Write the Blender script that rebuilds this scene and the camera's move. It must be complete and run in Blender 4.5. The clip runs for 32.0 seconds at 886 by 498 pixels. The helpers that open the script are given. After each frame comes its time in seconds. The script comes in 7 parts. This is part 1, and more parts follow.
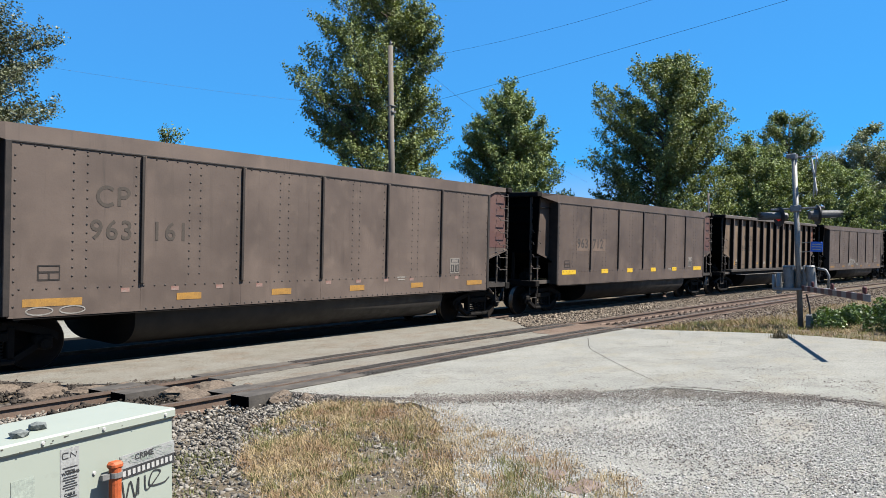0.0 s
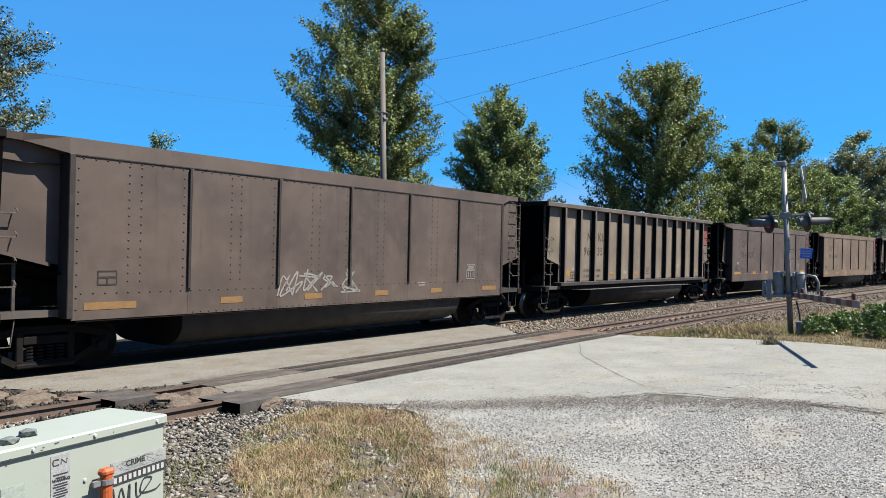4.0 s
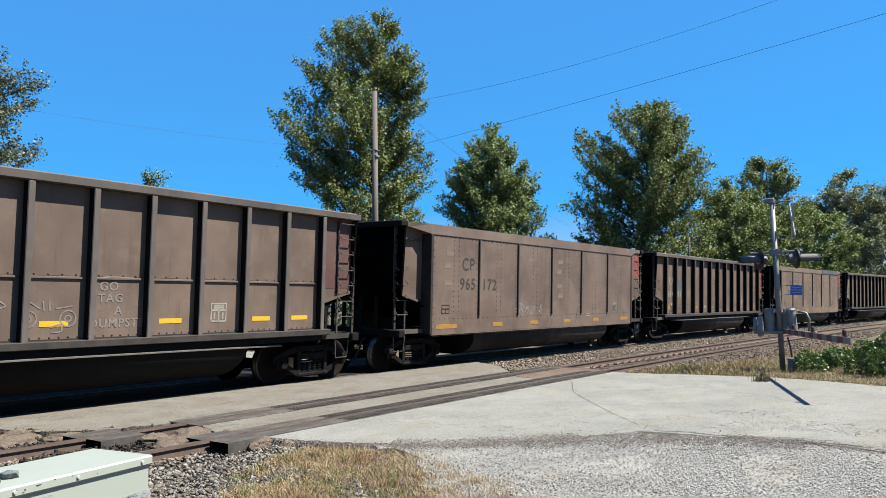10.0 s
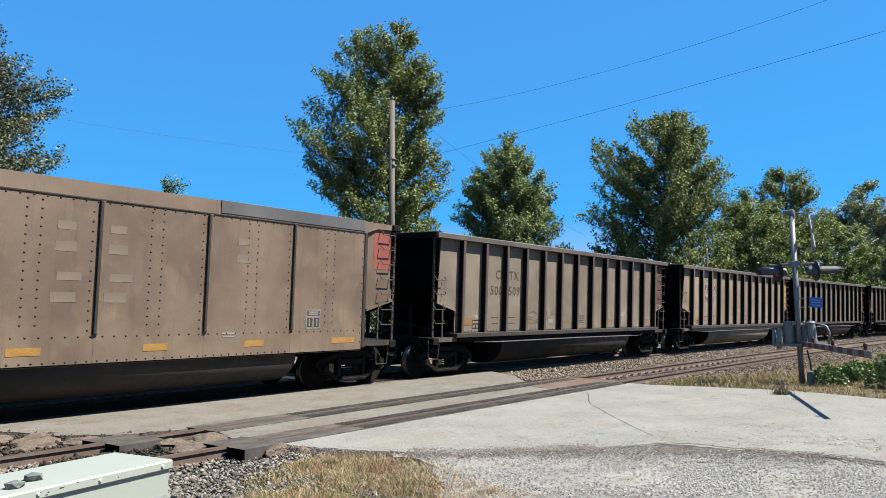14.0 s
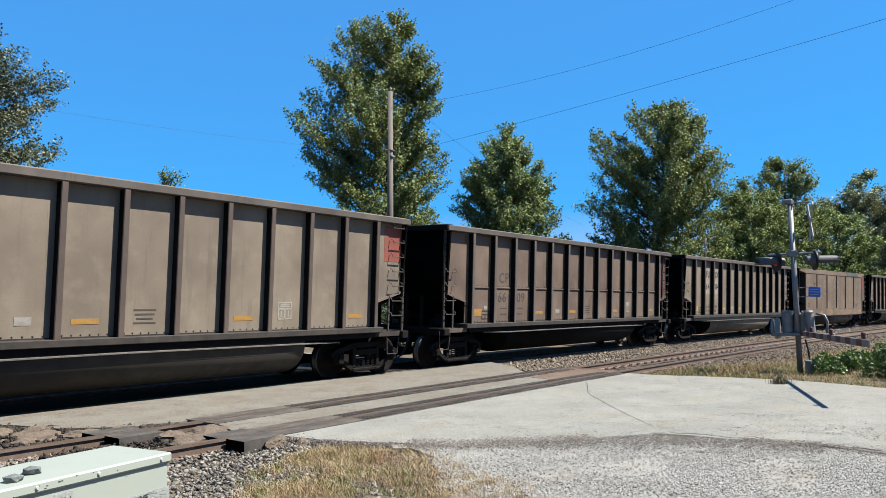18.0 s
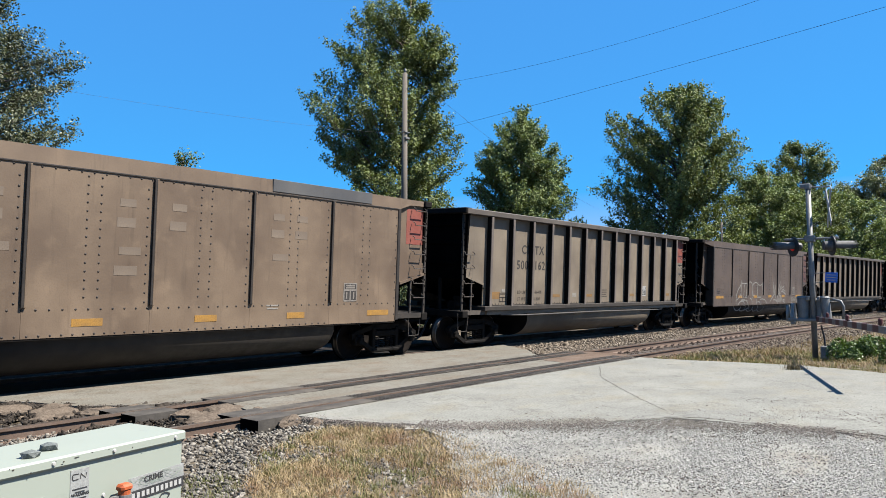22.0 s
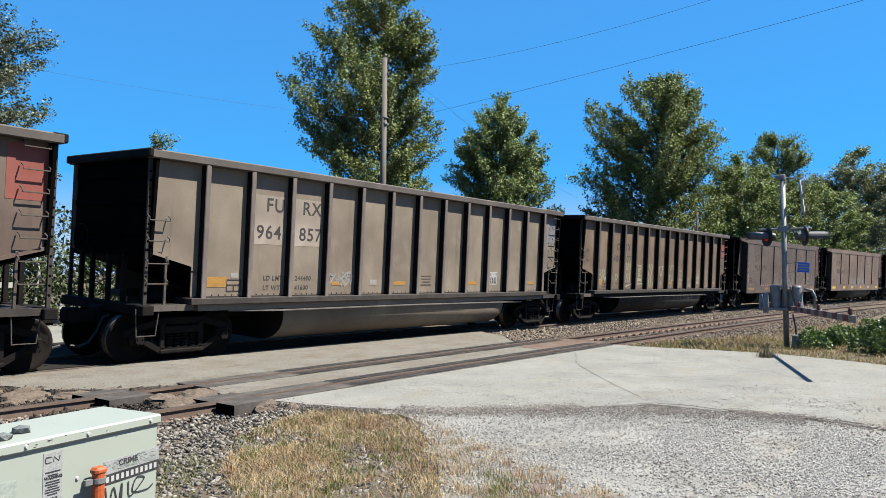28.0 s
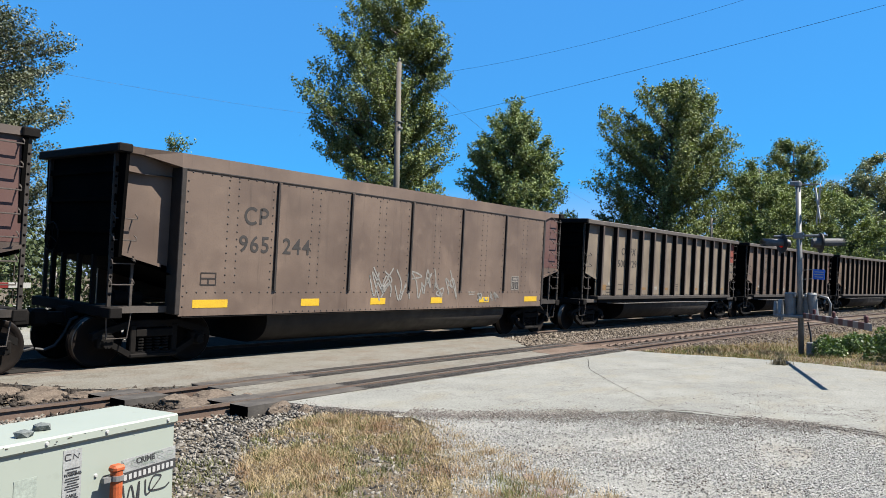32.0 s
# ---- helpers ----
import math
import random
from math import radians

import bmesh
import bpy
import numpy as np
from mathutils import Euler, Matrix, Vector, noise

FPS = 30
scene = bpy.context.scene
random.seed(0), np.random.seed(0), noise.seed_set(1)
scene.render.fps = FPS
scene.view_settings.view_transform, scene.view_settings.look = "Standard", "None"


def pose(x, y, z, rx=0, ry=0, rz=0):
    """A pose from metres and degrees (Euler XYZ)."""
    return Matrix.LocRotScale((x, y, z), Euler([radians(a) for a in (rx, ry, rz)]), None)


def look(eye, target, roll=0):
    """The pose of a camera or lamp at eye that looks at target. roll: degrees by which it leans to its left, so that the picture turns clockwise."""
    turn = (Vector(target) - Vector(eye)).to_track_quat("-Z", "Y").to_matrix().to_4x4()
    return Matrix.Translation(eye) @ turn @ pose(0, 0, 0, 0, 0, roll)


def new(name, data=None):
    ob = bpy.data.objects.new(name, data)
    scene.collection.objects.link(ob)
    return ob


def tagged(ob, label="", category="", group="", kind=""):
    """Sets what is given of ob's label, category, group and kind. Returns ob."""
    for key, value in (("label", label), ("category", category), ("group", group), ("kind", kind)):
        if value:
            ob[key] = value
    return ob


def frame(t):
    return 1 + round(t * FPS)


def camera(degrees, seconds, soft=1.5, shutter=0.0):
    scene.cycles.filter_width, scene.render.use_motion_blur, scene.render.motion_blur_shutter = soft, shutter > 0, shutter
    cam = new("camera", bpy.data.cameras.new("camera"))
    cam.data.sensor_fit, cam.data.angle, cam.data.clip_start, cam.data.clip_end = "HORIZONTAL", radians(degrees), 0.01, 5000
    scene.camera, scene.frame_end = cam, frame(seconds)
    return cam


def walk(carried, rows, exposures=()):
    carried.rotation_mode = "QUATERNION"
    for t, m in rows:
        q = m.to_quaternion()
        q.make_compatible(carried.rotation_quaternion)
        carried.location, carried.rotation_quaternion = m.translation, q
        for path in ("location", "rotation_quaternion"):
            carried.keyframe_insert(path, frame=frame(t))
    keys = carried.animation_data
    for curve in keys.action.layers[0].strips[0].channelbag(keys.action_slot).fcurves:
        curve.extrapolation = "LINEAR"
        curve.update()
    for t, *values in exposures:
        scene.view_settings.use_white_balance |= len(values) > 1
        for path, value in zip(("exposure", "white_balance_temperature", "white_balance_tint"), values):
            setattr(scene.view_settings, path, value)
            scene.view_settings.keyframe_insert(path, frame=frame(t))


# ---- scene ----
# World: x runs along the railway, y away from the camera, z up from the rail head.
cam = camera(62.2, 32.0, soft=0.65, shutter=0.0)
# seconds, bearing from the x axis, tilt, lean, place
VIEW = [
    (0.0, 37.004, 1.185, -0.754, 0.023, 0.003, 1.591),
    (0.5, 37.049, 1.109, -0.752, 0.020, -0.001, 1.593),
    (1.0, 36.975, 1.163, -0.829, 0.011, -0.007, 1.589),
    (1.5, 36.812, 1.234, -0.804, 0.006, -0.005, 1.589),
    (2.0, 36.642, 1.277, -0.826, -0.006, -0.005, 1.588),
    (2.5, 36.597, 1.281, -0.867, 0.001, -0.011, 1.589),
    (3.0, 36.584, 1.297, -0.781, 0.012, -0.005, 1.587),
    (3.5, 36.488, 1.431, -0.736, 0.016, 0.008, 1.585),
    (5.5, 35.749, 2.632, -0.716, -0.007, -0.002, 1.593),
    (6.0, 35.583, 2.806, -0.744, -0.002, 0.001, 1.592),
    (6.5, 35.460, 2.970, -0.847, 0.008, -0.001, 1.592),
    (7.0, 35.381, 3.178, -0.876, 0.007, 0.005, 1.589),
    (7.5, 35.382, 3.443, -0.981, 0.006, 0.001, 1.591),
    (8.0, 35.422, 3.688, -0.947, 0.000, -0.005, 1.594),
    (8.5, 35.459, 3.860, -0.985, 0.005, -0.006, 1.593),
    (9.0, 35.455, 4.045, -0.969, 0.011, -0.003, 1.589),
    (9.5, 35.535, 4.246, -0.898, 0.011, -0.002, 1.592),
    (10.0, 35.659, 4.553, -0.817, 0.017, -0.003, 1.589),
    (10.5, 35.826, 4.827, -0.672, 0.012, -0.004, 1.593),
    (11.0, 35.995, 4.997, -0.524, 0.007, -0.003, 1.595),
    (11.5, 36.157, 5.066, -0.496, 0.009, 0.002, 1.592),
    (12.0, 36.357, 5.032, -0.453, 0.011, 0.003, 1.592),
    (12.5, 36.538, 5.022, -0.409, 0.013, 0.007, 1.589),
    (13.0, 36.716, 5.026, -0.351, 0.003, 0.000, 1.593),
    (13.5, 36.817, 5.120, -0.251, -0.009, -0.004, 1.595),
    (14.0, 36.882, 5.265, -0.229, -0.011, 0.000, 1.588),
    (14.5, 36.987, 5.355, -0.350, -0.015, -0.014, 1.585),
    (16.5, 36.704, 4.690, -0.554, -0.001, 0.003, 1.590),
    (17.0, 36.648, 4.642, -0.616, -0.002, -0.001, 1.586),
    (17.5, 36.716, 4.568, -0.560, 0.003, -0.005, 1.590),
    (18.0, 36.798, 4.561, -0.503, -0.001, -0.002, 1.593),
    (18.5, 36.947, 4.568, -0.460, -0.007, -0.014, 1.595),
    (19.0, 37.120, 4.522, -0.350, -0.006, -0.008, 1.592),
    (19.5, 37.307, 4.418, -0.284, 0.000, 0.000, 1.588),
    (20.0, 37.543, 4.261, -0.205, 0.006, 0.002, 1.588),
    (20.5, 37.788, 4.062, -0.157, 0.008, -0.006, 1.587),
    (21.0, 37.912, 3.787, -0.041, -0.008, -0.005, 1.593),
    (21.5, 37.957, 3.516, -0.017, -0.007, -0.004, 1.591),
    (22.0, 37.896, 3.214, -0.028, 0.010, -0.004, 1.591),
    (22.5, 37.785, 2.997, 0.026, 0.014, -0.007, 1.588),
    (23.0, 37.622, 2.817, 0.154, 0.018, -0.001, 1.585),
    (23.5, 37.427, 2.759, 0.303, 0.011, 0.000, 1.579),
    (24.0, 37.201, 2.622, 0.466, 0.008, 0.005, 1.586),
    (24.5, 36.954, 2.507, 0.587, 0.001, 0.005, 1.592),
    (25.0, 36.710, 2.425, 0.555, 0.002, 0.005, 1.591),
    (25.5, 36.465, 2.413, 0.500, -0.006, 0.007, 1.583),
    (27.5, 36.094, 2.196, 0.438, 0.005, -0.001, 1.585),
    (28.0, 36.183, 2.184, 0.497, 0.008, 0.002, 1.582),
    (28.5, 36.293, 2.185, 0.559, 0.008, 0.005, 1.584),
    (29.0, 36.404, 2.262, 0.606, -0.001, 0.002, 1.583),
    (29.5, 36.622, 2.308, 0.679, -0.003, -0.006, 1.587),
    (30.0, 36.821, 2.407, 0.763, -0.011, -0.000, 1.583),
    (30.5, 37.011, 2.454, 0.841, -0.013, 0.001, 1.583),
    (31.0, 37.063, 2.455, 0.921, -0.014, 0.005, 1.585),
    (31.5, 37.091, 2.468, 0.980, -0.019, 0.004, 1.582),
    (32.0, 37.154, 2.494, 1.002, -0.024, -0.004, 1.578),
]


def view(az, tilt, lean, x, y, z):
    a, p = radians(az), radians(tilt)
    eye = Vector((x, y, z))
    return look(eye, eye + Vector((math.cos(a) * math.cos(p), math.sin(a) * math.cos(p), math.sin(p))), lean)


EXPOSURE = 1.765
scene.view_settings.exposure = EXPOSURE
walk(cam, [(v[0], view(*v[1:])) for v in VIEW])

# ---- light ----
SUN = Vector((0.32, -0.60, 1.0)).normalized()  # towards the sun
world = bpy.data.worlds.new("sky")
scene.world = world
world.use_nodes = True
wn = world.node_tree.nodes
sky = wn.new("ShaderNodeTexSky")
sky.sky_type = "NISHITA"
sky.sun_disc = False
sky.sun_elevation = math.asin(SUN.z)
sky.sun_rotation = math.atan2(SUN.x, SUN.y)
sky.air_density, sky.dust_density, sky.ozone_density = 0.8, 0.6, 3.0
wn["Background"].inputs["Strength"].default_value = 0.098
clear = wn.new("ShaderNodeHueSaturation")  # a deep, clean summer blue
clear.inputs["Saturation"].default_value = 1.8
clear.inputs["Hue"].default_value = 0.506
world.node_tree.links.new(sky.outputs[0], clear.inputs["Color"])
even = wn.new("ShaderNodeGamma")
even.inputs["Gamma"].default_value = 0.66
world.node_tree.links.new(clear.outputs[0], even.inputs["Color"])
azure = wn.new("ShaderNodeMix")  # evens the gradient out towards one azure
azure.data_type = "RGBA"
azure.inputs[0].default_value = 0.5
azure.inputs[7].default_value = (0.45, 1.13, 3.05, 1)
world.node_tree.links.new(even.outputs[0], azure.inputs[6])
world.node_tree.links.new(azure.outputs[2], wn["Background"].inputs["Color"])
sun_data = bpy.data.lights.new("sun", "SUN")
sun_data.energy, sun_data.angle, sun_data.color = 5.0, radians(0.53), (1.0, 0.95, 0.87)
sun_lamp = new("sun", sun_data)
sun_lamp.matrix_world = look(SUN * 50, (0, 0, 0))

# ---- materials ----
def nodes_of(name, rough=0.8, metal=0.0, spec=0.3):
    m = bpy.data.materials.new(name)
    m.use_nodes = True
    nt = m.node_tree
    b = nt.nodes["Principled BSDF"]
    b.inputs["Roughness"].default_value = rough
    b.inputs["Metallic"].default_value = metal
    b.inputs["Specular IOR Level"].default_value = spec
    return m, nt, b


def n_coord(nt, kind="Object", scale=(1, 1, 1)):
    c = nt.nodes.new("ShaderNodeTexCoord")
    mp = nt.nodes.new("ShaderNodeMapping")
    mp.inputs["Scale"].default_value = scale
    nt.links.new(c.outputs[kind], mp.inputs[0])
    return mp.outputs[0]


def n_noise(nt, vec, scale, detail=4, rough=0.6):
    n = nt.nodes.new("ShaderNodeTexNoise")
    n.inputs["Scale"].default_value = scale
    n.inputs["Detail"].default_value = detail
    n.inputs["Roughness"].default_value = rough
    nt.links.new(vec, n.inputs["Vector"])
    return n.outputs[0]


def n_ramp(nt, fac, stops):
    r = nt.nodes.new("ShaderNodeValToRGB")
    e = r.color_ramp.elements
    while len(e) < len(stops):
        e.new(0.5)
    for el, (pos, col) in zip(e, stops):
        el.position = pos
        el.color = (*col, 1) if len(col) == 3 else col
    nt.links.new(fac, r.inputs[0])
    return r.outputs[0]


def n_mix(nt, fac, a, b, blend="MIX"):
    m = nt.nodes.new("ShaderNodeMix")
    m.data_type, m.blend_type = "RGBA", blend
    for sock, v in ((m.inputs[0], fac), (m.inputs[6], a), (m.inputs[7], b)):
        if isinstance(v, (int, float)):
            sock.default_value = v
        elif isinstance(v, tuple):
            sock.default_value = (*v, 1)
        else:
            nt.links.new(v, sock)
    return m.outputs[2]


def n_math(nt, op, a, b=0.5):
    m = nt.nodes.new("ShaderNodeMath")
    m.operation = op
    for sock, v in ((m.inputs[0], a), (m.inputs[1], b)):
        if isinstance(v, (int, float)):
            sock.default_value = v
        else:
            nt.links.new(v, sock)
    return m.outputs[0]


def n_bump(nt, bsdf, height, strength=0.4, dist=0.01):
    b = nt.nodes.new("ShaderNodeBump")
    b.inputs["Strength"].default_value = strength
    b.inputs["Distance"].default_value = dist
    nt.links.new(height, b.inputs["Height"])
    nt.links.new(b.outputs[0], bsdf.inputs["Normal"])


def n_random(nt, island=False):
    if island:
        g = nt.nodes.new("ShaderNodeNewGeometry")
        return g.outputs["Random Per Island"]
    o = nt.nodes.new("ShaderNodeObjectInfo")
    return o.outputs["Random"]


def dim(c, f):
    return tuple(v * f for v in c)


def mottled(name, col, col2, scale=3.0, fine=40.0, rough=0.85, metal=0.0, bump=0.3, dist=0.006, spec=0.3, vary=0.0, stretch=(1, 1, 1)):
    """A surface with coarse stains and fine grain."""
    m, nt, b = nodes_of(name, rough, metal, spec)
    v = n_coord(nt, scale=stretch)
    big, small = n_noise(nt, v, scale), n_noise(nt, v, fine, 3)
    c = n_mix(nt, n_ramp(nt, big, [(0.35, (0, 0, 0)), (0.65, (1, 1, 1))]), col, col2)
    c = n_mix(nt, n_ramp(nt, small, [(0.3, (0, 0, 0)), (0.7, (1, 1, 1))]), n_mix(nt, 1.0, c, (0.72, 0.72, 0.72), "MULTIPLY"), c)
    if vary:
        r = n_random(nt)
        c = n_mix(nt, n_math(nt, "MULTIPLY", r, vary), c, (0.02, 0.018, 0.016))
    nt.links.new(c, b.inputs["Base Color"])
    n_bump(nt, b, small, bump, dist)
    return m


def car_paint(name, col, dust, rough=0.62, dirt=0.55):
    """Weathered wagon paint: large faded patches, dust, run-down streaks and grain."""
    m, nt, b = nodes_of(name, rough, 0.0, 0.35)
    col, dust = dim(col, 0.84), dim(dust, 1.10)
    v = n_coord(nt)
    vs = n_coord(nt, scale=(1.0, 1.0, 0.07))
    big, mid, fine = n_noise(nt, v, 0.55, 3), n_noise(nt, v, 2.6, 5), n_noise(nt, v, 45, 3)
    streak = n_noise(nt, vs, 7.0, 4, 0.7)
    c = n_mix(nt, n_ramp(nt, big, [(0.36, (0, 0, 0)), (0.66, (1, 1, 1))]), col, dust)
    c = n_mix(nt, n_ramp(nt, mid, [(0.54, (0, 0, 0)), (0.76, (0.45, 0.45, 0.45))]), c, dim(dust, 1.25))
    spot = n_noise(nt, n_coord(nt, scale=(1.0, 1.0, 0.8)), 1.15, 2, 0.4)
    c = n_mix(nt, n_ramp(nt, spot, [(0.66, (0, 0, 0)), (0.75, (0.30, 0.30, 0.30))]), c, dim(dust, 1.6))
    c = n_mix(nt, n_ramp(nt, streak, [(0.56, (0, 0, 0)), (0.8, (dirt, dirt, dirt))]), c, dim(col, 0.45))
    c = n_mix(nt, n_ramp(nt, fine, [(0.32, (0.16, 0.16, 0.16)), (0.55, (0, 0, 0))]), c, dim(col, 0.6))
    c = n_mix(nt, n_math(nt, "MULTIPLY", n_random(nt), 0.22), c, dim(col, 0.7))
    nt.links.new(c, b.inputs["Base Color"])
    nt.links.new(n_ramp(nt, mid, [(0.3, (0.5, 0.5, 0.5)), (0.7, (0.8, 0.8, 0.8))]), b.inputs["Roughness"])
    n_bump(nt, b, n_math(nt, "ADD", mid, n_math(nt, "MULTIPLY", fine, 0.3)), 0.25, 0.012)
    return m


def foliage(name, dark, light, trans=0.16, patch=None, gloss=0.15):
    m, nt, b = nodes_of(name, 0.6 if gloss < 0.2 else 0.5, 0.0, gloss)
    r = n_random(nt, True)
    c = n_ramp(nt, r, [(0.0, dark), (0.6, light), (0.92, dim(light, 1.08)), (1.0, dim(light, 1.18))])
    if patch:
        c = n_mix(nt, n_ramp(nt, n_noise(nt, n_coord(nt), 1.9, 4), [(0.42, (0, 0, 0)), (0.62, (0.8, 0.8, 0.8))]), c, patch)
    nt.links.new(c, b.inputs["Base Color"])
    t = nt.nodes.new("ShaderNodeBsdfTranslucent")
    nt.links.new(n_mix(nt, 1.0, c, (1.3, 1.35, 0.5), "MULTIPLY"), t.inputs[0])
    mx = nt.nodes.new("ShaderNodeMixShader")
    mx.inputs[0].default_value = trans
    nt.links.new(b.outputs[0], mx.inputs[1])
    nt.links.new(t.outputs[0], mx.inputs[2])
    nt.links.new(mx.outputs[0], nt.nodes["Material Output"].inputs[0])
    return m


def stones(name, stops, rough=0.9):
    """Loose stones, each of its own shade."""
    m, nt, b = nodes_of(name, rough, 0.0, 0.25)
    v = n_coord(nt)
    c = n_ramp(nt, n_random(nt, True), stops)
    c = n_mix(nt, n_ramp(nt, n_noise(nt, v, 60, 3), [(0.35, (0, 0, 0)), (0.65, (1, 1, 1))]), n_mix(nt, 1.0, c, (0.7, 0.7, 0.7), "MULTIPLY"), c)
    nt.links.new(c, b.inputs["Base Color"])
    return m


def cracked(name, a, b_, speck, patch, fine=220.0, cells=55.0, crack=0.0, dirt=None):
    """Worn asphalt or packed gravel: patches, stone grain, dirt and hairline cracks."""
    m, nt, b = nodes_of(name, 0.95, 0.0, 0.05)
    v = n_coord(nt)
    c = n_mix(nt, n_ramp(nt, n_noise(nt, v, 0.8, 5), [(0.38, (0, 0, 0)), (0.62, (1, 1, 1))]), a, b_)
    c = n_mix(nt, n_ramp(nt, n_noise(nt, v, 1.7, 7, 0.7), [(0.48, (0, 0, 0)), (0.70, (0.75, 0.75, 0.75))]), c, patch)
    if dirt:
        c = n_mix(nt, n_ramp(nt, n_noise(nt, n_coord(nt, scale=(1.0, 1.7, 1.0)), 0.9, 6, 0.65), [(0.50, (0, 0, 0)), (0.66, (0.6, 0.6, 0.6))]), c, dirt)
    grain = n_noise(nt, v, cells, 5, 0.75)
    c = n_mix(nt, n_ramp(nt, grain, [(0.30, (0.75, 0.75, 0.75)), (0.5, (0, 0, 0))]), c, dim(patch, 0.55))
    c = n_mix(nt, n_ramp(nt, grain, [(0.52, (0, 0, 0)), (0.72, (0.85, 0.85, 0.85))]), c, speck)
    if crack:
        ve = nt.nodes.new("ShaderNodeTexVoronoi")
        ve.feature = "DISTANCE_TO_EDGE"
        ve.inputs["Scale"].default_value = crack
        w = nt.nodes.new("ShaderNodeVectorMath")
        w.operation = "ADD"
        nn = nt.nodes.new("ShaderNodeTexNoise")
        nn.inputs["Scale"].default_value = 2.2
        nt.links.new(v, nn.inputs["Vector"])
        nt.links.new(v, w.inputs[0])
        nt.links.new(nn.outputs["Color"], w.inputs[1])
        nt.links.new(w.outputs[0], ve.inputs["Vector"])
        line = n_ramp(nt, ve.outputs["Distance"], [(0.0, (0.6, 0.6, 0.6)), (0.012, (0, 0, 0))])
        c = n_mix(nt, n_math(nt, "MULTIPLY", line, n_noise(nt, v, 0.6, 2)), c, dim(a, 0.3))
    nt.links.new(c, b.inputs["Base Color"])
    n_bump(nt, b, n_math(nt, "ADD", grain, n_math(nt, "MULTIPLY", n_noise(nt, v, fine, 3), 0.5)), 0.4, 0.008)
    return m


PAINT = {
    "steel": car_paint("wagon_rib_grey", (0.0595, 0.0490, 0.0413), (0.0875, 0.0742, 0.0630), 0.62, 0.8),
    "umber": car_paint("wagon_umber", (0.0595, 0.0427, 0.0336), (0.0770, 0.0567, 0.0448)),
    "brown": car_paint("wagon_brown", (0.0765, 0.0517, 0.0379), (0.0993, 0.0700, 0.0510)),
    "dark": car_paint("wagon_dark", (0.0462, 0.0322, 0.0248), (0.0617, 0.0442, 0.0340)),
    "warm": car_paint("wagon_warm", (0.0846, 0.0568, 0.0368), (0.1102, 0.0780, 0.0509)),
    "taupe": car_paint("wagon_taupe", (0.1100, 0.0869, 0.0639), (0.1344, 0.1090, 0.0790)),
    "rib": car_paint("wagon_rib", (0.0760, 0.0600, 0.0500), (0.1240, 0.1010, 0.0850), 0.7, 0.8),
    "tan": car_paint("wagon_tan", (0.1440, 0.1081, 0.0726), (0.1727, 0.1344, 0.0926)),
    "red": car_paint("wagon_red", (0.1680, 0.0392, 0.0266), (0.1330, 0.0448, 0.0315), 0.6, 0.3),
    "rust": car_paint("wagon_rust", (0.1331, 0.0444, 0.0242), (0.0927, 0.0484, 0.0323), 0.65, 0.4),
    "maroon": car_paint("wagon_maroon", (0.0700, 0.0308, 0.0252), (0.0665, 0.0392, 0.0322), 0.65, 0.4),
    "ochre": car_paint("wagon_ochre", (0.2730, 0.1470, 0.0455), (0.2450, 0.1540, 0.0665), 0.65, 0.3),
    "grey": car_paint("wagon_grey", (0.0524, 0.0524, 0.0545), (0.0685, 0.0665, 0.0645), 0.65, 0.3),
    "ghost": car_paint("wagon_scrubbed", (0.1051, 0.0791, 0.0577), (0.1237, 0.0949, 0.0698), 0.7, 0.7),
    "cream": car_paint("wagon_cream", (0.1505, 0.1225, 0.0966), (0.1925, 0.1610, 0.1295), 0.7, 0.5),
    "lilac": car_paint("wagon_lilac", (0.1088, 0.1008, 0.1088), (0.1169, 0.1049, 0.1088), 0.65, 0.3),
}
M_CHORD = car_paint("wagon_chord", (0.0445, 0.0355, 0.0289), (0.0692, 0.0578, 0.0475), 0.7, 0.6)
# near-black: the shade under the body is put into the underframe's colour
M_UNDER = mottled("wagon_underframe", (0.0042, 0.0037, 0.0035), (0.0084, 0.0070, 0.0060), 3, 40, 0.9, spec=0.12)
# near-black; on the end walls it carries their shade in the colour
M_INSIDE = mottled("near_black", (0.0010, 0.0010, 0.0010), (0.0026, 0.0024, 0.0023), 2, 30, 0.95, spec=0.02)
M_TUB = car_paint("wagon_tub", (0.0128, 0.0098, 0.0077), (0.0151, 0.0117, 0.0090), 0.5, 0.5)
# bogie castings, darkened in colour for the shade below the wagon
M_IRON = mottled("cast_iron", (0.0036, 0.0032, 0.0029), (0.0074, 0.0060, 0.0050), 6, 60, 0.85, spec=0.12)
M_RUNG = mottled("ladder_steel", (0.0406, 0.0336, 0.0287), (0.0700, 0.0581, 0.0490), 8, 70, 0.65, 0.2)
M_SILL = mottled("dark_sill", (0.0154, 0.0126, 0.0105), (0.0315, 0.0252, 0.0203), 4, 50, 0.8)
M_PIPE = mottled("dusty_pipe", (0.0840, 0.0770, 0.0700), (0.1260, 0.1155, 0.1050), 8, 70, 0.55, 0.2)
M_RUSTED = stones("rust_stained_ballast", [(0.0, (0.0210, 0.0147, 0.0112)), (0.4, (0.0595, 0.0406, 0.0294)), (0.8, (0.1050, 0.0805, 0.0616)), (1.0, (0.1750, 0.1505, 0.1260))])
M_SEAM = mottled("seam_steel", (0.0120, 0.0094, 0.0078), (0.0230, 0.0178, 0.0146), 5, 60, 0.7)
M_TREAD = mottled("wheel_tread", (0.1058, 0.0970, 0.0882), (0.0706, 0.0588, 0.0500), 5, 60, 0.35, 0.9)
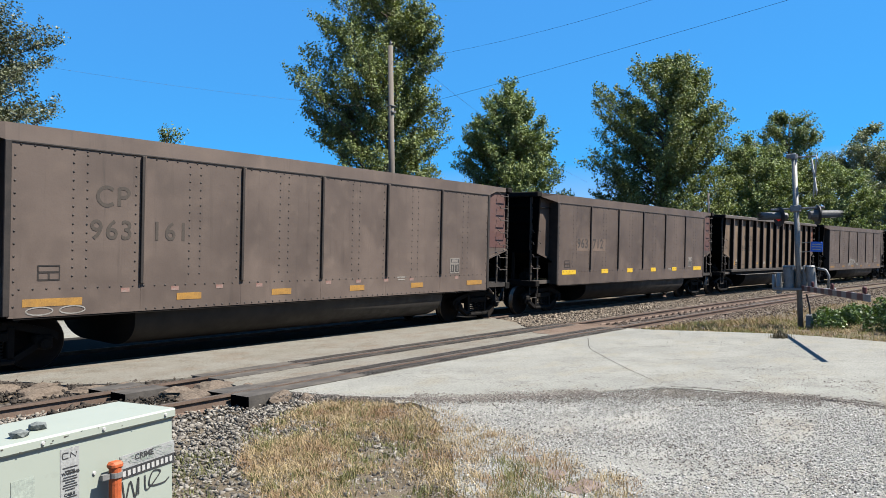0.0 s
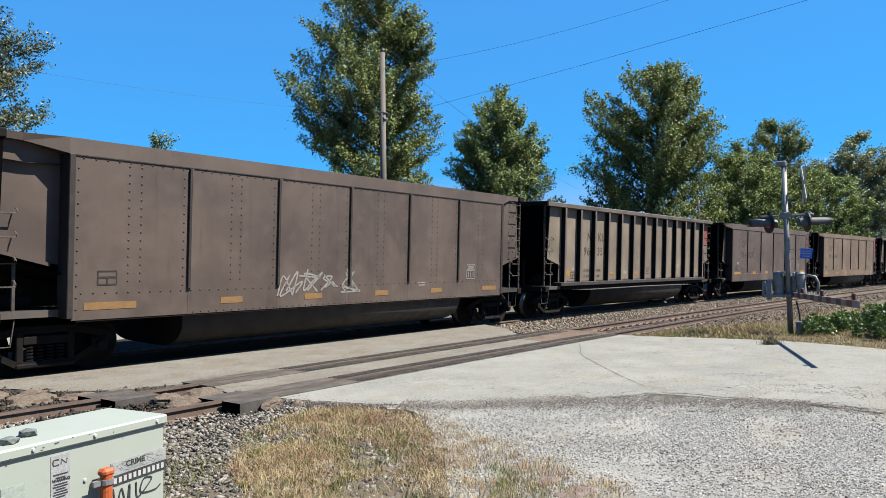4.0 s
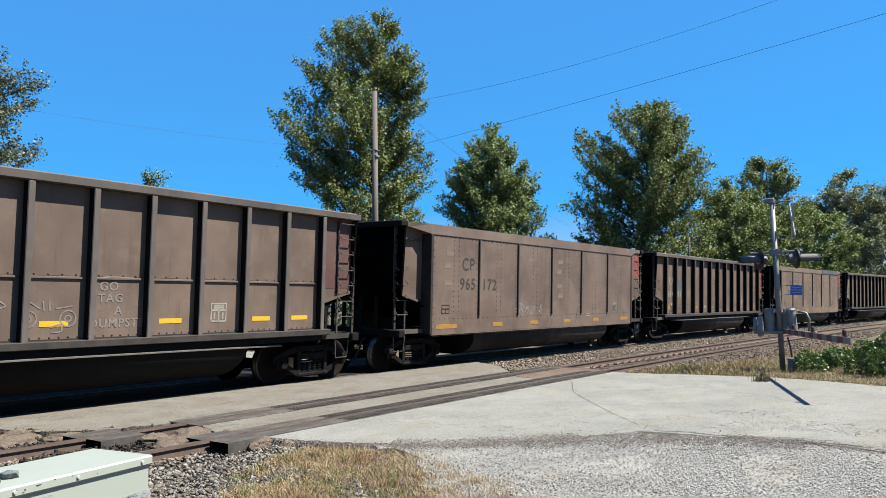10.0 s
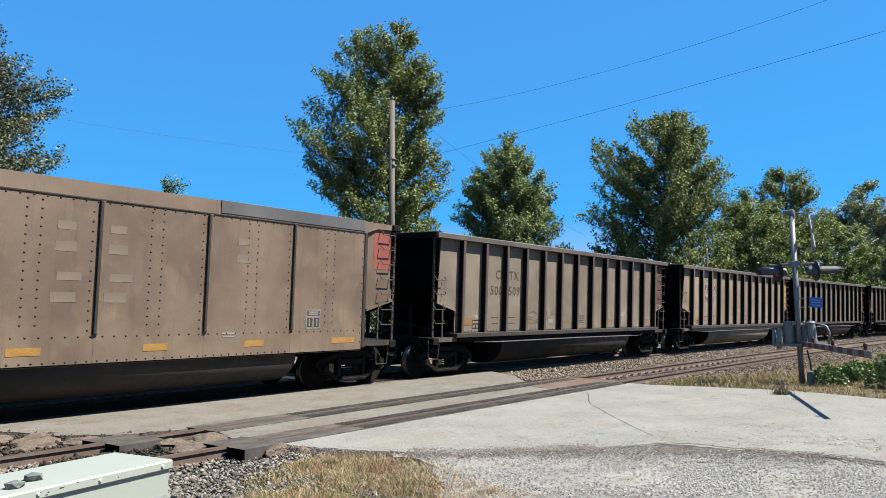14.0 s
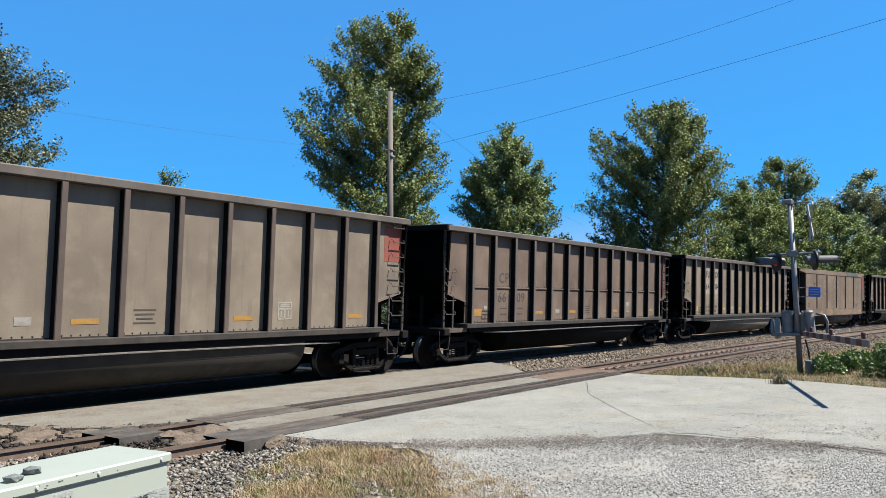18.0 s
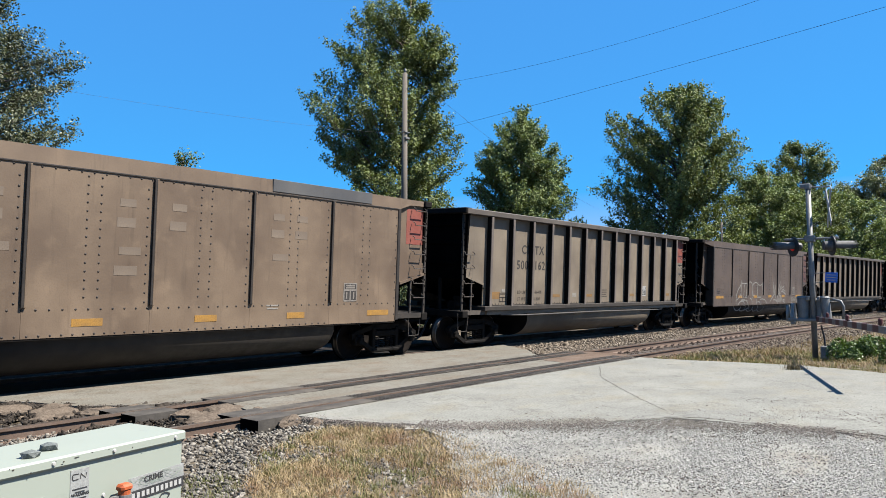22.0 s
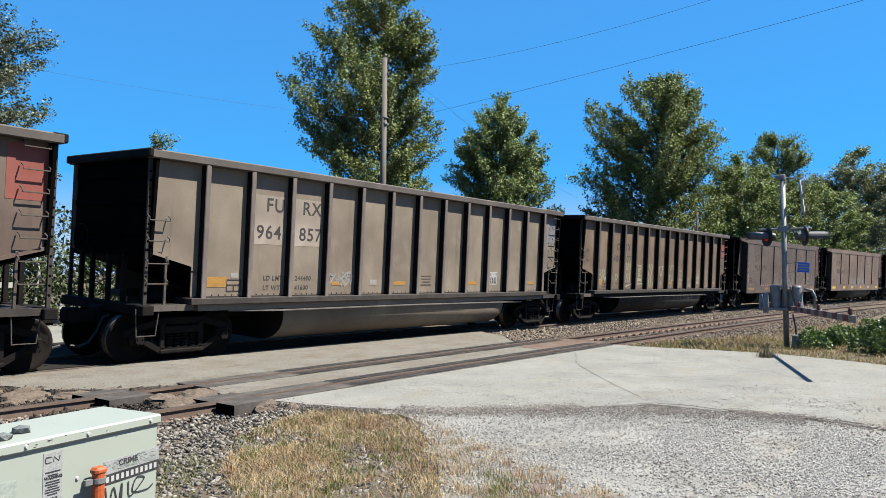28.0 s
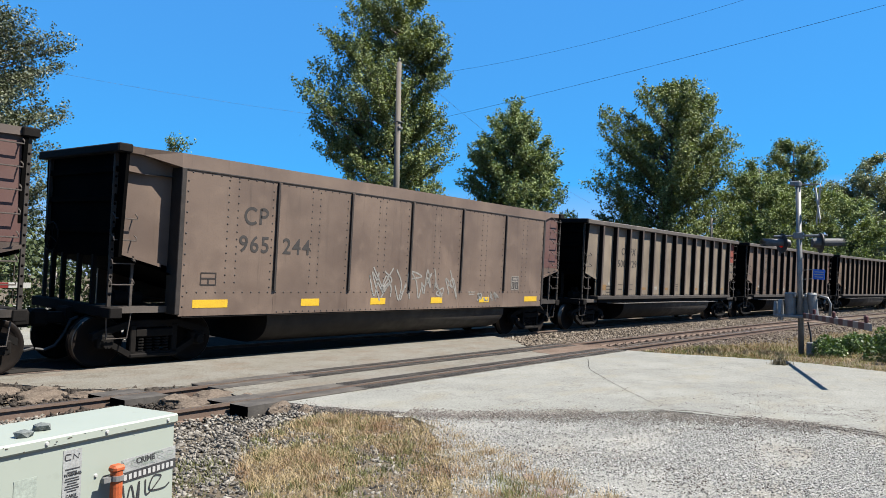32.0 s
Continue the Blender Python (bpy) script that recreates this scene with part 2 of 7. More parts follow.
# wheel faces, with the shade they stand in painted into the colour
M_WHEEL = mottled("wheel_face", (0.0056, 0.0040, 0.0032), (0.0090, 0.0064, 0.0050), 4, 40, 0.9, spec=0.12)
M_YEL = mottled("yellow_reflector", (0.4480, 0.2912, 0.0168), (0.4032, 0.2464, 0.0168), 6, 50, 0.5)
M_YEL_OLD = mottled("faded_yellow", (0.2590, 0.1330, 0.0231), (0.1890, 0.1015, 0.0266), 7, 50, 0.75)
M_YEL_MID = mottled("yellow_tape", (0.3700, 0.2150, 0.0260), (0.3100, 0.1700, 0.0260), 7, 50, 0.65)
M_PATCH = car_paint("cream_patch", (0.1640, 0.1361, 0.1062), (0.1927, 0.1618, 0.1278), 0.7, 0.35)
M_YEL_DUSTY = mottled("dusty_yellow", (0.1750, 0.0924, 0.0280), (0.1260, 0.0735, 0.0294), 7, 50, 0.8)
M_WHITE_OLD = mottled("worn_white", (0.2096, 0.1975, 0.1774), (0.1532, 0.1371, 0.1169), 9, 70, 0.8)
M_LETTER = mottled("dark_lettering", (0.0202, 0.0181, 0.0169), (0.0302, 0.0266, 0.0242), 9, 90, 0.8)
M_LETTER_LIGHT = mottled("pale_lettering", (0.2258, 0.2137, 0.1814), (0.1693, 0.1532, 0.1250), 9, 90, 0.8)
M_LETTER_FADE = mottled("faded_lettering", (0.0388, 0.0314, 0.0258), (0.0461, 0.0369, 0.0295), 9, 90, 0.8)
M_TAG = mottled("spray_white", (0.1950, 0.1880, 0.1720), (0.1400, 0.1310, 0.1160), 9, 80, 0.75)
M_TAG_DIM = mottled("spray_grey", (0.0967, 0.0847, 0.0726), (0.0766, 0.0645, 0.0545), 9, 80, 0.8)
M_TAG_CREAM = mottled("spray_cream", (0.2218, 0.2218, 0.1452), (0.1734, 0.1693, 0.1129), 9, 80, 0.8)
M_CHALK = mottled("chalk_writing", (0.1680, 0.1505, 0.1330), (0.1190, 0.1036, 0.0896), 9, 80, 0.8)
M_TAPE = mottled("faded_tape", (0.1540, 0.0700, 0.0560), (0.1820, 0.1400, 0.1190), 12, 60, 0.7)
M_TAPE_RED = mottled("faded_red_tape", (0.1150, 0.0480, 0.0390), (0.0900, 0.0480, 0.0390), 9, 60, 0.75)
M_RED = mottled("signal_red", (0.1470, 0.0123, 0.0105), (0.1120, 0.0140, 0.0123), 6, 50, 0.5)
M_RAIL = mottled("rail_rust", (0.0735, 0.0476, 0.0336), (0.1085, 0.0756, 0.0574), 3, 50, 0.85)
M_RAILTOP = mottled("rail_head_worn", (0.1900, 0.1620, 0.1420), (0.0850, 0.0670, 0.0550), 3, 50, 0.3, 0.55)
M_TIE = mottled("timber_tie", (0.0280, 0.0196, 0.0147), (0.0546, 0.0399, 0.0301), 2, 30, 0.9, stretch=(4, 1, 4), vary=0.4)
M_RUBBER = mottled("black_rubber", (0.0280, 0.0252, 0.0224), (0.0735, 0.0644, 0.0532), 2.2, 60, 0.9, vary=0.25)
M_ASPHALT = cracked("asphalt", (0.1308, 0.1302, 0.1179), (0.1572, 0.1562, 0.1398), (0.1895, 0.1882, 0.1717), (0.1022, 0.1002, 0.0899), 260, 34, 0.35, (0.1432, 0.1316, 0.1030))
M_ASPHALT_OLD = cracked("asphalt_between_tracks", (0.1032, 0.0964, 0.0799), (0.1215, 0.1156, 0.1000), (0.1335, 0.1285, 0.1166), (0.0759, 0.0642, 0.0499), 260, 34, 0.45, (0.0989, 0.0760, 0.0559))
# asphalt with the train's shadow painted into its colour
M_ROAD_SHADE = cracked("train_shade_asphalt", (0.0149, 0.0135, 0.0124), (0.0161, 0.0146, 0.0129), (0.0227, 0.0208, 0.0189), (0.0108, 0.0097, 0.0089), 200, 60)
M_GRAVEL = cracked("packed_gravel", (0.1521, 0.1486, 0.1341), (0.1902, 0.1866, 0.1686), (0.2840, 0.2814, 0.2607), (0.1089, 0.1042, 0.0921), 200, 60, 0.0, (0.1270, 0.1061, 0.0785))
M_SOIL = cracked("dry_soil", (0.0711, 0.0574, 0.0408), (0.0907, 0.0756, 0.0545), (0.1028, 0.0907, 0.0725), (0.0514, 0.0393, 0.0272), 120, 30)
M_BED = cracked("ballast_bed", (0.0508, 0.0450, 0.0392), (0.0682, 0.0610, 0.0538), (0.1103, 0.1045, 0.0958), (0.0319, 0.0261, 0.0218), 90, 22)
M_STONE = stones("ballast_stone", [(0.0, (0.0210, 0.0189, 0.0168)), (0.3, (0.0805, 0.0714, 0.0602)), (0.7, (0.1435, 0.1295, 0.1092)), (1.0, (0.2170, 0.1995, 0.1715))])
M_STONE_WARM = stones("brown_ballast_stone", [(0.0, (0.0368, 0.0282, 0.0216)), (0.4, (0.0952, 0.0745, 0.0539)), (0.8, (0.1429, 0.1148, 0.0862)), (1.0, (0.1991, 0.1690, 0.1329))])
M_PEBBLE = stones("gravel_stone", [(0.0, (0.0750, 0.0740, 0.0690)), (0.25, (0.1650, 0.1630, 0.1510)), (0.7, (0.2500, 0.2470, 0.2280)), (1.0, (0.3300, 0.3260, 0.3000))])
M_GRIT = stones("dark_grit", [(0.0, (0.0420, 0.0370, 0.0310)), (0.6, (0.1000, 0.0890, 0.0740)), (1.0, (0.1700, 0.1560, 0.1330))])
M_RUBBLE = cracked("broken_asphalt", (0.0210, 0.0181, 0.0154), (0.0392, 0.0322, 0.0266), (0.0806, 0.0685, 0.0564), (0.0161, 0.0141, 0.0121), 120, 30)
M_CHUNK = cracked("dusty_broken_asphalt", (0.0720, 0.0570, 0.0440), (0.1080, 0.0850, 0.0660), (0.1400, 0.1180, 0.0950), (0.0420, 0.0340, 0.0270), 120, 30)
M_EDGE = stones("brown_edge_stone", [(0.0, (0.0455, 0.0387, 0.0342)), (0.5, (0.1251, 0.1069, 0.0910)), (1.0, (0.2502, 0.2275, 0.2025))])
M_DRY = foliage("dry_grass", (0.105, 0.074, 0.038), (0.270, 0.212, 0.122), 0.12, (0.140, 0.082, 0.046))
M_GRASS = foliage("green_grass", (0.0480, 0.0540, 0.0180), (0.1150, 0.1160, 0.0480), 0.2)
M_LEAF = [
    foliage("poplar_leaf", (0.0628, 0.0783, 0.0261), (0.1403, 0.1776, 0.0700), gloss=0.17),
    foliage("cottonwood_leaf", (0.0538, 0.0639, 0.0211), (0.1273, 0.1540, 0.0591), gloss=0.17),
    foliage("willow_leaf", (0.0568, 0.0692, 0.0386), (0.1502, 0.1650, 0.0950), gloss=0.25),
    foliage("scrub_leaf", (0.0179, 0.0274, 0.0113), (0.0503, 0.0644, 0.0274), 0.08),
    foliage("bramble_leaf", (0.0196, 0.0397, 0.0091), (0.0686, 0.1087, 0.0255), gloss=0.4),
    foliage("alder_leaf", (0.0292, 0.0370, 0.0209), (0.0893, 0.0982, 0.0596), gloss=0.24),
]
M_BIRCH = mottled("pale_bark", (0.2100, 0.1960, 0.1750), (0.3150, 0.3010, 0.2800), 5, 30, 0.9)
M_RUSTY_ROAD = cracked("rust_stained_asphalt", (0.0805, 0.0560, 0.0420), (0.1050, 0.0805, 0.0630), (0.1330, 0.1120, 0.0945), (0.0525, 0.0350, 0.0252), 200, 34)
M_SIGN_RED = mottled("sign_red", (0.2520, 0.0140, 0.0175), (0.2100, 0.0154, 0.0182), 6, 50, 0.5)
M_BARK = mottled("bark", (0.0595, 0.0476, 0.0364), (0.1155, 0.0966, 0.0756), 3, 25, 0.95, bump=0.8, dist=0.02, stretch=(1, 1, 0.25))
M_POLE = mottled("weathered_pole", (0.0867, 0.0751, 0.0616), (0.1193, 0.1039, 0.0867), 2, 30, 0.9, stretch=(4, 4, 0.3))
M_GALV = mottled("galvanised_steel", (0.1318, 0.1310, 0.1278), (0.1785, 0.1764, 0.1718), 5, 50, 0.5, 0.3)
M_DARKMETAL = mottled("black_painted_metal", (0.0132, 0.0132, 0.0138), (0.0189, 0.0181, 0.0176), 5, 50, 0.5)
M_WIRE = mottled("wire", (0.0210, 0.0210, 0.0224), (0.05, 0.05, 0.05), 5, 50, 0.6)
M_BLUE = mottled("blue_sign", (0.0190, 0.1142, 0.4760), (0.0190, 0.0952, 0.3998), 5, 50, 0.45)
M_WHITE = mottled("white_paint", (0.2983, 0.2983, 0.2903), (0.2661, 0.2621, 0.2500), 6, 60, 0.6)
M_BOX, _bt, _bb = nodes_of("pale_green_enamel", 0.42, 0.0, 0.4)
_bv = n_coord(_bt)
_bc = n_mix(_bt, n_ramp(_bt, n_noise(_bt, _bv, 1.4, 3), [(0.3, (0, 0, 0)), (0.7, (1, 1, 1))]), (0.1876, 0.2079, 0.1778), (0.1995, 0.2191, 0.1876))
_bc = n_mix(_bt, n_ramp(_bt, n_noise(_bt, _bv, 5.0, 6, 0.7), [(0.62, (0, 0, 0)), (0.80, (0.5, 0.5, 0.5))]), _bc, (0.1330, 0.1365, 0.1120))
_bt.links.new(_bc, _bb.inputs["Base Color"])
M_BOXDIRT = mottled("scuffed_enamel", (0.1855, 0.2096, 0.1814), (0.2258, 0.2540, 0.2177), 8, 60, 0.6)
M_SILVER = mottled("silver_sticker", (0.1855, 0.1895, 0.1855), (0.2258, 0.2298, 0.2218), 20, 90, 0.5)
M_INK = mottled("black_ink", (0.0175, 0.0175, 0.0189), (0.0315, 0.0315, 0.0322), 20, 90, 0.6)
M_ORANGE = mottled("orange_plastic", (0.3145, 0.0645, 0.0161), (0.2661, 0.0605, 0.0202), 6, 60, 0.55)
M_FLATSTONE = mottled("brown_flat_stone", (0.0910, 0.0665, 0.0560), (0.1400, 0.1085, 0.0945), 9, 60, 0.9, bump=0.6)
M_GREYSTONE = mottled("grey_stone", (0.0738, 0.0840, 0.0809), (0.1172, 0.1260, 0.1193), 14, 70, 0.9, bump=0.7, dist=0.01)
M_COAL = mottled("coal_heap", (0.012, 0.012, 0.013), (0.03, 0.03, 0.03), 6, 40, 0.8, bump=1.0, dist=0.05)
M_LENS, _nt, _b = nodes_of("red_lens", 0.25)
_b.inputs["Base Color"].default_value = (0.35, 0.01, 0.008, 1)

# ---- mesh helpers ----
def mesh_from(name, verts, faces, mats, smooth=False):
    me = bpy.data.meshes.new(name)
    me.from_pydata([tuple(map(float, v)) for v in verts], [], faces)
    for m in mats if isinstance(mats, (list, tuple)) else [mats]:
        me.materials.append(m)
    if smooth:
        me.shade_smooth()
    me.update()
    return me


def finish(bm, name, mat, smooth=False):
    bmesh.ops.recalc_face_normals(bm, faces=bm.faces)
    me = bpy.data.meshes.new(name)
    bm.to_mesh(me)
    bm.free()
    for m in mat if isinstance(mat, (list, tuple)) else [mat]:
        me.materials.append(m)
    if smooth:
        me.shade_smooth()
    return me


def add_box(bm, x0, x1, y0, y1, z0, z1, bevel=0.0):
    vs = [bm.verts.new((x, y, z)) for x in (x0, x1) for y in (y0, y1) for z in (z0, z1)]
    fs = [bm.faces.new([vs[i] for i in q]) for q in ((0, 1, 3, 2), (4, 6, 7, 5), (0, 4, 5, 1), (2, 3, 7, 6), (0, 2, 6, 4), (1, 5, 7, 3))]
    if bevel:
        es = list({e for f in fs for e in f.edges})
        bmesh.ops.bevel(bm, geom=es, offset=bevel, segments=1, affect="EDGES", profile=0.7)
    return vs


def add_rod(bm, a, b, r0, r1=None, seg=8, caps=True):
    a, b = Vector(a), Vector(b)
    r1 = r0 if r1 is None else r1
    q = (b - a).to_track_quat("Z", "Y")
    rings = []
    for p, r in ((a, r0), (b, r1)):
        rings.append([bm.verts.new(p + q @ Vector((r * math.cos(2 * math.pi * i / seg), r * math.sin(2 * math.pi * i / seg), 0))) for i in range(seg)])
    for i in range(seg):
        j = (i + 1) % seg
        bm.faces.new((rings[0][i], rings[0][j], rings[1][j], rings[1][i]))
    if caps:
        bm.faces.new(rings[0][::-1])
        bm.faces.new(rings[1])


def add_path(bm, pts, r, seg=6):
    """A bent round bar along points."""
    pts = [Vector(p) for p in pts]
    rings = []
    for i, p in enumerate(pts):
        d = pts[min(i + 1, len(pts) - 1)] - pts[max(i - 1, 0)]
        q = d.to_track_quat("Z", "Y")
        rings.append([bm.verts.new(p + q @ Vector((r * math.cos(2 * math.pi * k / seg), r * math.sin(2 * math.pi * k / seg), 0))) for k in range(seg)])
    for a, b in zip(rings, rings[1:]):
        best = min(range(seg), key=lambda o: sum((a[k].co - b[(k + o) % seg].co).length for k in range(seg)))
        for k in range(seg):
            j = (k + 1) % seg
            bm.faces.new((a[k], a[j], b[(j + best) % seg], b[(k + best) % seg]))
    bm.faces.new(rings[0][::-1])
    bm.faces.new(rings[-1])


def add_extrude(bm, outline, y0, y1):
    """A flat outline in x and z, made solid from y0 to y1."""
    a = [bm.verts.new((x, y0, z)) for x, z in outline]
    b = [bm.verts.new((x, y1, z)) for x, z in outline]
    n = len(a)
    bm.faces.new(a)
    bm.faces.new(b[::-1])
    for i in range(n):
        j = (i + 1) % n
        bm.faces.new((a[i], b[i], b[j], a[j]))


def part(name, me, parent, label="", at=None, rot=None):
    """Links a mesh as one part of a thing or of a part, or each mesh of a list as a part of its own."""
    if isinstance(me, list):
        return [part(name, one, parent, label, at, rot) for one in me]
    ob = new(name, me)
    ob.parent = parent
    if at is not None:
        ob.location = at
    if rot is not None:
        ob.rotation_euler = rot
    if label:
        ob["label"] = label
    return ob


def thing(name, label, category, group="", kind="", data=None, at=(0, 0, 0)):
    ob = new(name, data)
    ob.location = at
    return tagged(ob, label, category, group, kind)


MESHES = {}


def cached(key, make):
    if key not in MESHES:
        MESHES[key] = make()
    return MESHES[key]


def box_mesh(x, y, z, mat, bevel=0.0):
    """A block centred on its origin."""
    def make():
        bm = bmesh.new()
        add_box(bm, -x / 2, x / 2, -y / 2, y / 2, -z / 2, z / 2, bevel)
        return finish(bm, "block", mat)
    return cached(("box", x, y, z, mat.name, bevel), make)


def text_mesh(words, size, mat, slant=0.0, depth=0.0015, offset=0.0, space=1.0):
    """Lettering in the xz plane that faces -y, starting at its origin."""
    def make():
        cu = bpy.data.curves.new("lettering", "FONT")
        cu.body, cu.size, cu.extrude, cu.shear, cu.offset, cu.space_character = words, size, depth, slant, offset, space
        cu.resolution_u = 3
        tmp = bpy.data.objects.new("lettering", cu)
        scene.collection.objects.link(tmp)
        bpy.context.view_layer.update()
        me = bpy.data.meshes.new_from_object(tmp.evaluated_get(bpy.context.evaluated_depsgraph_get()))
        bpy.data.objects.remove(tmp)
        bpy.data.curves.remove(cu)
        me.transform(Matrix.Rotation(radians(90), 4, "X"))
        me.materials.clear()
        me.materials.append(mat)
        return me
    return cached(("text", words, size, mat.name, slant, offset, space), make)


def ribbon(strokes, width, mat, name="stroke", joined=False):
    """Painted strokes in the xz plane, each a list of points, as flat bands; several strokes give a list of meshes unless joined."""
    if len(strokes) > 1 and not joined:
        return [ribbon([one], width, mat, name) for one in strokes]
    verts, faces = [], []
    for pts in strokes:
        p = np.array(pts, float)
        d = np.gradient(p, axis=0)
        d /= np.maximum(np.linalg.norm(d, axis=1), 1e-6)[:, None]
        nrm = np.stack([-d[:, 1], d[:, 0]], 1) * width / 2
        base = len(verts)
        for q, m in zip(p, nrm):
            verts.append((q[0] + m[0], 0, q[1] + m[1]))
            verts.append((q[0] - m[0], 0, q[1] - m[1]))
        for i in range(len(p) - 1):
            k = base + 2 * i
            faces.append((k, k + 1, k + 3, k + 2))
    return mesh_from(name, verts, faces, mat)


def spline(ctrl, per=7):
    """A smooth line through control points."""
    c = np.array(ctrl, float)
    c = np.vstack([2 * c[0] - c[1], c, 2 * c[-1] - c[-2]])
    out = []
    for i in range(1, len(c) - 2):
        for u in np.linspace(0, 1, per, endpoint=False):
            out.append(0.5 * (2 * c[i] + (c[i + 1] - c[i - 1]) * u + (2 * c[i - 1] - 5 * c[i] + 4 * c[i + 1] - c[i + 2]) * u * u + (3 * c[i] - c[i - 1] - 3 * c[i + 1] + c[i + 2]) * u ** 3))
    out.append(c[-2])
    return out


def scrawl(x0, x1, z0, z1, letters, seed, mat, width=0.03, shadow=False):
    """Spray-can lettering that cannot be read: a row of looping strokes."""
    rng = random.Random(seed)
    strokes = []
    w = (x1 - x0) / letters
    for i in range(letters):
        cx = x0 + (i + 0.5) * w
        for _ in range(2):
            pts = [(cx + rng.uniform(-0.62, 0.62) * w, z0 + (z1 - z0) * rng.uniform(0, 1)) for _ in range(rng.randint(4, 6))]
            strokes.append(spline(pts))
    if shadow:
        strokes.append(spline([(x0 + (x1 - x0) * i / 7, z0 - 0.04 - 0.1 * rng.random()) for i in range(8)]))
        strokes.append(spline([(x0 + (x1 - x0) * i / 7, z1 + 0.02 + 0.1 * rng.random()) for i in range(8)]))
    return ribbon(strokes, width, mat, "spray_tag")


# ---- the railway's line ----
DC, CURVE, S0, S1 = 13.38, 0.00207, -30.0, 120.0  # far track's distance, curvature, ends of the curve
CANT = 2.54  # degrees by which the far track leans
SPAN = 16.366  # wagon length over couplers


def line(s, off=0.0, z=0.0):
    """A point beside the far track's centre line, off metres beyond it, and its bearing."""
    c = min(max(s, S0), S1)
    a = CURVE * c
    x, y = math.sin(a) / CURVE, DC - (1 - math.cos(a)) / CURVE
    x, y = x + (s - c) * math.cos(a), y - (s - c) * math.sin(a)
    return Vector((x + off * math.sin(a), y + off * math.cos(a), z)), -a


NEAR = -4.83  # near track's centre line, from the far one

# ---- ground, road, tracks ----
from mathutils.geometry import tessellate_polygon


def slab(name, outline, top, thick, mat, label, category, kind="structure", jitter=0.0, seed=1):
    """A flat sheet of ground with a given outline; long edges are roughened where jitter is set."""
    rng = random.Random(seed)
    pts = []
    n = len(outline)
    for i in range(n):
        a, b = Vector(outline[i]), Vector(outline[(i + 1) % n])
        steps = max(1, int((b - a).length / 0.12)) if jitter and (b - a).length < 9 else 1
        for k in range(steps):
            p = a.lerp(b, k / steps)
            if steps > 1 and k:
                p = p + Vector((rng.uniform(-jitter, jitter), rng.uniform(-jitter, jitter)))
            pts.append(p)
    bm = bmesh.new()
    va = [bm.verts.new((p.x, p.y, top)) for p in pts]
    vb = [bm.verts.new((p.x, p.y, top - thick)) for p in pts]
    m = len(pts)
    for tri in tessellate_polygon([[Vector((p.x, p.y, 0)) for p in pts]]):
        bm.faces.new([va[i] for i in tri])
    for i in range(m):
        j = (i + 1) % m
        bm.faces.new((va[i], vb[i], vb[j], va[j]))
    return thing(name, label, category, kind=kind, data=finish(bm, name, mat))


def run(s0, s1, off, n=12):
    return [tuple(line(s0 + (s1 - s0) * i / n, off)[0].xy) for i in range(n + 1)]


def ground_z(y):
    """The soil's level: it falls away a little towards the tracks."""
    return float(np.interp(y, (4, 6, 8), (-0.062, -0.10, -0.21)))


def ground_sheet():
    """One sheet to the horizon: fine near the crossing, coarse beyond."""
    g = [-1500, -700, -300, -140, -70, -40, -24] + [-16 + 2 * i for i in range(36)] + [64, 80, 110, 160, 260, 500, 900, 1500]
    verts = []
    for y in g:
        for x in g:
            d = math.hypot(x - 8, y - 6)
            z = ground_z(y) + 0.012 * noise.noise((x * 0.35, y * 0.35, 0)) + min(max(d - 60, 0) * 0.001, 0.4)
            verts.append((x, y, z - (0.35 if y > 24 else 0)))
    n = len(g)
    faces = [(j * n + i, j * n + i + 1, (j + 1) * n + i + 1, (j + 1) * n + i) for j in range(n - 1) for i in range(n - 1)]
    thing("ground", "dry brown soil and scrub reaching to the horizon", "ground", kind="structure", data=mesh_from("ground", verts, faces, M_SOIL))


ground_sheet()
PAVE = -0.03
GRASS_EDGE = [(6.62, 5.3), (6.0, 4.6), (5.45, 4.05), (4.9, 3.6), (4.3, 3.15), (3.7, 2.5), (3.1, 1.2), (2.6, -1.5), (1.0, -7.0)]
FAR_EDGE = [(16.95, 6.55), (17.15, 5.2), (17.3, 3.7), (16.9, 2.5), (16.43, 1.56), (15.2, -1.5), (13.5, -7.0)]
CRACK = [(6.9, 5.75), (7.3, 5.05), (7.78, 4.62), (8.5, 4.0), (9.28, 3.42), (9.36, 2.53), (9.5, 1.68), (9.2, 0.2), (8.0, -7.0)]
slab("gravel_verge", GRASS_EDGE[::-1] + [(6.75, 5.9)] + CRACK, PAVE - 0.004, 0.1, M_GRAVEL, "loose pale grey gravel beside the road", "gravel", jitter=0.09, seed=3)
slab("road", [(6.45, 7.2), (6.6, 6.5)] + CRACK + FAR_EDGE[::-1] + run(17.2, 6.5, NEAR - 1.0), PAVE + 0.004, 0.14, M_ASPHALT, "sun-bleached grey asphalt road, cracked at its edge", "road", jitter=0.035, seed=4)
slab("pavement_1", run(6.3, 16.8, NEAR - 0.38) + run(17.6, 6.6, NEAR + 0.38), PAVE + 0.012, 0.14, M_ASPHALT_OLD, "worn asphalt between the crossing's rails", "pavement", jitter=0.03, seed=5)
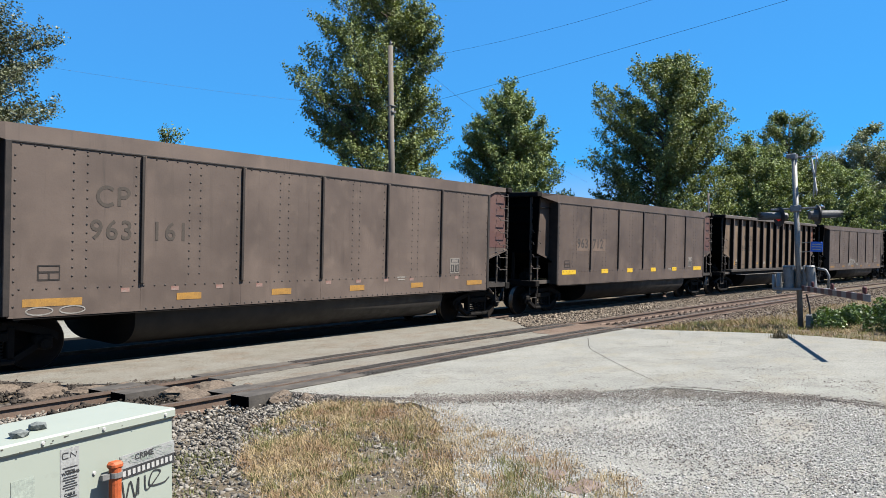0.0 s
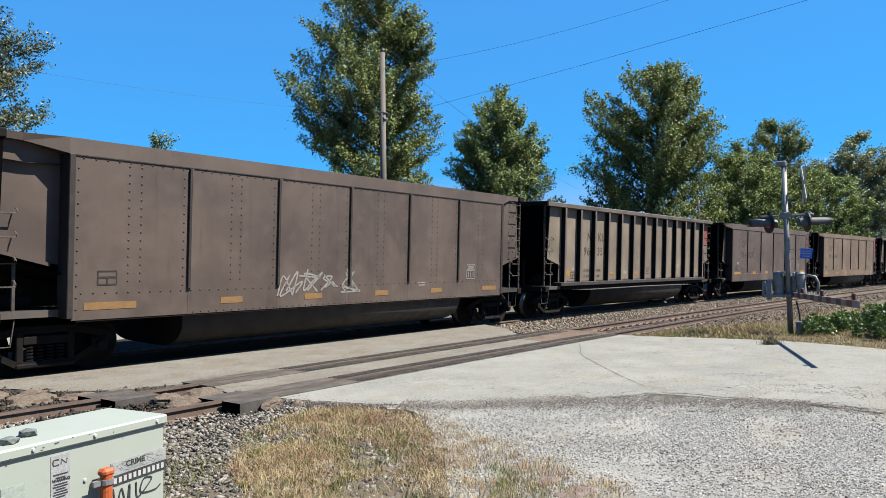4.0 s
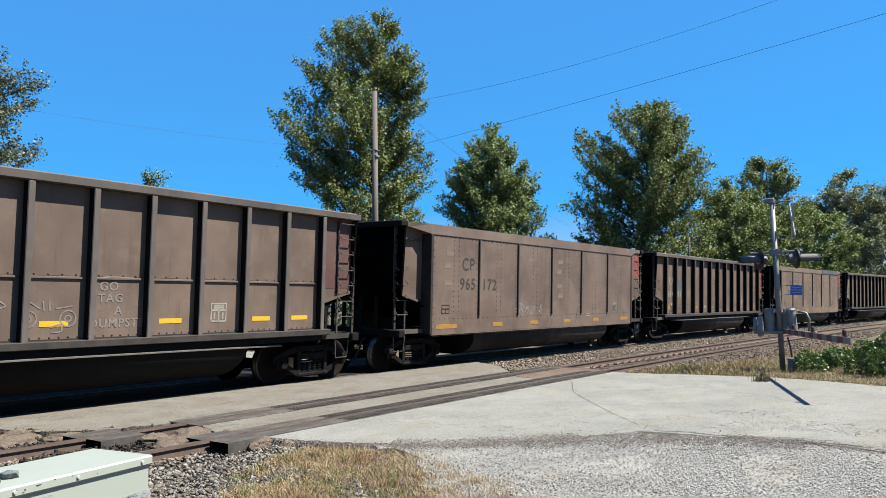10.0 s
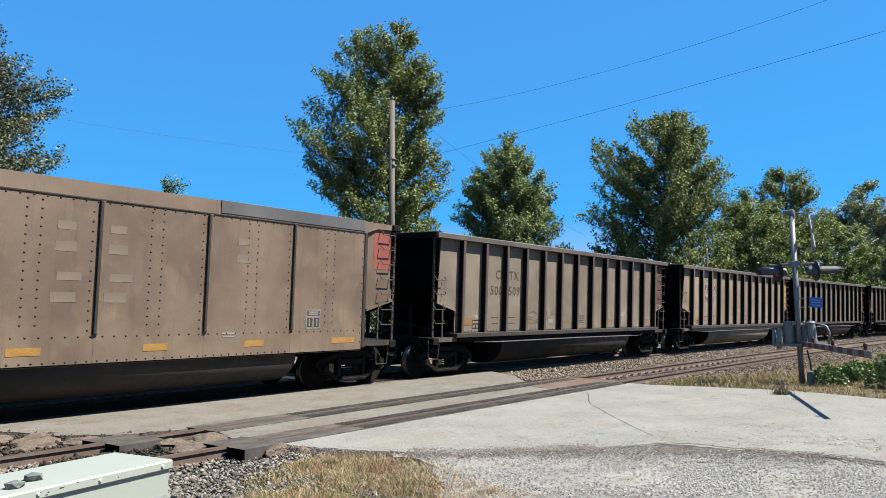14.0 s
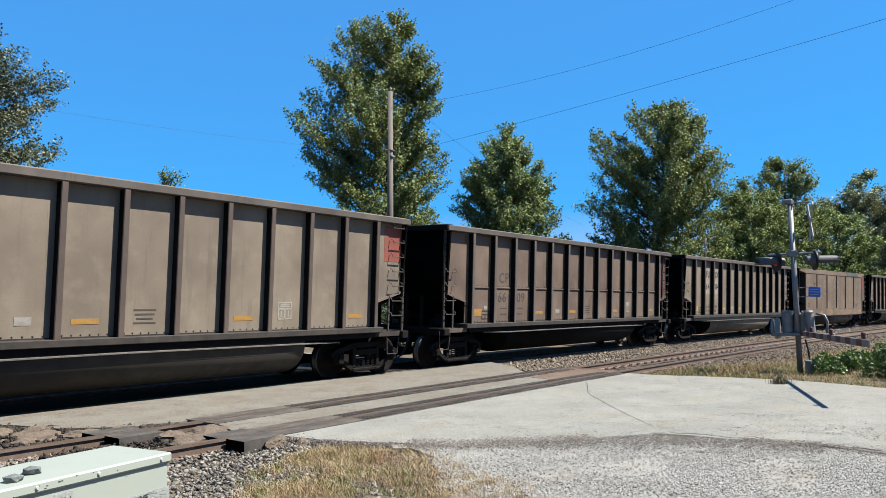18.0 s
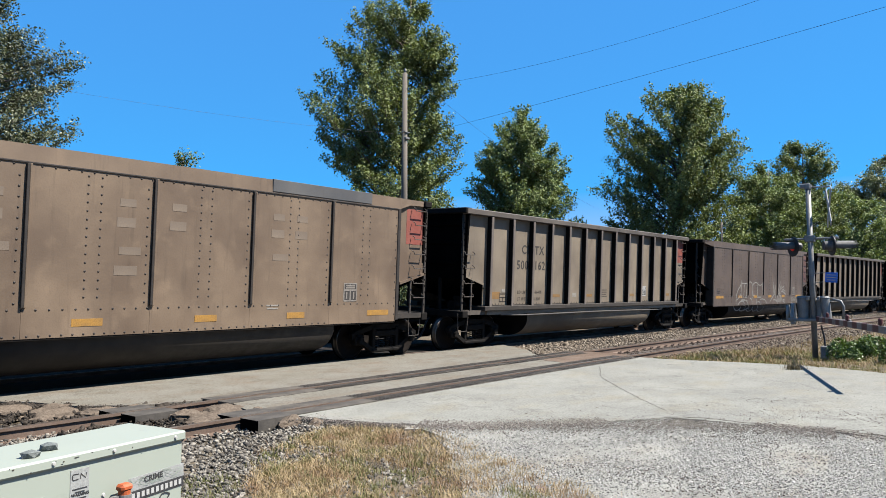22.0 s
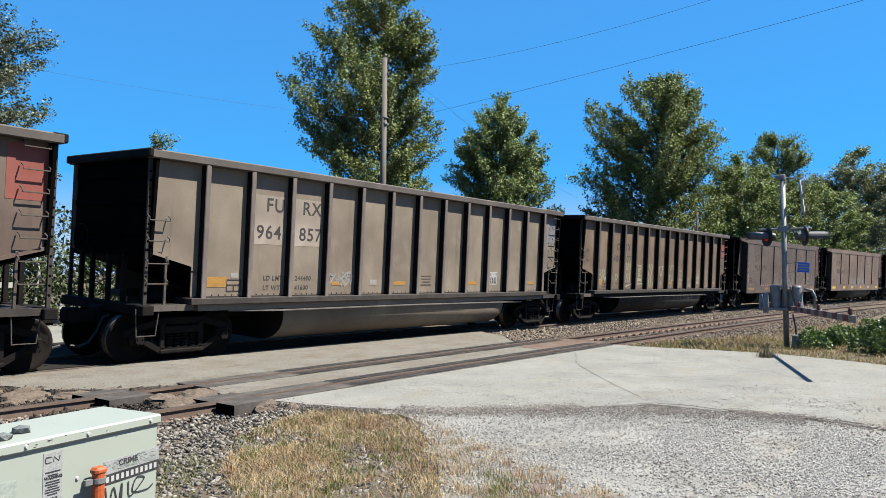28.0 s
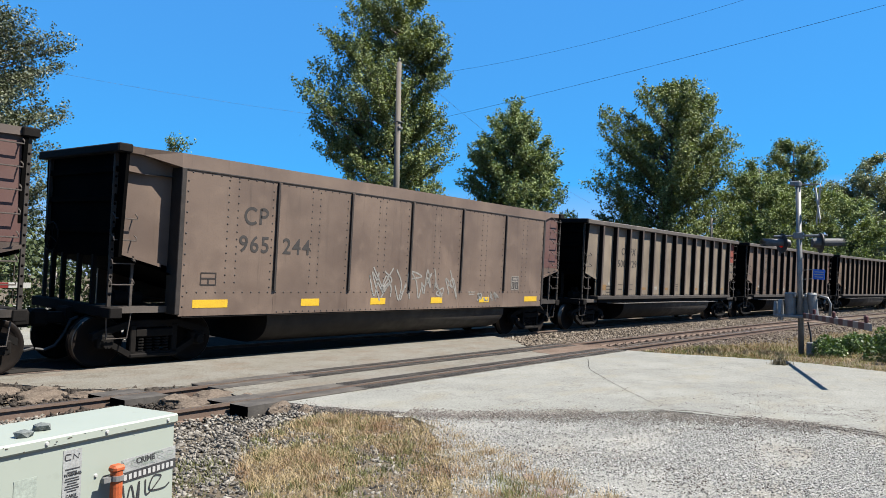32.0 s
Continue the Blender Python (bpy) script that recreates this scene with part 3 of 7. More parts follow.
slab("pavement_2", [(5.7, 9.75), (5.35, 10.1), (5.05, 10.4), (4.9, 11.0), (4.75, 11.4), (4.4, 12.0)] + run(-2.0, 17.4, -1.08)[:1] + run(0.0, 18.4, -1.0) + [(17.6, 11.0), (17.2, 10.5), (16.4, 9.85)] + run(16.0, 6.4, NEAR + 1.02), PAVE + 0.008, 0.16, M_ASPHALT_OLD, "dusty tan asphalt between the two tracks, broken at its edge", "pavement", jitter=0.04, seed=6)
slab("pavement_3", run(-1.0, 18.6, -0.6) + run(18.6, -1.0, 0.6), PAVE, 0.16, M_ROAD_SHADE, "asphalt between the far rails, coloured dark for the train's shade", "pavement")
slab("pavement_6", run(14.6, 17.7, NEAR - 0.6) + run(17.7, 15.2, NEAR + 0.6), PAVE + 0.017, 0.02, M_RUSTY_ROAD, "rust-stained asphalt at the end of the crossing", "pavement", jitter=0.06, seed=8)
slab("pavement_4", run(1.0, 18.6, 4.2) + [(19.0, 22.0), (21.0, 40.0), (8.0, 40.0), (6.0, 22.0)], PAVE, 0.16, M_ASPHALT, "grey asphalt road beyond the tracks", "pavement")


# a dark sheet laid where the train's shade falls
slab("pavement_5", run(-1.0, 18.6, 1.0) + run(18.6, -1.0, 4.2), PAVE - 0.004, 0.16, M_ROAD_SHADE, "asphalt beyond the far track, the train's shade put into its colour", "pavement")


def bed(off, s0, s1, name, label):
    """A ballast bed, its shoulders sloping away on both sides."""
    prof = [(-2.9, -0.30), (-2.2, -0.175), (-0.8, -0.20), (0.8, -0.20), (2.0, -0.175), (2.6, -0.30)]
    n = max(8, int((s1 - s0) / 2))
    verts = []
    for i in range(n + 1):
        s = s0 + (s1 - s0) * i / n
        for o, z in prof:
            verts.append(line(s, off + o, z + 0.03 * noise.noise((s * 1.3, o * 2, 3)))[0])
    k = len(prof)
    faces = [(i * k + j, (i + 1) * k + j, (i + 1) * k + j + 1, i * k + j + 1) for i in range(n) for j in range(k - 1)]
    thing(name, label, "ballast", kind="structure", data=mesh_from(name, verts, faces, M_BED))


bed(NEAR, -45, 130, "ballast_bed_near", "grey crushed-stone ballast bed under the near track")
bed(0, -140, 260, "ballast_bed_far", "brown crushed-stone ballast bed under the far track")

slab("ballast_floor", run(17.3, 70, -1.2, 20) + run(70, 17.3, NEAR + 1.2, 20), -0.125, 0.1, M_BED, "crushed stone between the two tracks", "ballast")

RAIL = [(-0.035, 0.0), (0.035, 0.0), (0.035, -0.035), (0.009, -0.05), (0.009, -0.135), (0.075, -0.155), (0.075, -0.172), (-0.075, -0.172), (-0.075, -0.155), (-0.009, -0.135), (-0.009, -0.05), (-0.035, -0.035)]


def rail_mesh(off, s0, s1, lift=0.0, head=M_RAILTOP):
    n = int((s1 - s0) / 2)
    verts, faces = [], []
    k = len(RAIL)
    for i in range(n + 1):
        s = s0 + (s1 - s0) * i / n
        for o, z in RAIL:
            verts.append(line(s, off + o, z + lift)[0])
    for i in range(n):
        for j in range(k):
            m = (j + 1) % k
            faces.append((i * k + j, (i + 1) * k + j, (i + 1) * k + m, i * k + m))
    me = mesh_from("rail", verts, faces, [M_RAIL, head])
    for p in me.polygons:
        if p.index % k == 0:
            p.material_index = 1
    return me


def tie_plate_mesh():
    """A steel plate under the rail with four spike heads."""
    def make():
        bm = bmesh.new()
        add_box(bm, -0.09, 0.09, -0.18, 0.18, -0.012, 0.008, 0.003)
        for x in (-0.06, 0.06):
            for y in (-0.1, 0.1):
                add_box(bm, x - 0.018, x + 0.018, y - 0.018, y + 0.018, 0.008, 0.04)
        return finish(bm, "tie_plate", M_RAIL)
    return cached("tie_plate", make)


def track(name, off, s0, s1, label, lean, ties):
    t = thing(name, label, "railway track")
    for side in (-1, 1):
        part("rail", rail_mesh(off + side * 0.745, s0, s1, side * lean, M_RAILTOP if lean == 0.0 else M_RAIL), t)
    tie = box_mesh(0.22, 2.6, 0.16, M_TIE, 0.012)
    plate_mesh = tie_plate_mesh()
    rng = random.Random(5)
    for a, b in ties:
        s = a
        while s < b:
            p, h = line(s, off, -0.172 - 0.085 + rng.uniform(-0.012, 0.004))
            if 17.4 < s < 33 and lean == 0.0:
                for o in (-0.745, 0.745):
                    q, _ = line(s, off + o, -0.166)
                    part("tie_plate", plate_mesh, t, at=q, rot=(0, 0, h))
            part("tie", tie, t, at=p, rot=(0, 0, h + rng.uniform(-0.02, 0.02)))
            s += 0.52
    return t


near_track = track("railway_track", NEAR, -45, 130, "rusty near railway track with dark wooden ties", 0.0, [(-3, 6.0), (17.5, 60)])
far_track = track("railway_track", 0.0, -140, 260, "far railway track under the coal train", 0.033, [(-6, -1.5), (18.8, 60)])


def stone_mesh(name, places, size, mat, seed, flat=0.75):
    """Many loose stones as one mesh: squashed, randomly turned lumps."""
    rng = np.random.default_rng(seed)
    base = np.array([(1, 0, 0), (-1, 0, 0), (0, 1, 0), (0, -1, 0), (0, 0, 1), (0, 0, -1)], float)
    tri = np.array([(0, 2, 4), (2, 1, 4), (1, 3, 4), (3, 0, 4), (2, 0, 5), (1, 2, 5), (3, 1, 5), (0, 3, 5)])
    n = len(places)
    r = size[0] + (size[1] - size[0]) * rng.random(n) ** 2
    v = base[None] * (0.55 + 0.9 * rng.random((n, 6, 1))) * (0.5 + 0.95 * rng.random((n, 1, 3))) * r[:, None, None]
    v += 0.35 * r[:, None, None] * rng.normal(size=v.shape) * 0.5
    q = rng.normal(size=(n, 4))
    q /= np.linalg.norm(q, axis=1)[:, None]
    w, x, y, z = q.T
    rot = np.stack([1 - 2 * (y * y + z * z), 2 * (x * y - z * w), 2 * (x * z + y * w), 2 * (x * y + z * w), 1 - 2 * (x * x + z * z), 2 * (y * z - x * w), 2 * (x * z - y * w), 2 * (y * z + x * w), 1 - 2 * (x * x + y * y)], 1).reshape(n, 3, 3)
    v = np.einsum("nij,nkj->nki", rot, v) * np.array([1, 1, flat]) + np.asarray(places)[:, None]
    f = (tri[None] + 6 * np.arange(n)[:, None, None]).reshape(-1, 3)
    return big_mesh(name, v.reshape(-1, 3), f, mat)


def big_mesh(name, v, f, mat):
    me = bpy.data.meshes.new(name)
    me.vertices.add(len(v))
    me.vertices.foreach_set("co", np.asarray(v, np.float32).ravel())
    k = f.shape[1]
    me.loops.add(f.size)
    me.loops.foreach_set("vertex_index", f.astype(np.int32).ravel())
    me.polygons.add(len(f))
    me.polygons.foreach_set("loop_start", np.arange(0, f.size, k, dtype=np.int32))
    me.polygons.foreach_set("loop_total", np.full(len(f), k, np.int32))
    me.materials.append(mat)
    me.update(calc_edges=True)
    return me


def along(n, s0, s1, o0, o1, z, seed, power=1.0):
    rng = np.random.default_rng(seed)
    out = []
    for u, o, w in zip(rng.random(n) ** power, rng.uniform(o0, o1, n), rng.uniform(-0.015, 0.02, n)):
        p = line(s0 + (s1 - s0) * u, o)[0]
        out.append((p.x, p.y, (z(o) if callable(z) else z) + w))
    return out


def shoulder(off):
    return lambda o: max(-0.15 - max(0, abs(o - off) - 1.5) * 0.19, -0.16)


near_stones = along(26000, -1.5, 6.4, NEAR - 3.0, NEAR + 1.6, lambda o: ground_z(DC + o - 0.1) if o < NEAR - 1.2 else -0.15, 1)
thing("ballast_stones", "loose grey crushed ballast stones round the near track", "ballast", kind="stuff", data=stone_mesh("ballast_stones", near_stones, (0.012, 0.038), M_STONE, 11))
rust_stones = along(5000, 17.2, 60, NEAR - 0.7, NEAR + 0.7, -0.205, 2, 1.5) + along(5500, 16.9, 50, NEAR - 1.9, NEAR - 0.8, shoulder(NEAR), 6, 1.6) + along(4500, 17.0, 60, NEAR + 0.8, NEAR + 1.6, -0.17, 7, 1.5)
thing("ballast_stones", "rust-stained brown ballast stones in the near track", "ballast", kind="stuff", data=stone_mesh("rust_ballast_stones", rust_stones, (0.018, 0.05), M_RUSTED, 14))
edge_places = []
for p in along(9000, 18.5, 70, NEAR - 3.0, NEAR - 0.8, 0.0, 9, 1.7):
    edge_places.append((p[0], p[1], max(-0.17, ground_z(p[1])) + p[2]))
thing("ballast_stones", "brown ballast stones along the near track's shoulder", "ballast", kind="stuff", data=stone_mesh("shoulder_stones", edge_places, (0.018, 0.05), M_RUSTED, 15))
far_stones = along(5000, 45, 95, NEAR + 1.2, -0.85, -0.12, 8) + along(17000, 17.2, 48, NEAR + 1.2, -0.85, -0.12, 3, 1.6) + along(2500, -6, 0, -2.0, 1.8, shoulder(0), 4)
thing("ballast_stones", "loose brown crushed ballast stones beside the far track", "ballast", kind="stuff", data=stone_mesh("far_ballast_stones", far_stones, (0.018, 0.055), M_STONE_WARM, 12))


def inside(p, poly):
    c = False
    for i in range(len(poly)):
        (x0, y0), (x1, y1) = poly[i - 1], poly[i]
        if (y0 > p[1]) != (y1 > p[1]) and p[0] < (x1 - x0) * (p[1] - y0) / (y1 - y0) + x0:
            c = not c
    return c


def scatter(poly, n, z, seed, keep=None):
    rng = random.Random(seed)
    xs, ys = [p[0] for p in poly], [p[1] for p in poly]
    out = []
    while len(out) < n:
        p = (rng.uniform(min(xs), max(xs)), rng.uniform(min(ys), max(ys)))
        if inside(p, poly) and (keep is None or rng.random() < keep(*p)):
            out.append((p[0], p[1], z))
    return out


gravel_zone = GRASS_EDGE[:6] + [(3.4, 0.4), (3.2, -0.8), (8.6, -0.8), (9.2, 0.4)] + CRACK[6::-1]
wide_zone = [(6.7, 5.4), (5.6, 3.3), (5.6, 0.6), (11.5, -0.5), (12.0, 3.0), (9.0, 5.2)]
pebbles = scatter(gravel_zone, 76000, PAVE - 0.002, 21, lambda x, y: max(0.25, min(1.0, 0.8 + 1.5 * noise.noise((x * 0.8, y * 1.5, 4)) + 0.5 * noise.noise((x * 4, y * 4, 9)))))
crumbs = scatter([(7.5, 6.2), (9.5, 2.0), (16.2, 1.8), (16.6, 5.8), (12.0, 6.6)], 900, PAVE + 0.004, 23) + scatter(wide_zone, 4500, PAVE + 0.005, 22, lambda x, y: 0.15 + max(0.0, 1.6 * noise.noise((x * 0.9, y * 0.9, 7))))
thing("gravel_stones", "dark and pale stone crumbs strewn over the asphalt", "gravel", kind="stuff", data=stone_mesh("road_crumbs", crumbs, (0.004, 0.012), M_EDGE, 37, 0.62))
thing("gravel_stones", "small loose pale gravel stones on the road's verge", "gravel", kind="stuff", data=stone_mesh("gravel_stones", pebbles, (0.005, 0.0135), M_PEBBLE, 13, 0.62))


def beside(pts, n, spread, z, seed, side=0.0):
    """Places strewn along a line, thinning out to its sides."""
    rng = random.Random(seed)
    out = []
    for _ in range(n):
        i = rng.randrange(len(pts) - 1)
        a, b = Vector(pts[i]), Vector(pts[i + 1])
        d = (b - a).normalized()
        q = a.lerp(b, rng.random()) + Vector((-d.y, d.x)) * (side + rng.gauss(0, spread))
        out.append((q.x, q.y, z))
    return out


thing("gravel_stones", "pale stones spilling over the asphalt's broken edge", "gravel", kind="stuff", data=stone_mesh("spilled_stones", beside(CRACK[:4], 5000, 0.16, PAVE + 0.006, 24) + beside([(6.42, 7.3), (6.6, 6.5), (6.9, 5.75), (7.3, 5.05)], 4200, 0.13, PAVE, 30) + beside(GRASS_EDGE[:7], 5000, 0.2, PAVE - 0.01, 34) + beside(CRACK[5:8], 2600, 0.12, PAVE + 0.006, 25), (0.004, 0.012), M_EDGE, 26))
thing("edge_rubble", "dark brown crumbled asphalt along the road's broken edge", "rubble", kind="stuff", data=stone_mesh("edge_rubble", beside(CRACK[2:7], 9000, 0.17, PAVE - 0.001, 27, -0.22) + beside(CRACK[3:6], 4000, 0.22, PAVE - 0.001, 28, -0.34), (0.004, 0.012), M_GRIT, 29))

# ---- coal wagons ----
HALF, TOP = 1.54, 3.86  # half width, height over the rail
FACE = 1.37  # the ribbed wagon's side sheets stand back behind its ribs


def quad_box(x0, x1, y0, y1, z0, z1, mat, bevel=0.006):
    def make():
        bm = bmesh.new()
        add_box(bm, x0, x1, y0, y1, z0, z1, bevel)
        return finish(bm, "block", mat)
    return cached(("qb", x0, x1, y0, y1, z0, z1, mat.name, bevel), make)


def sheet(outline, y0, y1, mat):
    def make():
        bm = bmesh.new()
        add_extrude(bm, outline, y0, y1)
        return finish(bm, "sheet", mat)
    return cached(("sheet", tuple(outline), y0, y1, mat.name), make)


def tub_mesh(x0, x1, top, bottom, half, mat, slope=0.35):
    """The round-bottomed tub that hangs between the bogies."""
    def make():
        h = top - bottom
        side = [(-half, top), (-half, top - 0.22 * h)]
        for i in range(1, 9):
            a = math.pi / 2 * i / 8
            side.append((-half + 0.62 * half * (1 - math.cos(a)), top - 0.22 * h - 0.78 * h * math.sin(a)))
        prof = side + [(-y, z) for y, z in side[::-1]]
        verts, faces = [], []
        k = len(prof)
        for x in (x0, x1):
            for y, z in prof:
                shift = slope * ((top - z) / h) ** 1.5
                verts.append((x + (shift if x < 0 else -shift), y, z))
        for j in range(k - 1):
            faces.append((j, j + 1, k + j + 1, k + j))
        faces.append(tuple(range(k))[::-1])
        faces.append(tuple(range(k, 2 * k)))
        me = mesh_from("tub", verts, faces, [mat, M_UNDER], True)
        for p in list(me.polygons)[-2:]:  # end plates, their shade put into a near-black material
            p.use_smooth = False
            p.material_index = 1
        return me
    return cached(("tub", x0, x1, top, bottom, half, mat.name), make)


def wheelset_mesh():
    """Two flanged wheels on their axle, lying across the track, with web and hub."""
    def make():
        prof = [(0.0, -0.11), (0.07, -0.11), (0.10, -0.085), (0.16, -0.055), (0.36, -0.045), (0.385, -0.07), (0.436, -0.07), (0.455, -0.056), (0.455, 0.045), (0.482, 0.055), (0.482, 0.075), (0.385, 0.075), (0.36, 0.02), (0.12, 0.02), (0.09, 0.06), (0.085, 0.06)]
        seg = 28
        verts, faces, mi = [], [], []
        for side in (-1, 1):
            base = len(verts)
            for i in range(seg):
                a = 2 * math.pi * i / seg
                for r, w in prof:
                    verts.append((r * math.cos(a), side * (0.755 - w), r * math.sin(a)))
            k = len(prof)
            for i in range(seg):
                j = (i + 1) % seg
                for m in range(k - 1):
                    q = (base + i * k + m, base + j * k + m, base + j * k + m + 1, base + i * k + m + 1)
                    faces.append(q if side > 0 else q[::-1])
                    mi.append(1 if m in (6, 7) else 0)
        ax = len(verts)
        for y in (-1.02, 1.02):
            for i in range(10):
                a = 2 * math.pi * i / 10
                verts.append((0.075 * math.cos(a), y, 0.075 * math.sin(a)))
        for i in range(10):
            faces.append((ax + i, ax + (i + 1) % 10, ax + 10 + (i + 1) % 10, ax + 10 + i))
            mi.append(0)
        me = mesh_from("wheelset", verts, faces, [M_WHEEL, M_TREAD])
        me.polygons.foreach_set("material_index", mi)
        me.shade_smooth()
        return me
    return cached("wheelset", make)


def bar_outline(pts, thick):
    """The outline of a bent bar of even thickness."""
    up = [(x, z + thick / 2) for x, z in pts]
    return up + [(x, z - thick / 2) for x, z in pts[::-1]]


def sideframe_mesh():
    """A cast side frame: arched top member, lower tie, two columns and the bearing jaws."""
    def make():
        bm = bmesh.new()
        add_extrude(bm, bar_outline([(-1.12, 0.56), (-0.95, 0.64), (-0.45, 0.77), (0.45, 0.77), (0.95, 0.64), (1.12, 0.56)], 0.12), -1.10, -0.97)
        add_extrude(bm, bar_outline([(-0.84, 0.46), (-0.42, 0.22), (0.42, 0.22), (0.84, 0.46)], 0.11), -1.12, -0.96)
        for x in (-0.40, 0.40):
            add_box(bm, x - 0.055, x + 0.055, -1.12, -0.97, 0.24, 0.76, 0.015)
        for x in (-0.89, 0.89):  # bearing housings and their end caps
            add_box(bm, x - 0.14, x + 0.14, -1.13, -0.95, 0.36, 0.60, 0.03)
            add_rod(bm, (x, -1.13, 0.457), (x, -1.20, 0.457), 0.10, 0.085, 12)
            for k in range(3):
                a = k * 2.094 + 0.5
                add_rod(bm, (x + 0.055 * math.cos(a), -1.19, 0.457 + 0.055 * math.sin(a)), (x + 0.055 * math.cos(a), -1.215, 0.457 + 0.055 * math.sin(a)), 0.016, seg=6)
        add_box(bm, -0.46, 0.46, -1.15, -0.94, 0.17, 0.25, 0.02)
        return finish(bm, "sideframe", M_IRON)
    return cached("sideframe", make)


def springs_mesh():
    def make():
        bm = bmesh.new()
        for x in (-0.24, -0.08, 0.08, 0.24):
            for i in range(5):
                z = 0.28 + i * 0.052
                add_rod(bm, (x, -1.05, z), (x, -1.05, z + 0.026), 0.07, 0.07, 8)
        add_box(bm, -0.36, 0.36, -1.13, -0.94, 0.54, 0.68, 0.015)
        return finish(bm, "springs", M_IRON)
    return cached("springs", make)


def far_truck_mesh():
    def make():
        me = sideframe_mesh().copy()
        me.transform(Matrix.Scale(-1, 4, (0, 1, 0)))
        me.flip_normals()
        return me
    return cached("far_sideframe", make)


def ladder_mesh(kind):
    """One grab iron or rung, bent out from the sheet on two feet."""
    def make():
        bm = bmesh.new()
        w = 0.44 if kind == "grab" else 0.40
        add_path(bm, [(0, 0.0, 0.09), (0, -0.075, 0.05), (0, -0.085, 0), (w, -0.085, 0), (w, -0.075, 0.05), (w, 0.0, 0.09)], 0.012, 5)
        return finish(bm, "rung", M_RUNG)
    return cached(("rung", kind), make)


def stirrup_mesh():
    def make():
        bm = bmesh.new()
        add_path(bm, [(-0.21, 0, 0), (-0.18, 0, -0.48), (0.18, 0, -0.48), (0.24, 0, 0)], 0.014, 5)
        return finish(bm, "stirrup", M_RUNG)
    return cached("stirrup", make)


def coupler_mesh():
    def make():
        bm = bmesh.new()
        add_box(bm, 0.0, 0.55, -0.09, 0.09, 0.72, 0.92, 0.02)
        add_box(bm, 0.50, 0.79, -0.17, 0.13, 0.68, 0.98, 0.05)
        add_box(bm, -0.1, 0.25, -0.22, 0.22, 0.66, 1.02, 0.03)
        return finish(bm, "coupler", M_IRON)
    return cached("coupler", make)


def hose_mesh():
    def make():
        bm = bmesh.new()
        add_path(bm, [(0, 0, 0.85), (0.12, 0, 0.80), (0.24, 0.01, 0.55), (0.38, 0.02, 0.36), (0.55, 0.02, 0.30), (0.70, 0.02, 0.33)], 0.028, 7)
        return finish(bm, "hose", M_DARKMETAL)
    return cached("hose", make)


def brake_wheel_mesh():
    def make():
        bm = bmesh.new()
        for i in range(14):
            a, b = 2 * math.pi * i / 14, 2 * math.pi * (i + 1) / 14
            add_rod(bm, (0, 0.27 * math.cos(a), 0.27 * math.sin(a)), (0, 0.27 * math.cos(b), 0.27 * math.sin(b)), 0.014, seg=5)
            if i % 4 == 0:
                add_rod(bm, (0, 0, 0), (0, 0.27 * math.cos(a), 0.27 * math.sin(a)), 0.01, seg=4)
        return finish(bm, "brake_wheel", M_UNDER)
    return cached("brake_wheel", make)


def rivets_mesh(key, places, y, mat, r=0.021):
    """Round rivet heads on a side sheet."""
    def make():
        verts, faces = [], []
        for x, z in places:
            b = len(verts)
            verts.append((x, y - 0.014, z))
            for i in range(6):
                a = math.pi * i / 3
                verts.append((x + r * math.cos(a), y, z + r * math.sin(a)))
            faces += [(b, b + 1 + i, b + 1 + (i + 1) % 6) for i in range(6)]
        return mesh_from("rivets", verts, faces, mat)
    return cached(("rivets", key, mat.name), make)


def bogies(car):
    for x in (-6.38, 6.38):
        b = new("bogie")
        b.parent, b.location = car, (x, 0, 0)
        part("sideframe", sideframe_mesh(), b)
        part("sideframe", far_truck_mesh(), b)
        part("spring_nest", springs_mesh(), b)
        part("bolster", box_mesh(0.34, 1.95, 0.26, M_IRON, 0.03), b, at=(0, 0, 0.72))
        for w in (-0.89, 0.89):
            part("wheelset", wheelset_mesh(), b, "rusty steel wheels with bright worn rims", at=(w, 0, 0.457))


def end_patch(car, end, y):
    """A square of the old colour left on the upper part of the trailing end bay."""
    if end in ("red", "lilac"):
        part("paint_patch", quad_box(6.62, 7.30, y - 0.004, y, 2.78, TOP - 0.22, PAINT[end], 0.0), car, "square of old %s paint" % {"red": "red", "lilac": "pale"}[end])
    elif end in ("maroon", "rust", "ochre"):
        part("paint_patch", quad_box(6.32 if y == BAY else 6.13, 7.35, y - 0.004, y, 2.12, TOP - 0.2, PAINT[end], 0.0), car, "worn %s paint on the end bay" % end)


def post_bolts(d, y):
    """A column of bolt heads up a corner post."""
    return rivets_mesh(("post", d, y), [(d * 7.335, 1.3 + 0.155 * i) for i in range(15)], y, M_INSIDE, 0.024)


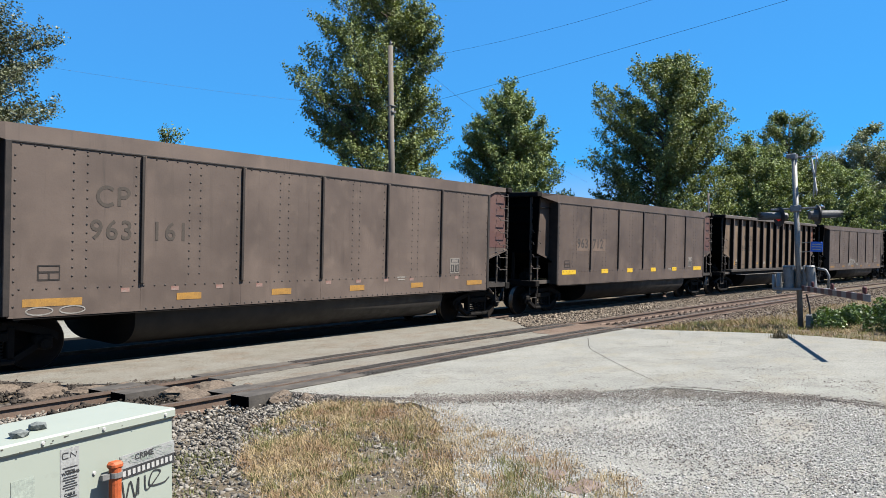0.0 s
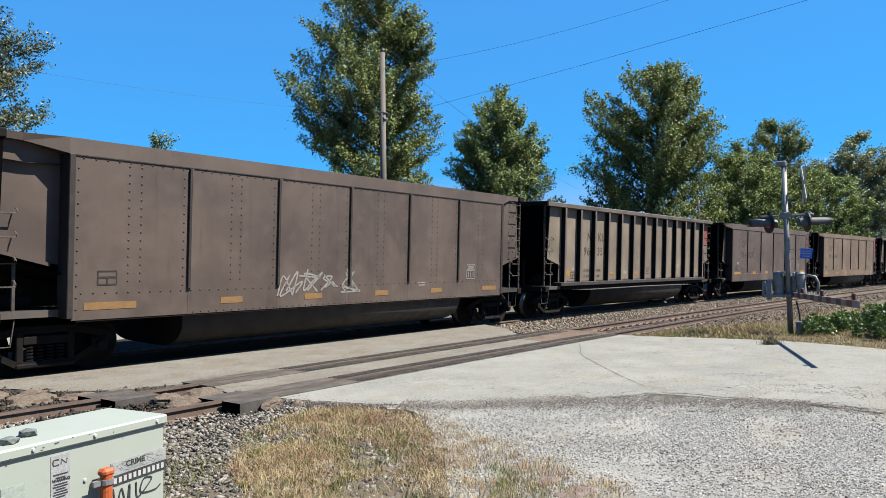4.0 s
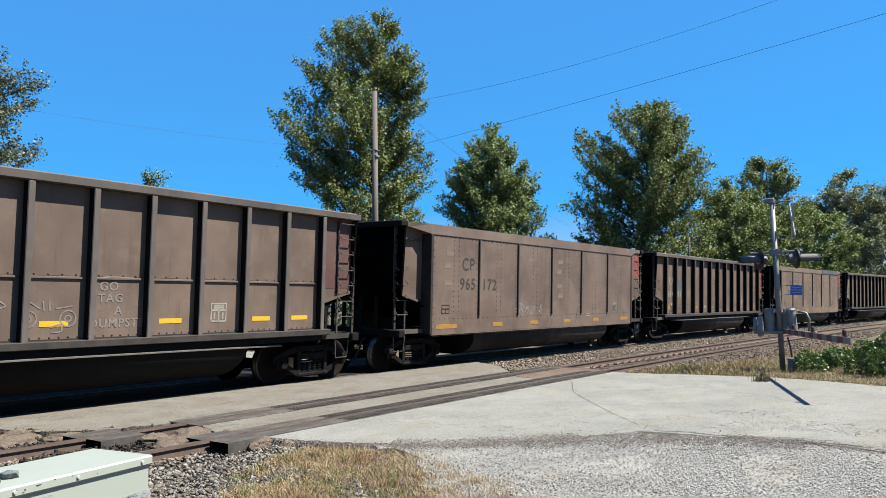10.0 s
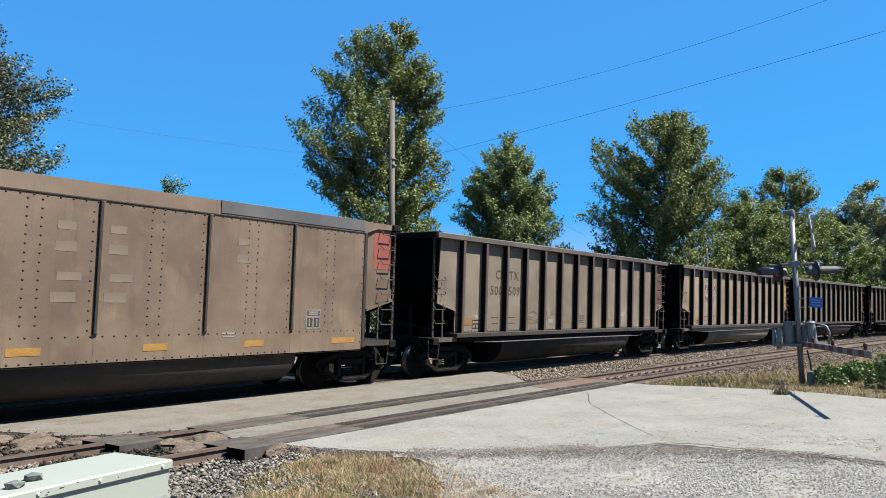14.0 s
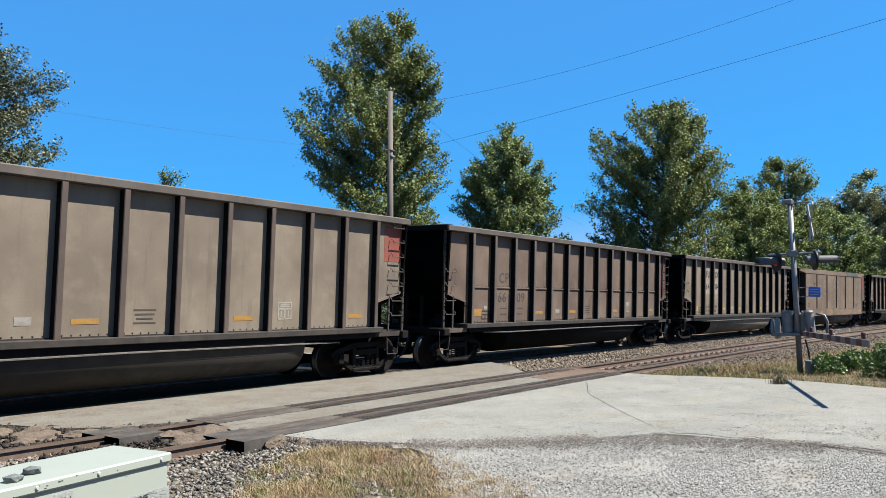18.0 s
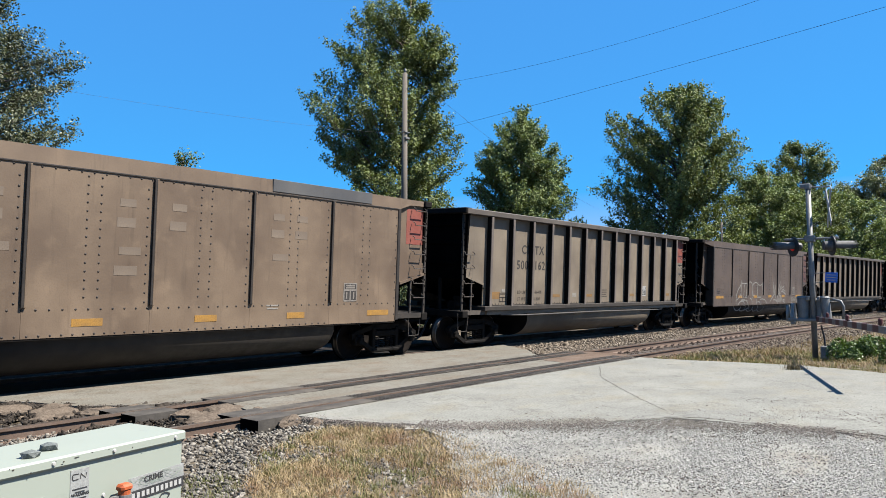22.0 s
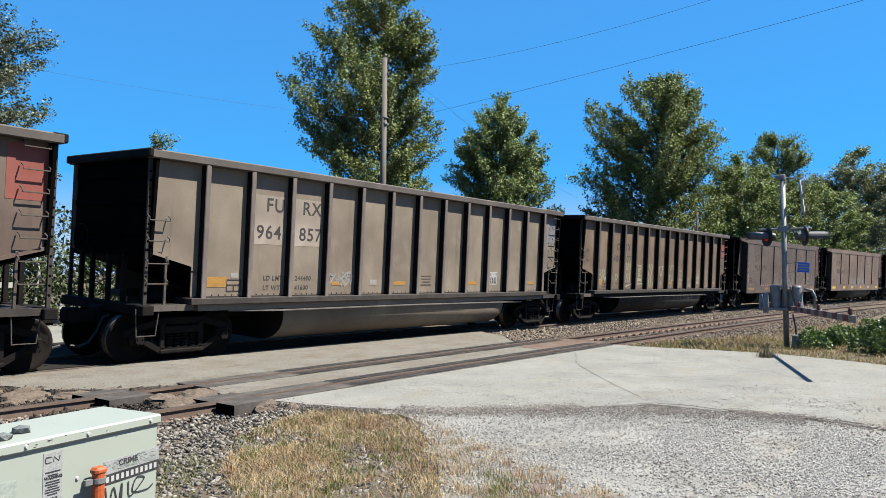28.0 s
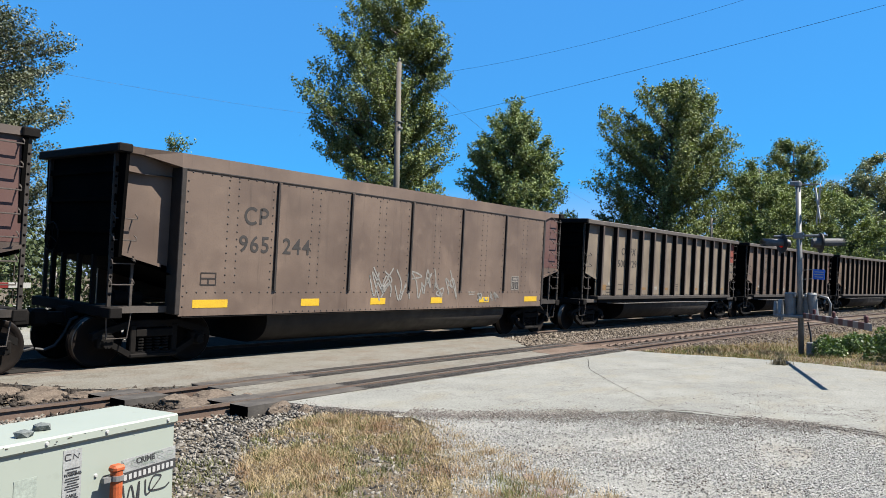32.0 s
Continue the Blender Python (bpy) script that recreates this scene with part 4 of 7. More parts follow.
def car_ends(car, paint, open_x, hand):
    """Bulkheads, end posts, platforms, ladders, steps, couplers and hoses at both ends."""
    for d in (-1, 1):
        yp = -FACE - 0.03 if hand < 3 else -FACE + 0.10 if d < 0 else BAY - 0.035  # the plane of the ladders
        # the bulkhead slopes in towards the bottom, leaving an open platform below
        prof = [(-HALF + 0.12, 1.95), (HALF - 0.12, 1.95), (HALF - 0.02, TOP - 0.02), (-HALF + 0.02, TOP - 0.02)]

        def bulkhead(d=d):
            bm = bmesh.new()
            a = [bm.verts.new((d * 7.30, y, z)) for y, z in prof]
            b = [bm.verts.new((d * 7.24, y, z)) for y, z in prof]
            low = [bm.verts.new((d * 4.5, y, 1.16)) for y in (-1.3, 1.3)]
            low2 = [bm.verts.new((d * 4.44, y, 1.16)) for y in (-1.3, 1.3)]
            bm.faces.new(a)
            bm.faces.new(b[::-1])
            bm.faces.new((a[0], a[1], low[1], low[0]))
            bm.faces.new((b[0], b[1], low2[1], low2[0]))
            for i in range(1, 4):
                j = (i + 1) % 4
                bm.faces.new((a[i], a[j], b[j], b[i]))
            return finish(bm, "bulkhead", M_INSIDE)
        part("end_wall", cached(("bulkhead", d), bulkhead), car, "sloping end wall with its shade put into the colour")
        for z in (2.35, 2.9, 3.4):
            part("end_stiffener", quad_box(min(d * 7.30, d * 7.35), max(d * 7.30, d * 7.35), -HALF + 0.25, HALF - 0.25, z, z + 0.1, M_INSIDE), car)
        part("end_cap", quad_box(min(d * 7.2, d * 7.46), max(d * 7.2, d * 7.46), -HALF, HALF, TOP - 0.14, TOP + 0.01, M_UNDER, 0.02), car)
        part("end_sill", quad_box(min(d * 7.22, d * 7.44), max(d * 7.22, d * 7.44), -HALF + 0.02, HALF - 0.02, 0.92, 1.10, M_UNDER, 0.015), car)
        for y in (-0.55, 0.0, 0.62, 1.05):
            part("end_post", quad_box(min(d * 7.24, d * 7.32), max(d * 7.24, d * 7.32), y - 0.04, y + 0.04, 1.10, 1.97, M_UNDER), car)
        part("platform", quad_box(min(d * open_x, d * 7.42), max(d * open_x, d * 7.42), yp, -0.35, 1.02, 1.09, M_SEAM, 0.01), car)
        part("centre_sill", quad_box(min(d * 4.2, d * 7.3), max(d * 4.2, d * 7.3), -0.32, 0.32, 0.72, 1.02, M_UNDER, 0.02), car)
        for y in (yp, -yp - 0.05):
            part("corner_post", quad_box(min(d * 7.30, d * 7.37), max(d * 7.30, d * 7.37), y, y + 0.05, 1.05, TOP - 0.1, M_SILL), car)
        part("post_bolts", post_bolts(d, yp), car)["kind"] = "stuff"
        q = 6.93 if d < 0 else 6.80
        part("step_post", quad_box(min(d * q, d * (q + 0.05)), max(d * q, d * (q + 0.05)), yp, yp + 0.04, 1.05, 1.98, M_RUNG), car)
        x0 = -7.38 if d < 0 else 6.80
        heights = (1.48, 1.84, 2.24, 2.61) if d < 0 else (1.48, 1.83, 2.19, 2.54, 2.90, 3.25, 3.60)
        for i, z in enumerate(heights):
            y = yp
            part("rung", ladder_mesh("rung"), car, at=(x0 + 0.02, y, z))
        if d > 0 and hand == 2:
            for x in (6.80, 7.30):
                part("ladder_stile", quad_box(x - 0.02, x + 0.02, -FACE - 0.05, -FACE + 0.01, 2.0, TOP - 0.2, M_SILL), car)
        part("stirrup_step", stirrup_mesh(), car, at=(-7.16 if d < 0 and hand == 3 else -7.28 if d < 0 else 7.0, yp + 0.02, 1.03))
        part("platform_edge", quad_box(min(d * open_x, d * 7.38), max(d * open_x, d * 7.38), yp - 0.02, yp - 0.002, 0.985, 1.10, M_CHORD if d < 0 else M_SILL, 0.0), car)
        part("stirrup_step", stirrup_mesh(), car, at=(d * 7.12, HALF - 0.05, 1.03))
        c = part("coupler", coupler_mesh(), car, at=(d * 7.30, 0, 0))
        h = part("air_hose", hose_mesh(), car, at=(d * 7.40, -0.32, 0))
        if d < 0:
            c.rotation_euler = h.rotation_euler = (0, 0, math.pi)
    part("brake_wheel", brake_wheel_mesh(), car, at=(-7.47, 0.75, 2.25))
    part("brake_cylinder", cached("brake_cyl", brake_cylinder), car, at=(-6.75, -0.75, 1.22))
    part("coal_load", cached("coal", coal_mesh), car, "heap of black coal just under the rim")


def brake_cylinder():
    bm = bmesh.new()
    add_rod(bm, (-0.28, 0, 0), (0.22, 0, 0), 0.13, seg=14)
    add_rod(bm, (0.22, 0, 0), (0.30, 0, 0), 0.10, 0.05, seg=14)
    add_path(bm, [(0.3, 0, 0), (0.75, 0.05, -0.05)], 0.02)
    add_box(bm, -0.1, 0.1, -0.1, 0.1, 0.1, 0.25, 0.02)
    return finish(bm, "brake_cylinder", M_IRON)


def coal_mesh():
    nx, ny = 40, 8
    verts = []
    for i in range(nx + 1):
        for j in range(ny + 1):
            x, y = -7.2 + 14.4 * i / nx, -1.33 + 2.66 * j / ny
            edge = min(1.0, (7.2 - abs(x)) / 1.2) * min(1.0, (1.33 - abs(y)) / 0.7)
            verts.append((x, y, 3.42 + 0.16 * edge + 0.05 * noise.noise((x * 2.3, y * 2.3, 1))))
    faces = [(i * (ny + 1) + j, (i + 1) * (ny + 1) + j, (i + 1) * (ny + 1) + j + 1, i * (ny + 1) + j + 1) for i in range(nx) for j in range(ny)]
    return mesh_from("coal", verts, faces, M_COAL, True)


def end_panel_outline(d, inner=6.42):
    """The side sheet of an end bay, cut away below over the platform."""
    xs = (d * 7.36, d * inner)
    pts = [(xs[0], 2.05), (xs[0], TOP - 0.06), (xs[1], TOP - 0.06), (xs[1], 1.80)]
    return pts


RIBS = [-6.24 + 1.04 * i for i in range(13)]


def ribbed_wagon(paint, end_paint, rail_paint, split=False, pale_tub=False):
    """A steel coal wagon with thirteen outside ribs a side."""
    car = new("coal_wagon")
    P = PAINT[paint]
    end_patch(car, end_paint, -FACE)
    xs = [-6.42] + [x for x in RIBS[1:]] + [6.42]
    for a, b in zip(xs, xs[1:]):
        if split:
            part("side_panel", quad_box(a, b - 0.004, -FACE, -FACE + 0.03, 1.22, 2.245, P, 0.0), car)
            part("side_panel", quad_box(a, b - 0.004, -FACE, -FACE + 0.03, 2.25, TOP - 0.16, P, 0.0), car)
            part("seam_strip", quad_box(a + 0.09, b - 0.09, -FACE - 0.03, -FACE - 0.002, 2.20, 2.235, P, 0.004), car)
        else:
            part("side_panel", quad_box(a, b - 0.004, -FACE, -FACE + 0.03, 1.22, TOP - 0.16, P, 0.0), car)
    for d in (-1, 1):
        part("end_panel", sheet(end_panel_outline(d), -FACE, -FACE + 0.03, P), car)
        part("end_panel", sheet(end_panel_outline(d), FACE - 0.03, FACE, P), car)
        bar = [(d * 7.36, 2.04), (d * 7.36, 2.10), (d * 6.42, 1.85), (d * 6.42, 1.79)]
        part("arch_bar", sheet(bar, -FACE - 0.03, -FACE - 0.003, P), car)
    part("far_side_wall", quad_box(-6.42, 6.42, FACE - 0.03, FACE, 1.22, TOP - 0.16, P, 0.0), car)
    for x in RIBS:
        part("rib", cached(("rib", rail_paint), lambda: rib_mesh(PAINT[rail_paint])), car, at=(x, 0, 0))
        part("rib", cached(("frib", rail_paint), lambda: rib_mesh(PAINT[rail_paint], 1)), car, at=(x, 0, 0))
    for sgn in (-1, 1):
        y0, y1 = sorted((sgn * (FACE - 0.03), sgn * (HALF + 0.005)))
        part("top_chord", quad_box(-7.40, 7.40, y0, y1, TOP - 0.16, TOP, M_CHORD, 0.02), car, "dusty top rail with chipped edge")
        y0, y1 = sorted((sgn * 1.0, sgn * HALF))
        part("side_sill", quad_box(-6.5, 6.5, y0, y1, 1.09, 1.215, M_SILL, 0.012), car)
        y0, y1 = sorted((sgn * 1.05, sgn * 1.46))
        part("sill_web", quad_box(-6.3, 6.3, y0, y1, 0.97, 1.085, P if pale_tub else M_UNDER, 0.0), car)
        part("foot_strip", quad_box(-6.42, 6.42, *sorted((sgn * (FACE - 0.002), sgn * (FACE + 0.012))), 1.216, 1.238, M_SEAM, 0.0), car)
    dots = [(x + 0.14 + 0.15 * i, 1.262) for x in RIBS[:-1] for i in range(6)]
    if split:
        dots += [(x + 0.16 + 0.22 * i, 2.27) for x in RIBS[:-1] for i in range(4)]
    dots += [(x + 0.086, 1.36 + 0.15 * i) for x in RIBS[:-1] for i in range(16)]  # bolts down each panel's edge
    part("rivet_row", rivets_mesh(("r", split), dots, -FACE, M_SILL, 0.019), car)["kind"] = "stuff"
    if split:
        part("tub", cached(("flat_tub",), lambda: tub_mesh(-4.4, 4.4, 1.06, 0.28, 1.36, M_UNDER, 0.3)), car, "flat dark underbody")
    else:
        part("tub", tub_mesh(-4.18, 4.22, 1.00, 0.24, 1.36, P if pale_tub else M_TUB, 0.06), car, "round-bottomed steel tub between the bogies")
    bm = bmesh.new()
    add_path(bm, [(-5.6, -1.43, 0.96), (-4.4, -1.47, 0.93), (0.0, -1.47, 0.94), (3.8, -1.47, 0.92), (5.2, -1.4, 0.9)], 0.018, 5)
    part("brake_pipe", cached("brake_pipe", lambda: finish(bm, "brake_pipe", M_PIPE)), car)
    for i in (0, 1):
        part("floor_slope", quad_box(-5.9 if i == 0 else 4.4, -4.4 if i == 0 else 5.9, -1.3, 1.3, 1.0, 1.08, M_UNDER, 0.0), car)
    car_ends(car, P, 6.35, 2 if split else 1)
    bogies(car)
    return car


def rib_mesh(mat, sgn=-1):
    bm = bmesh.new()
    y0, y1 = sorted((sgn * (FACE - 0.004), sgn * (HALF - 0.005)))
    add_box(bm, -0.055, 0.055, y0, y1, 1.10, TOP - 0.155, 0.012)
    me = finish(bm, "rib", [mat, M_UNDER])  # painted flange; the webs' shade is put into a near-black material
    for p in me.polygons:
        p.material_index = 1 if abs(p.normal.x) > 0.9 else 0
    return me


BAY = -HALF + 0.10  # the flat wagon's trailing end sheet stands back only a little
SEAMS = [2.055 * (i - 2) for i in range(5)]


def smooth_wagon(paint, end_paint, patch=None):
    """A flat-sided riveted coal wagon with recessed ends and a sloping rim."""
    car = new("coal_wagon")
    P = PAINT[paint]
    end_patch(car, end_paint, BAY)
    xs = [-6.20] + SEAMS + [6.22]
    for a, b in zip(xs, xs[1:]):
        part("side_panel", quad_box(a + 0.002, b - 0.002, -HALF, -HALF + 0.05, 0.93, 3.60, P, 0.0), car)
    part("far_side_wall", quad_box(-6.20, 6.22, HALF - 0.05, HALF, 0.93, 3.60, P, 0.0), car)
    for x in SEAMS:
        part("seam_strip", quad_box(x - 0.022, x + 0.022, -HALF - 0.045, -HALF + 0.002, 1.40, 3.57, M_SEAM, 0.006), car)
        part("seam_cover", quad_box(x + 0.023, x + 0.058, -HALF - 0.040, -HALF + 0.002, 1.40, 3.57, P, 0.006), car)
    for x, d in ((-6.23, -1), (6.25, 1)):
        part("edge_post", quad_box(x - 0.05, x + 0.05, -HALF - 0.02, -FACE + 0.16, 0.96, 3.60, M_SEAM, 0.01), car)
    for d in (-1, 1):
        part("end_panel", sheet(end_panel_outline(d, 6.21 if d < 0 else 6.2), -FACE + 0.14 if d < 0 else BAY, -FACE + 0.17 if d < 0 else BAY + 0.03, P), car)
        bar = [(d * 7.36, 2.04), (d * 7.36, 2.10), (d * 6.42, 1.85), (d * 6.42, 1.79)]
        part("arch_bar", sheet(bar, -FACE + 0.10 if d < 0 else BAY - 0.035, -FACE + 0.137 if d < 0 else BAY - 0.003, P), car)
    for sgn in (-1, 1):
        def rim(sgn=sgn):
            # a band that leans inwards to the top edge and tapers in over the recessed ends
            verts = []
            st = [(-7.42, 1.34, TOP - 0.10), (-6.9, 1.34, TOP - 0.12), (-6.27, HALF, 3.60), (6.29, HALF, 3.60), (6.7, 1.49, TOP - 0.14), (7.42, 1.49, TOP - 0.12)]
            for x, y, z in st:
                verts += [(x, sgn * y, z), (x, sgn * (min(y, HALF) - 0.012 if y > 1.4 else y + 0.02), TOP), (x, sgn * 1.26, TOP), (x, sgn * 1.26, z)]
            faces = []
            for i in range(5):
                for j in range(4):
                    m = (j + 1) % 4
                    faces.append((4 * i + j, 4 * i + m, 4 * i + 4 + m, 4 * i + 4 + j))
            faces += [(0, 1, 2, 3), (23, 22, 21, 20)]
            bm = bmesh.new()
            vv = [bm.verts.new(v) for v in verts]
            for f in faces:
                bm.faces.new([vv[i] for i in f])
            return finish(bm, "rim", P)
        part("rim", cached(("rim", sgn, paint), rim), car, "sloping riveted rim with chipped top edge")
    part("rim_seam", quad_box(-6.2, 6.24, -HALF - 0.016, -HALF + 0.002, 3.575, 3.600, M_SEAM, 0.003), car)
    if patch:
        part("rim_patch", quad_box(patch[0], patch[1], -HALF - 0.012, -HALF + 0.03, 3.625, TOP + 0.01, PAINT["grey"], 0.004), car, "grey repair plate on the rim")
    dots = []
    for a, b in zip(xs, xs[1:]):
        m = (a + b) / 2
        for i in range(15):
            z = 1.55 + i * 0.138
            if 0.93 < z < 3.56:
                dots += [(m - 0.11, z), (m + 0.11, z)]
    dots += [(-6.05 + 0.2 * i, 3.545) for i in range(61)] + [(-6.05 + 0.2 * i, 1.36) for i in range(61)]
    dots += [(-6.13, 1.1 + 0.19 * i) for i in range(13)] + [(6.16, 1.1 + 0.19 * i) for i in range(13)]
    dots += [(x - 0.11, 1.46 + 0.16 * i) for x in SEAMS for i in range(13)]
    dots += [(-4.0 + 0.17 * i, 0.965) for i in range(48)]
    part("rivets", rivets_mesh("b", dots, -HALF, M_SEAM), car)["kind"] = "stuff"
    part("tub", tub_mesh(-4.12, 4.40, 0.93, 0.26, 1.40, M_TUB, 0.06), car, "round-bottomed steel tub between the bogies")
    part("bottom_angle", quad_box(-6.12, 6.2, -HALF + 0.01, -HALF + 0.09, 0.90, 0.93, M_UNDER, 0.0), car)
    car_ends(car, P, 6.2, 3)
    bogies(car)
    return car


# Sequence of the train. Each: build, body, end bay, rib paint or patch, then what is painted on it.
def mark(car, x, z, w, h, mat, y, name="reflector"):
    part(name, box_mesh(round(w, 2), 0.004, round(h, 2), mat), car, at=(x, y - 0.003, z))


def letters(car, words, x, z, size, mat, y, slant=0.0):
    def glyphs(text):
        return text_mesh(text, size, mat, slant, offset=size * 0.014, space=1.14)

    def right(me):
        return max(v.co.x for v in me.vertices)
    if size < 0.2:
        part("lettering", glyphs(words), car, at=(x, y - 0.004, z))["kind"] = "stuff"
        return
    for k, ch in enumerate(words):  # each letter is set by itself, at its place in the word
        if ch != " ":
            part("letter", glyphs(ch), car, at=(x + right(glyphs(words[:k + 1])) - right(glyphs(ch)), y - 0.004, z))


def worn_patch(w, h, seed):
    """Outline of a roughly brushed rectangle with ragged edges."""
    rng = random.Random(seed)
    edge = [(u, -0.5) for u in np.linspace(-0.5, 0.4, 7)] + [(0.5, u) for u in np.linspace(-0.5, 0.4, 9)] + [(u, 0.5) for u in np.linspace(0.5, -0.4, 7)] + [(-0.5, u) for u in np.linspace(0.5, -0.4, 9)]
    return [(u * w + rng.uniform(-0.022, 0.022), v * h + rng.uniform(-0.035, 0.035)) for u, v in edge]


def emblem(car, x, z, size, mat, y):
    """The owner's mark, as plain shapes: an open ring beside an upright with a bowl."""
    ring = [(0.36 * size * math.cos(a), 0.36 * size * math.sin(a)) for a in np.linspace(0.8, 5.5, 16)]
    post = [(0.5 * size, -0.36 * size), (0.5 * size, 0.36 * size)]
    bowl = [(0.5 * size, 0.34 * size), (0.75 * size, 0.34 * size), (0.9 * size, 0.18 * size), (0.75 * size, 0.0), (0.5 * size, 0.0)]
    part("emblem", cached(("emblem", size, mat.name), lambda: ribbon([ring, post, spline(bowl, 4)], 0.14 * size, mat, "emblem", True)), car, at=(x, y - 0.004, z))


def data_panel(car, x, z, mat, y, s=0.42, board_mat=M_LETTER):
    """The small test-date box: an outlined square with bars."""
    b = [(-s / 2, -s / 2), (s / 2, -s / 2), (s / 2, s / 2), (-s / 2, s / 2), (-s / 2, -s / 2)]
    strokes = [b, [(-s / 2, 0.12 * s), (s / 2, 0.12 * s)], [(0, -s / 2), (0, 0.12 * s)]]
    strokes += [[(-0.36 * s, z0 * s), (0.36 * s, z0 * s)] for z0 in (0.26, 0.38)] + [[(sx * 0.28 * s, -0.38 * s), (sx * 0.28 * s, 0.0)] for sx in (-1, 1)]
    board = part("data_panel", box_mesh(round(s * 0.94, 3), 0.003, round(s * 0.94, 3), board_mat), car, "small stencilled box of test dates", at=(x, y - 0.002, z))
    part("stencil", cached(("dp", s, mat.name), lambda: ribbon(strokes, 0.036, mat, "stencil", True)), board, at=(0, -0.003, 0))


def bars(car, x, z, w, rows, mat, y, gap=0.075):
    """Small stencilled lines of writing."""
    for i in range(rows):
        part("writing_bar", box_mesh(round(w * (1 - 0.13 * (i % 3)), 2), 0.003, 0.028, mat), car, at=(x, y - 0.003, z - i * gap))


WEIGHTS = {"964784": ("244300", "41700"), "500162": ("244400", "41400"), "500129": ("244500", "41500"), "964857": ("244400", "41600"), "964351": ("243800", "42200")}


def dressed(kind, num, paint, end, extra=None, mark_mat=None, num_mat=None, lines=(), seed=0, label=""):
    """A wagon with its numbers, reflectors and stencils."""
    rng = random.Random(seed)
    if kind == "B":
        car = smooth_wagon(paint, end, extra)
        y = -HALF
        high = 1.34 if seed in (2, 6, 19) else 1.15  # the height of the reflectors differs from batch to batch
        places = ((-5.5, 0.88), (-3.03, 0.5), (-1.06, 0.46), (1.0, 0.46), (3.04, 0.46), (5.53, 0.88)) if high > 1.2 else ((-5.55, 0.9 if mark_mat is not M_YEL else 0.75), (-3.1 + rng.uniform(-0.1, 0.1), 0.5), (-1.06, 0.5), (1.1, 0.46), (3.2, 0.46), (5.62, 0.7))
        for x, w in places:
            mark(car, x, high, w, 0.125 if mark_mat is not M_YEL else 0.15, mark_mat, y)
        if num:
            if num != "963712":
                emblem(car, -4.72, 2.85, 0.42, num_mat, y)
            letters(car, num[:3], -5.0, 2.15, 0.45, num_mat, y)
            letters(car, num[3:], -3.94, 2.15, 0.45, num_mat, y)
        data_panel(car, 4.72, 1.62, M_CHALK, y, 0.38)
        b = [(-0.16, -0.12), (0.16, -0.12), (0.16, 0.1), (-0.16, 0.1), (-0.16, -0.12)]
        part("placard_holder", cached("holder", lambda: ribbon([b, [(-0.16, 0.0), (0.16, 0.0)], [(0, -0.12), (0, 0)]], 0.026, M_SEAM, "holder", True)), car, at=(-5.62, y - 0.006, 1.62))
        bars(car, 2.6, 1.36, 0.3, 2, M_WHITE_OLD, y, 0.06)
    else:
        car = ribbed_wagon(paint, end, extra or paint, kind == "S", paint == "tan" or num in ("964784", "500162", "500129", "964857"))
        y = -FACE
        panels = [0, 3, 5, 8, 11]
        if num == "966089":
            panels = [0, 6, 8, 10, 11]
        elif num == "400377":
            panels = [0, 6, 9, 11]
        for i in panels:
            mark(car, RIBS[i] + (0.5 if i else 0.39), 1.48 if i else 1.51, 0.46, 0.09 if i else 0.20, mark_mat, y)
        if num:
            c, dx, big = (2.52, -1.02, 0.38) if num == "964891" else (2.36, -0.1, 0.40) if kind == "S" else (2.95, 0.0, 0.45)
            first, second = lines[0] if lines else ("", "")
            if first:
                ax, bx, az, cx, dx2, dz, size = (-4.76, -3.79, 2.96, -4.98, -3.86, 2.40, 0.39) if first == "FU" else (-4.50, -3.72, 2.66, -4.73, -3.75, 2.14, 0.40) if first == "NO" else (-4.58, -3.89, 2.74, -4.82, -3.90, 2.28, 0.365)
                letters(car, first, ax, az, size, num_mat, y)
                letters(car, second, bx, az, size, num_mat, y)
                letters(car, num[:3], cx, dz, size, num_mat, y)
                letters(car, num[3:], dx2, dz, size, num_mat, y)
            else:
                emblem(car, -4.55 + dx, c + 0.15, 0.89 * big, num_mat, y)
                letters(car, num[:3], -5.0 + dx * 0.87, c - 0.55, big, num_mat, y)
                letters(car, num[3:], -4.0 + dx, c - 0.55, big, num_mat, y)
        if num in WEIGHTS:
            for w, dz in zip(WEIGHTS[num], (0.0, -0.2)):
                letters(car, "LD LMT" if dz == 0 else "LT WT", -4.76, 1.55 + dz, 0.135, M_LETTER_FADE, y)
                letters(car, w, -3.92, 1.55 + dz, 0.135, M_LETTER_FADE, y)
        else:
            bars(car, -4.55, 1.62, 0.36, 2, M_LETTER_FADE, y, 0.17)
            bars(car, -3.72, 1.62, 0.36, 2, M_LETTER_FADE, y, 0.17)
        if num not in ("966089", "400377"):
            bars(car, 0.5, 1.66, 0.42, 4, M_LETTER_FADE, y)
        pale = num in ("964784", "500162", "500129", "964857")
        data_panel(car, 3.62, 1.62, M_WHITE if pale else M_LETTER_LIGHT, y, 0.34, M_LETTER if pale else PAINT[paint])
        if num not in ("966089", "400377"):
            mark(car, -1.50, 1.5, 0.25, 0.13, M_WHITE_OLD, y, "stencil_plate")
        mark(car, -5.46, 1.64, 0.16, 0.10, M_WHITE_OLD, y, "stencil_plate")
        b = [(-0.16, -0.12), (0.16, -0.12), (0.16, 0.1), (-0.16, 0.1), (-0.16, -0.12)]
        part("placard_holder", cached("holder", lambda: ribbon([b, [(-0.16, 0.0), (0.16, 0.0)], [(0, -0.12), (0, 0)]], 0.026, M_SEAM, "holder", True)), car, at=(-5.47, y - 0.006, 1.45))
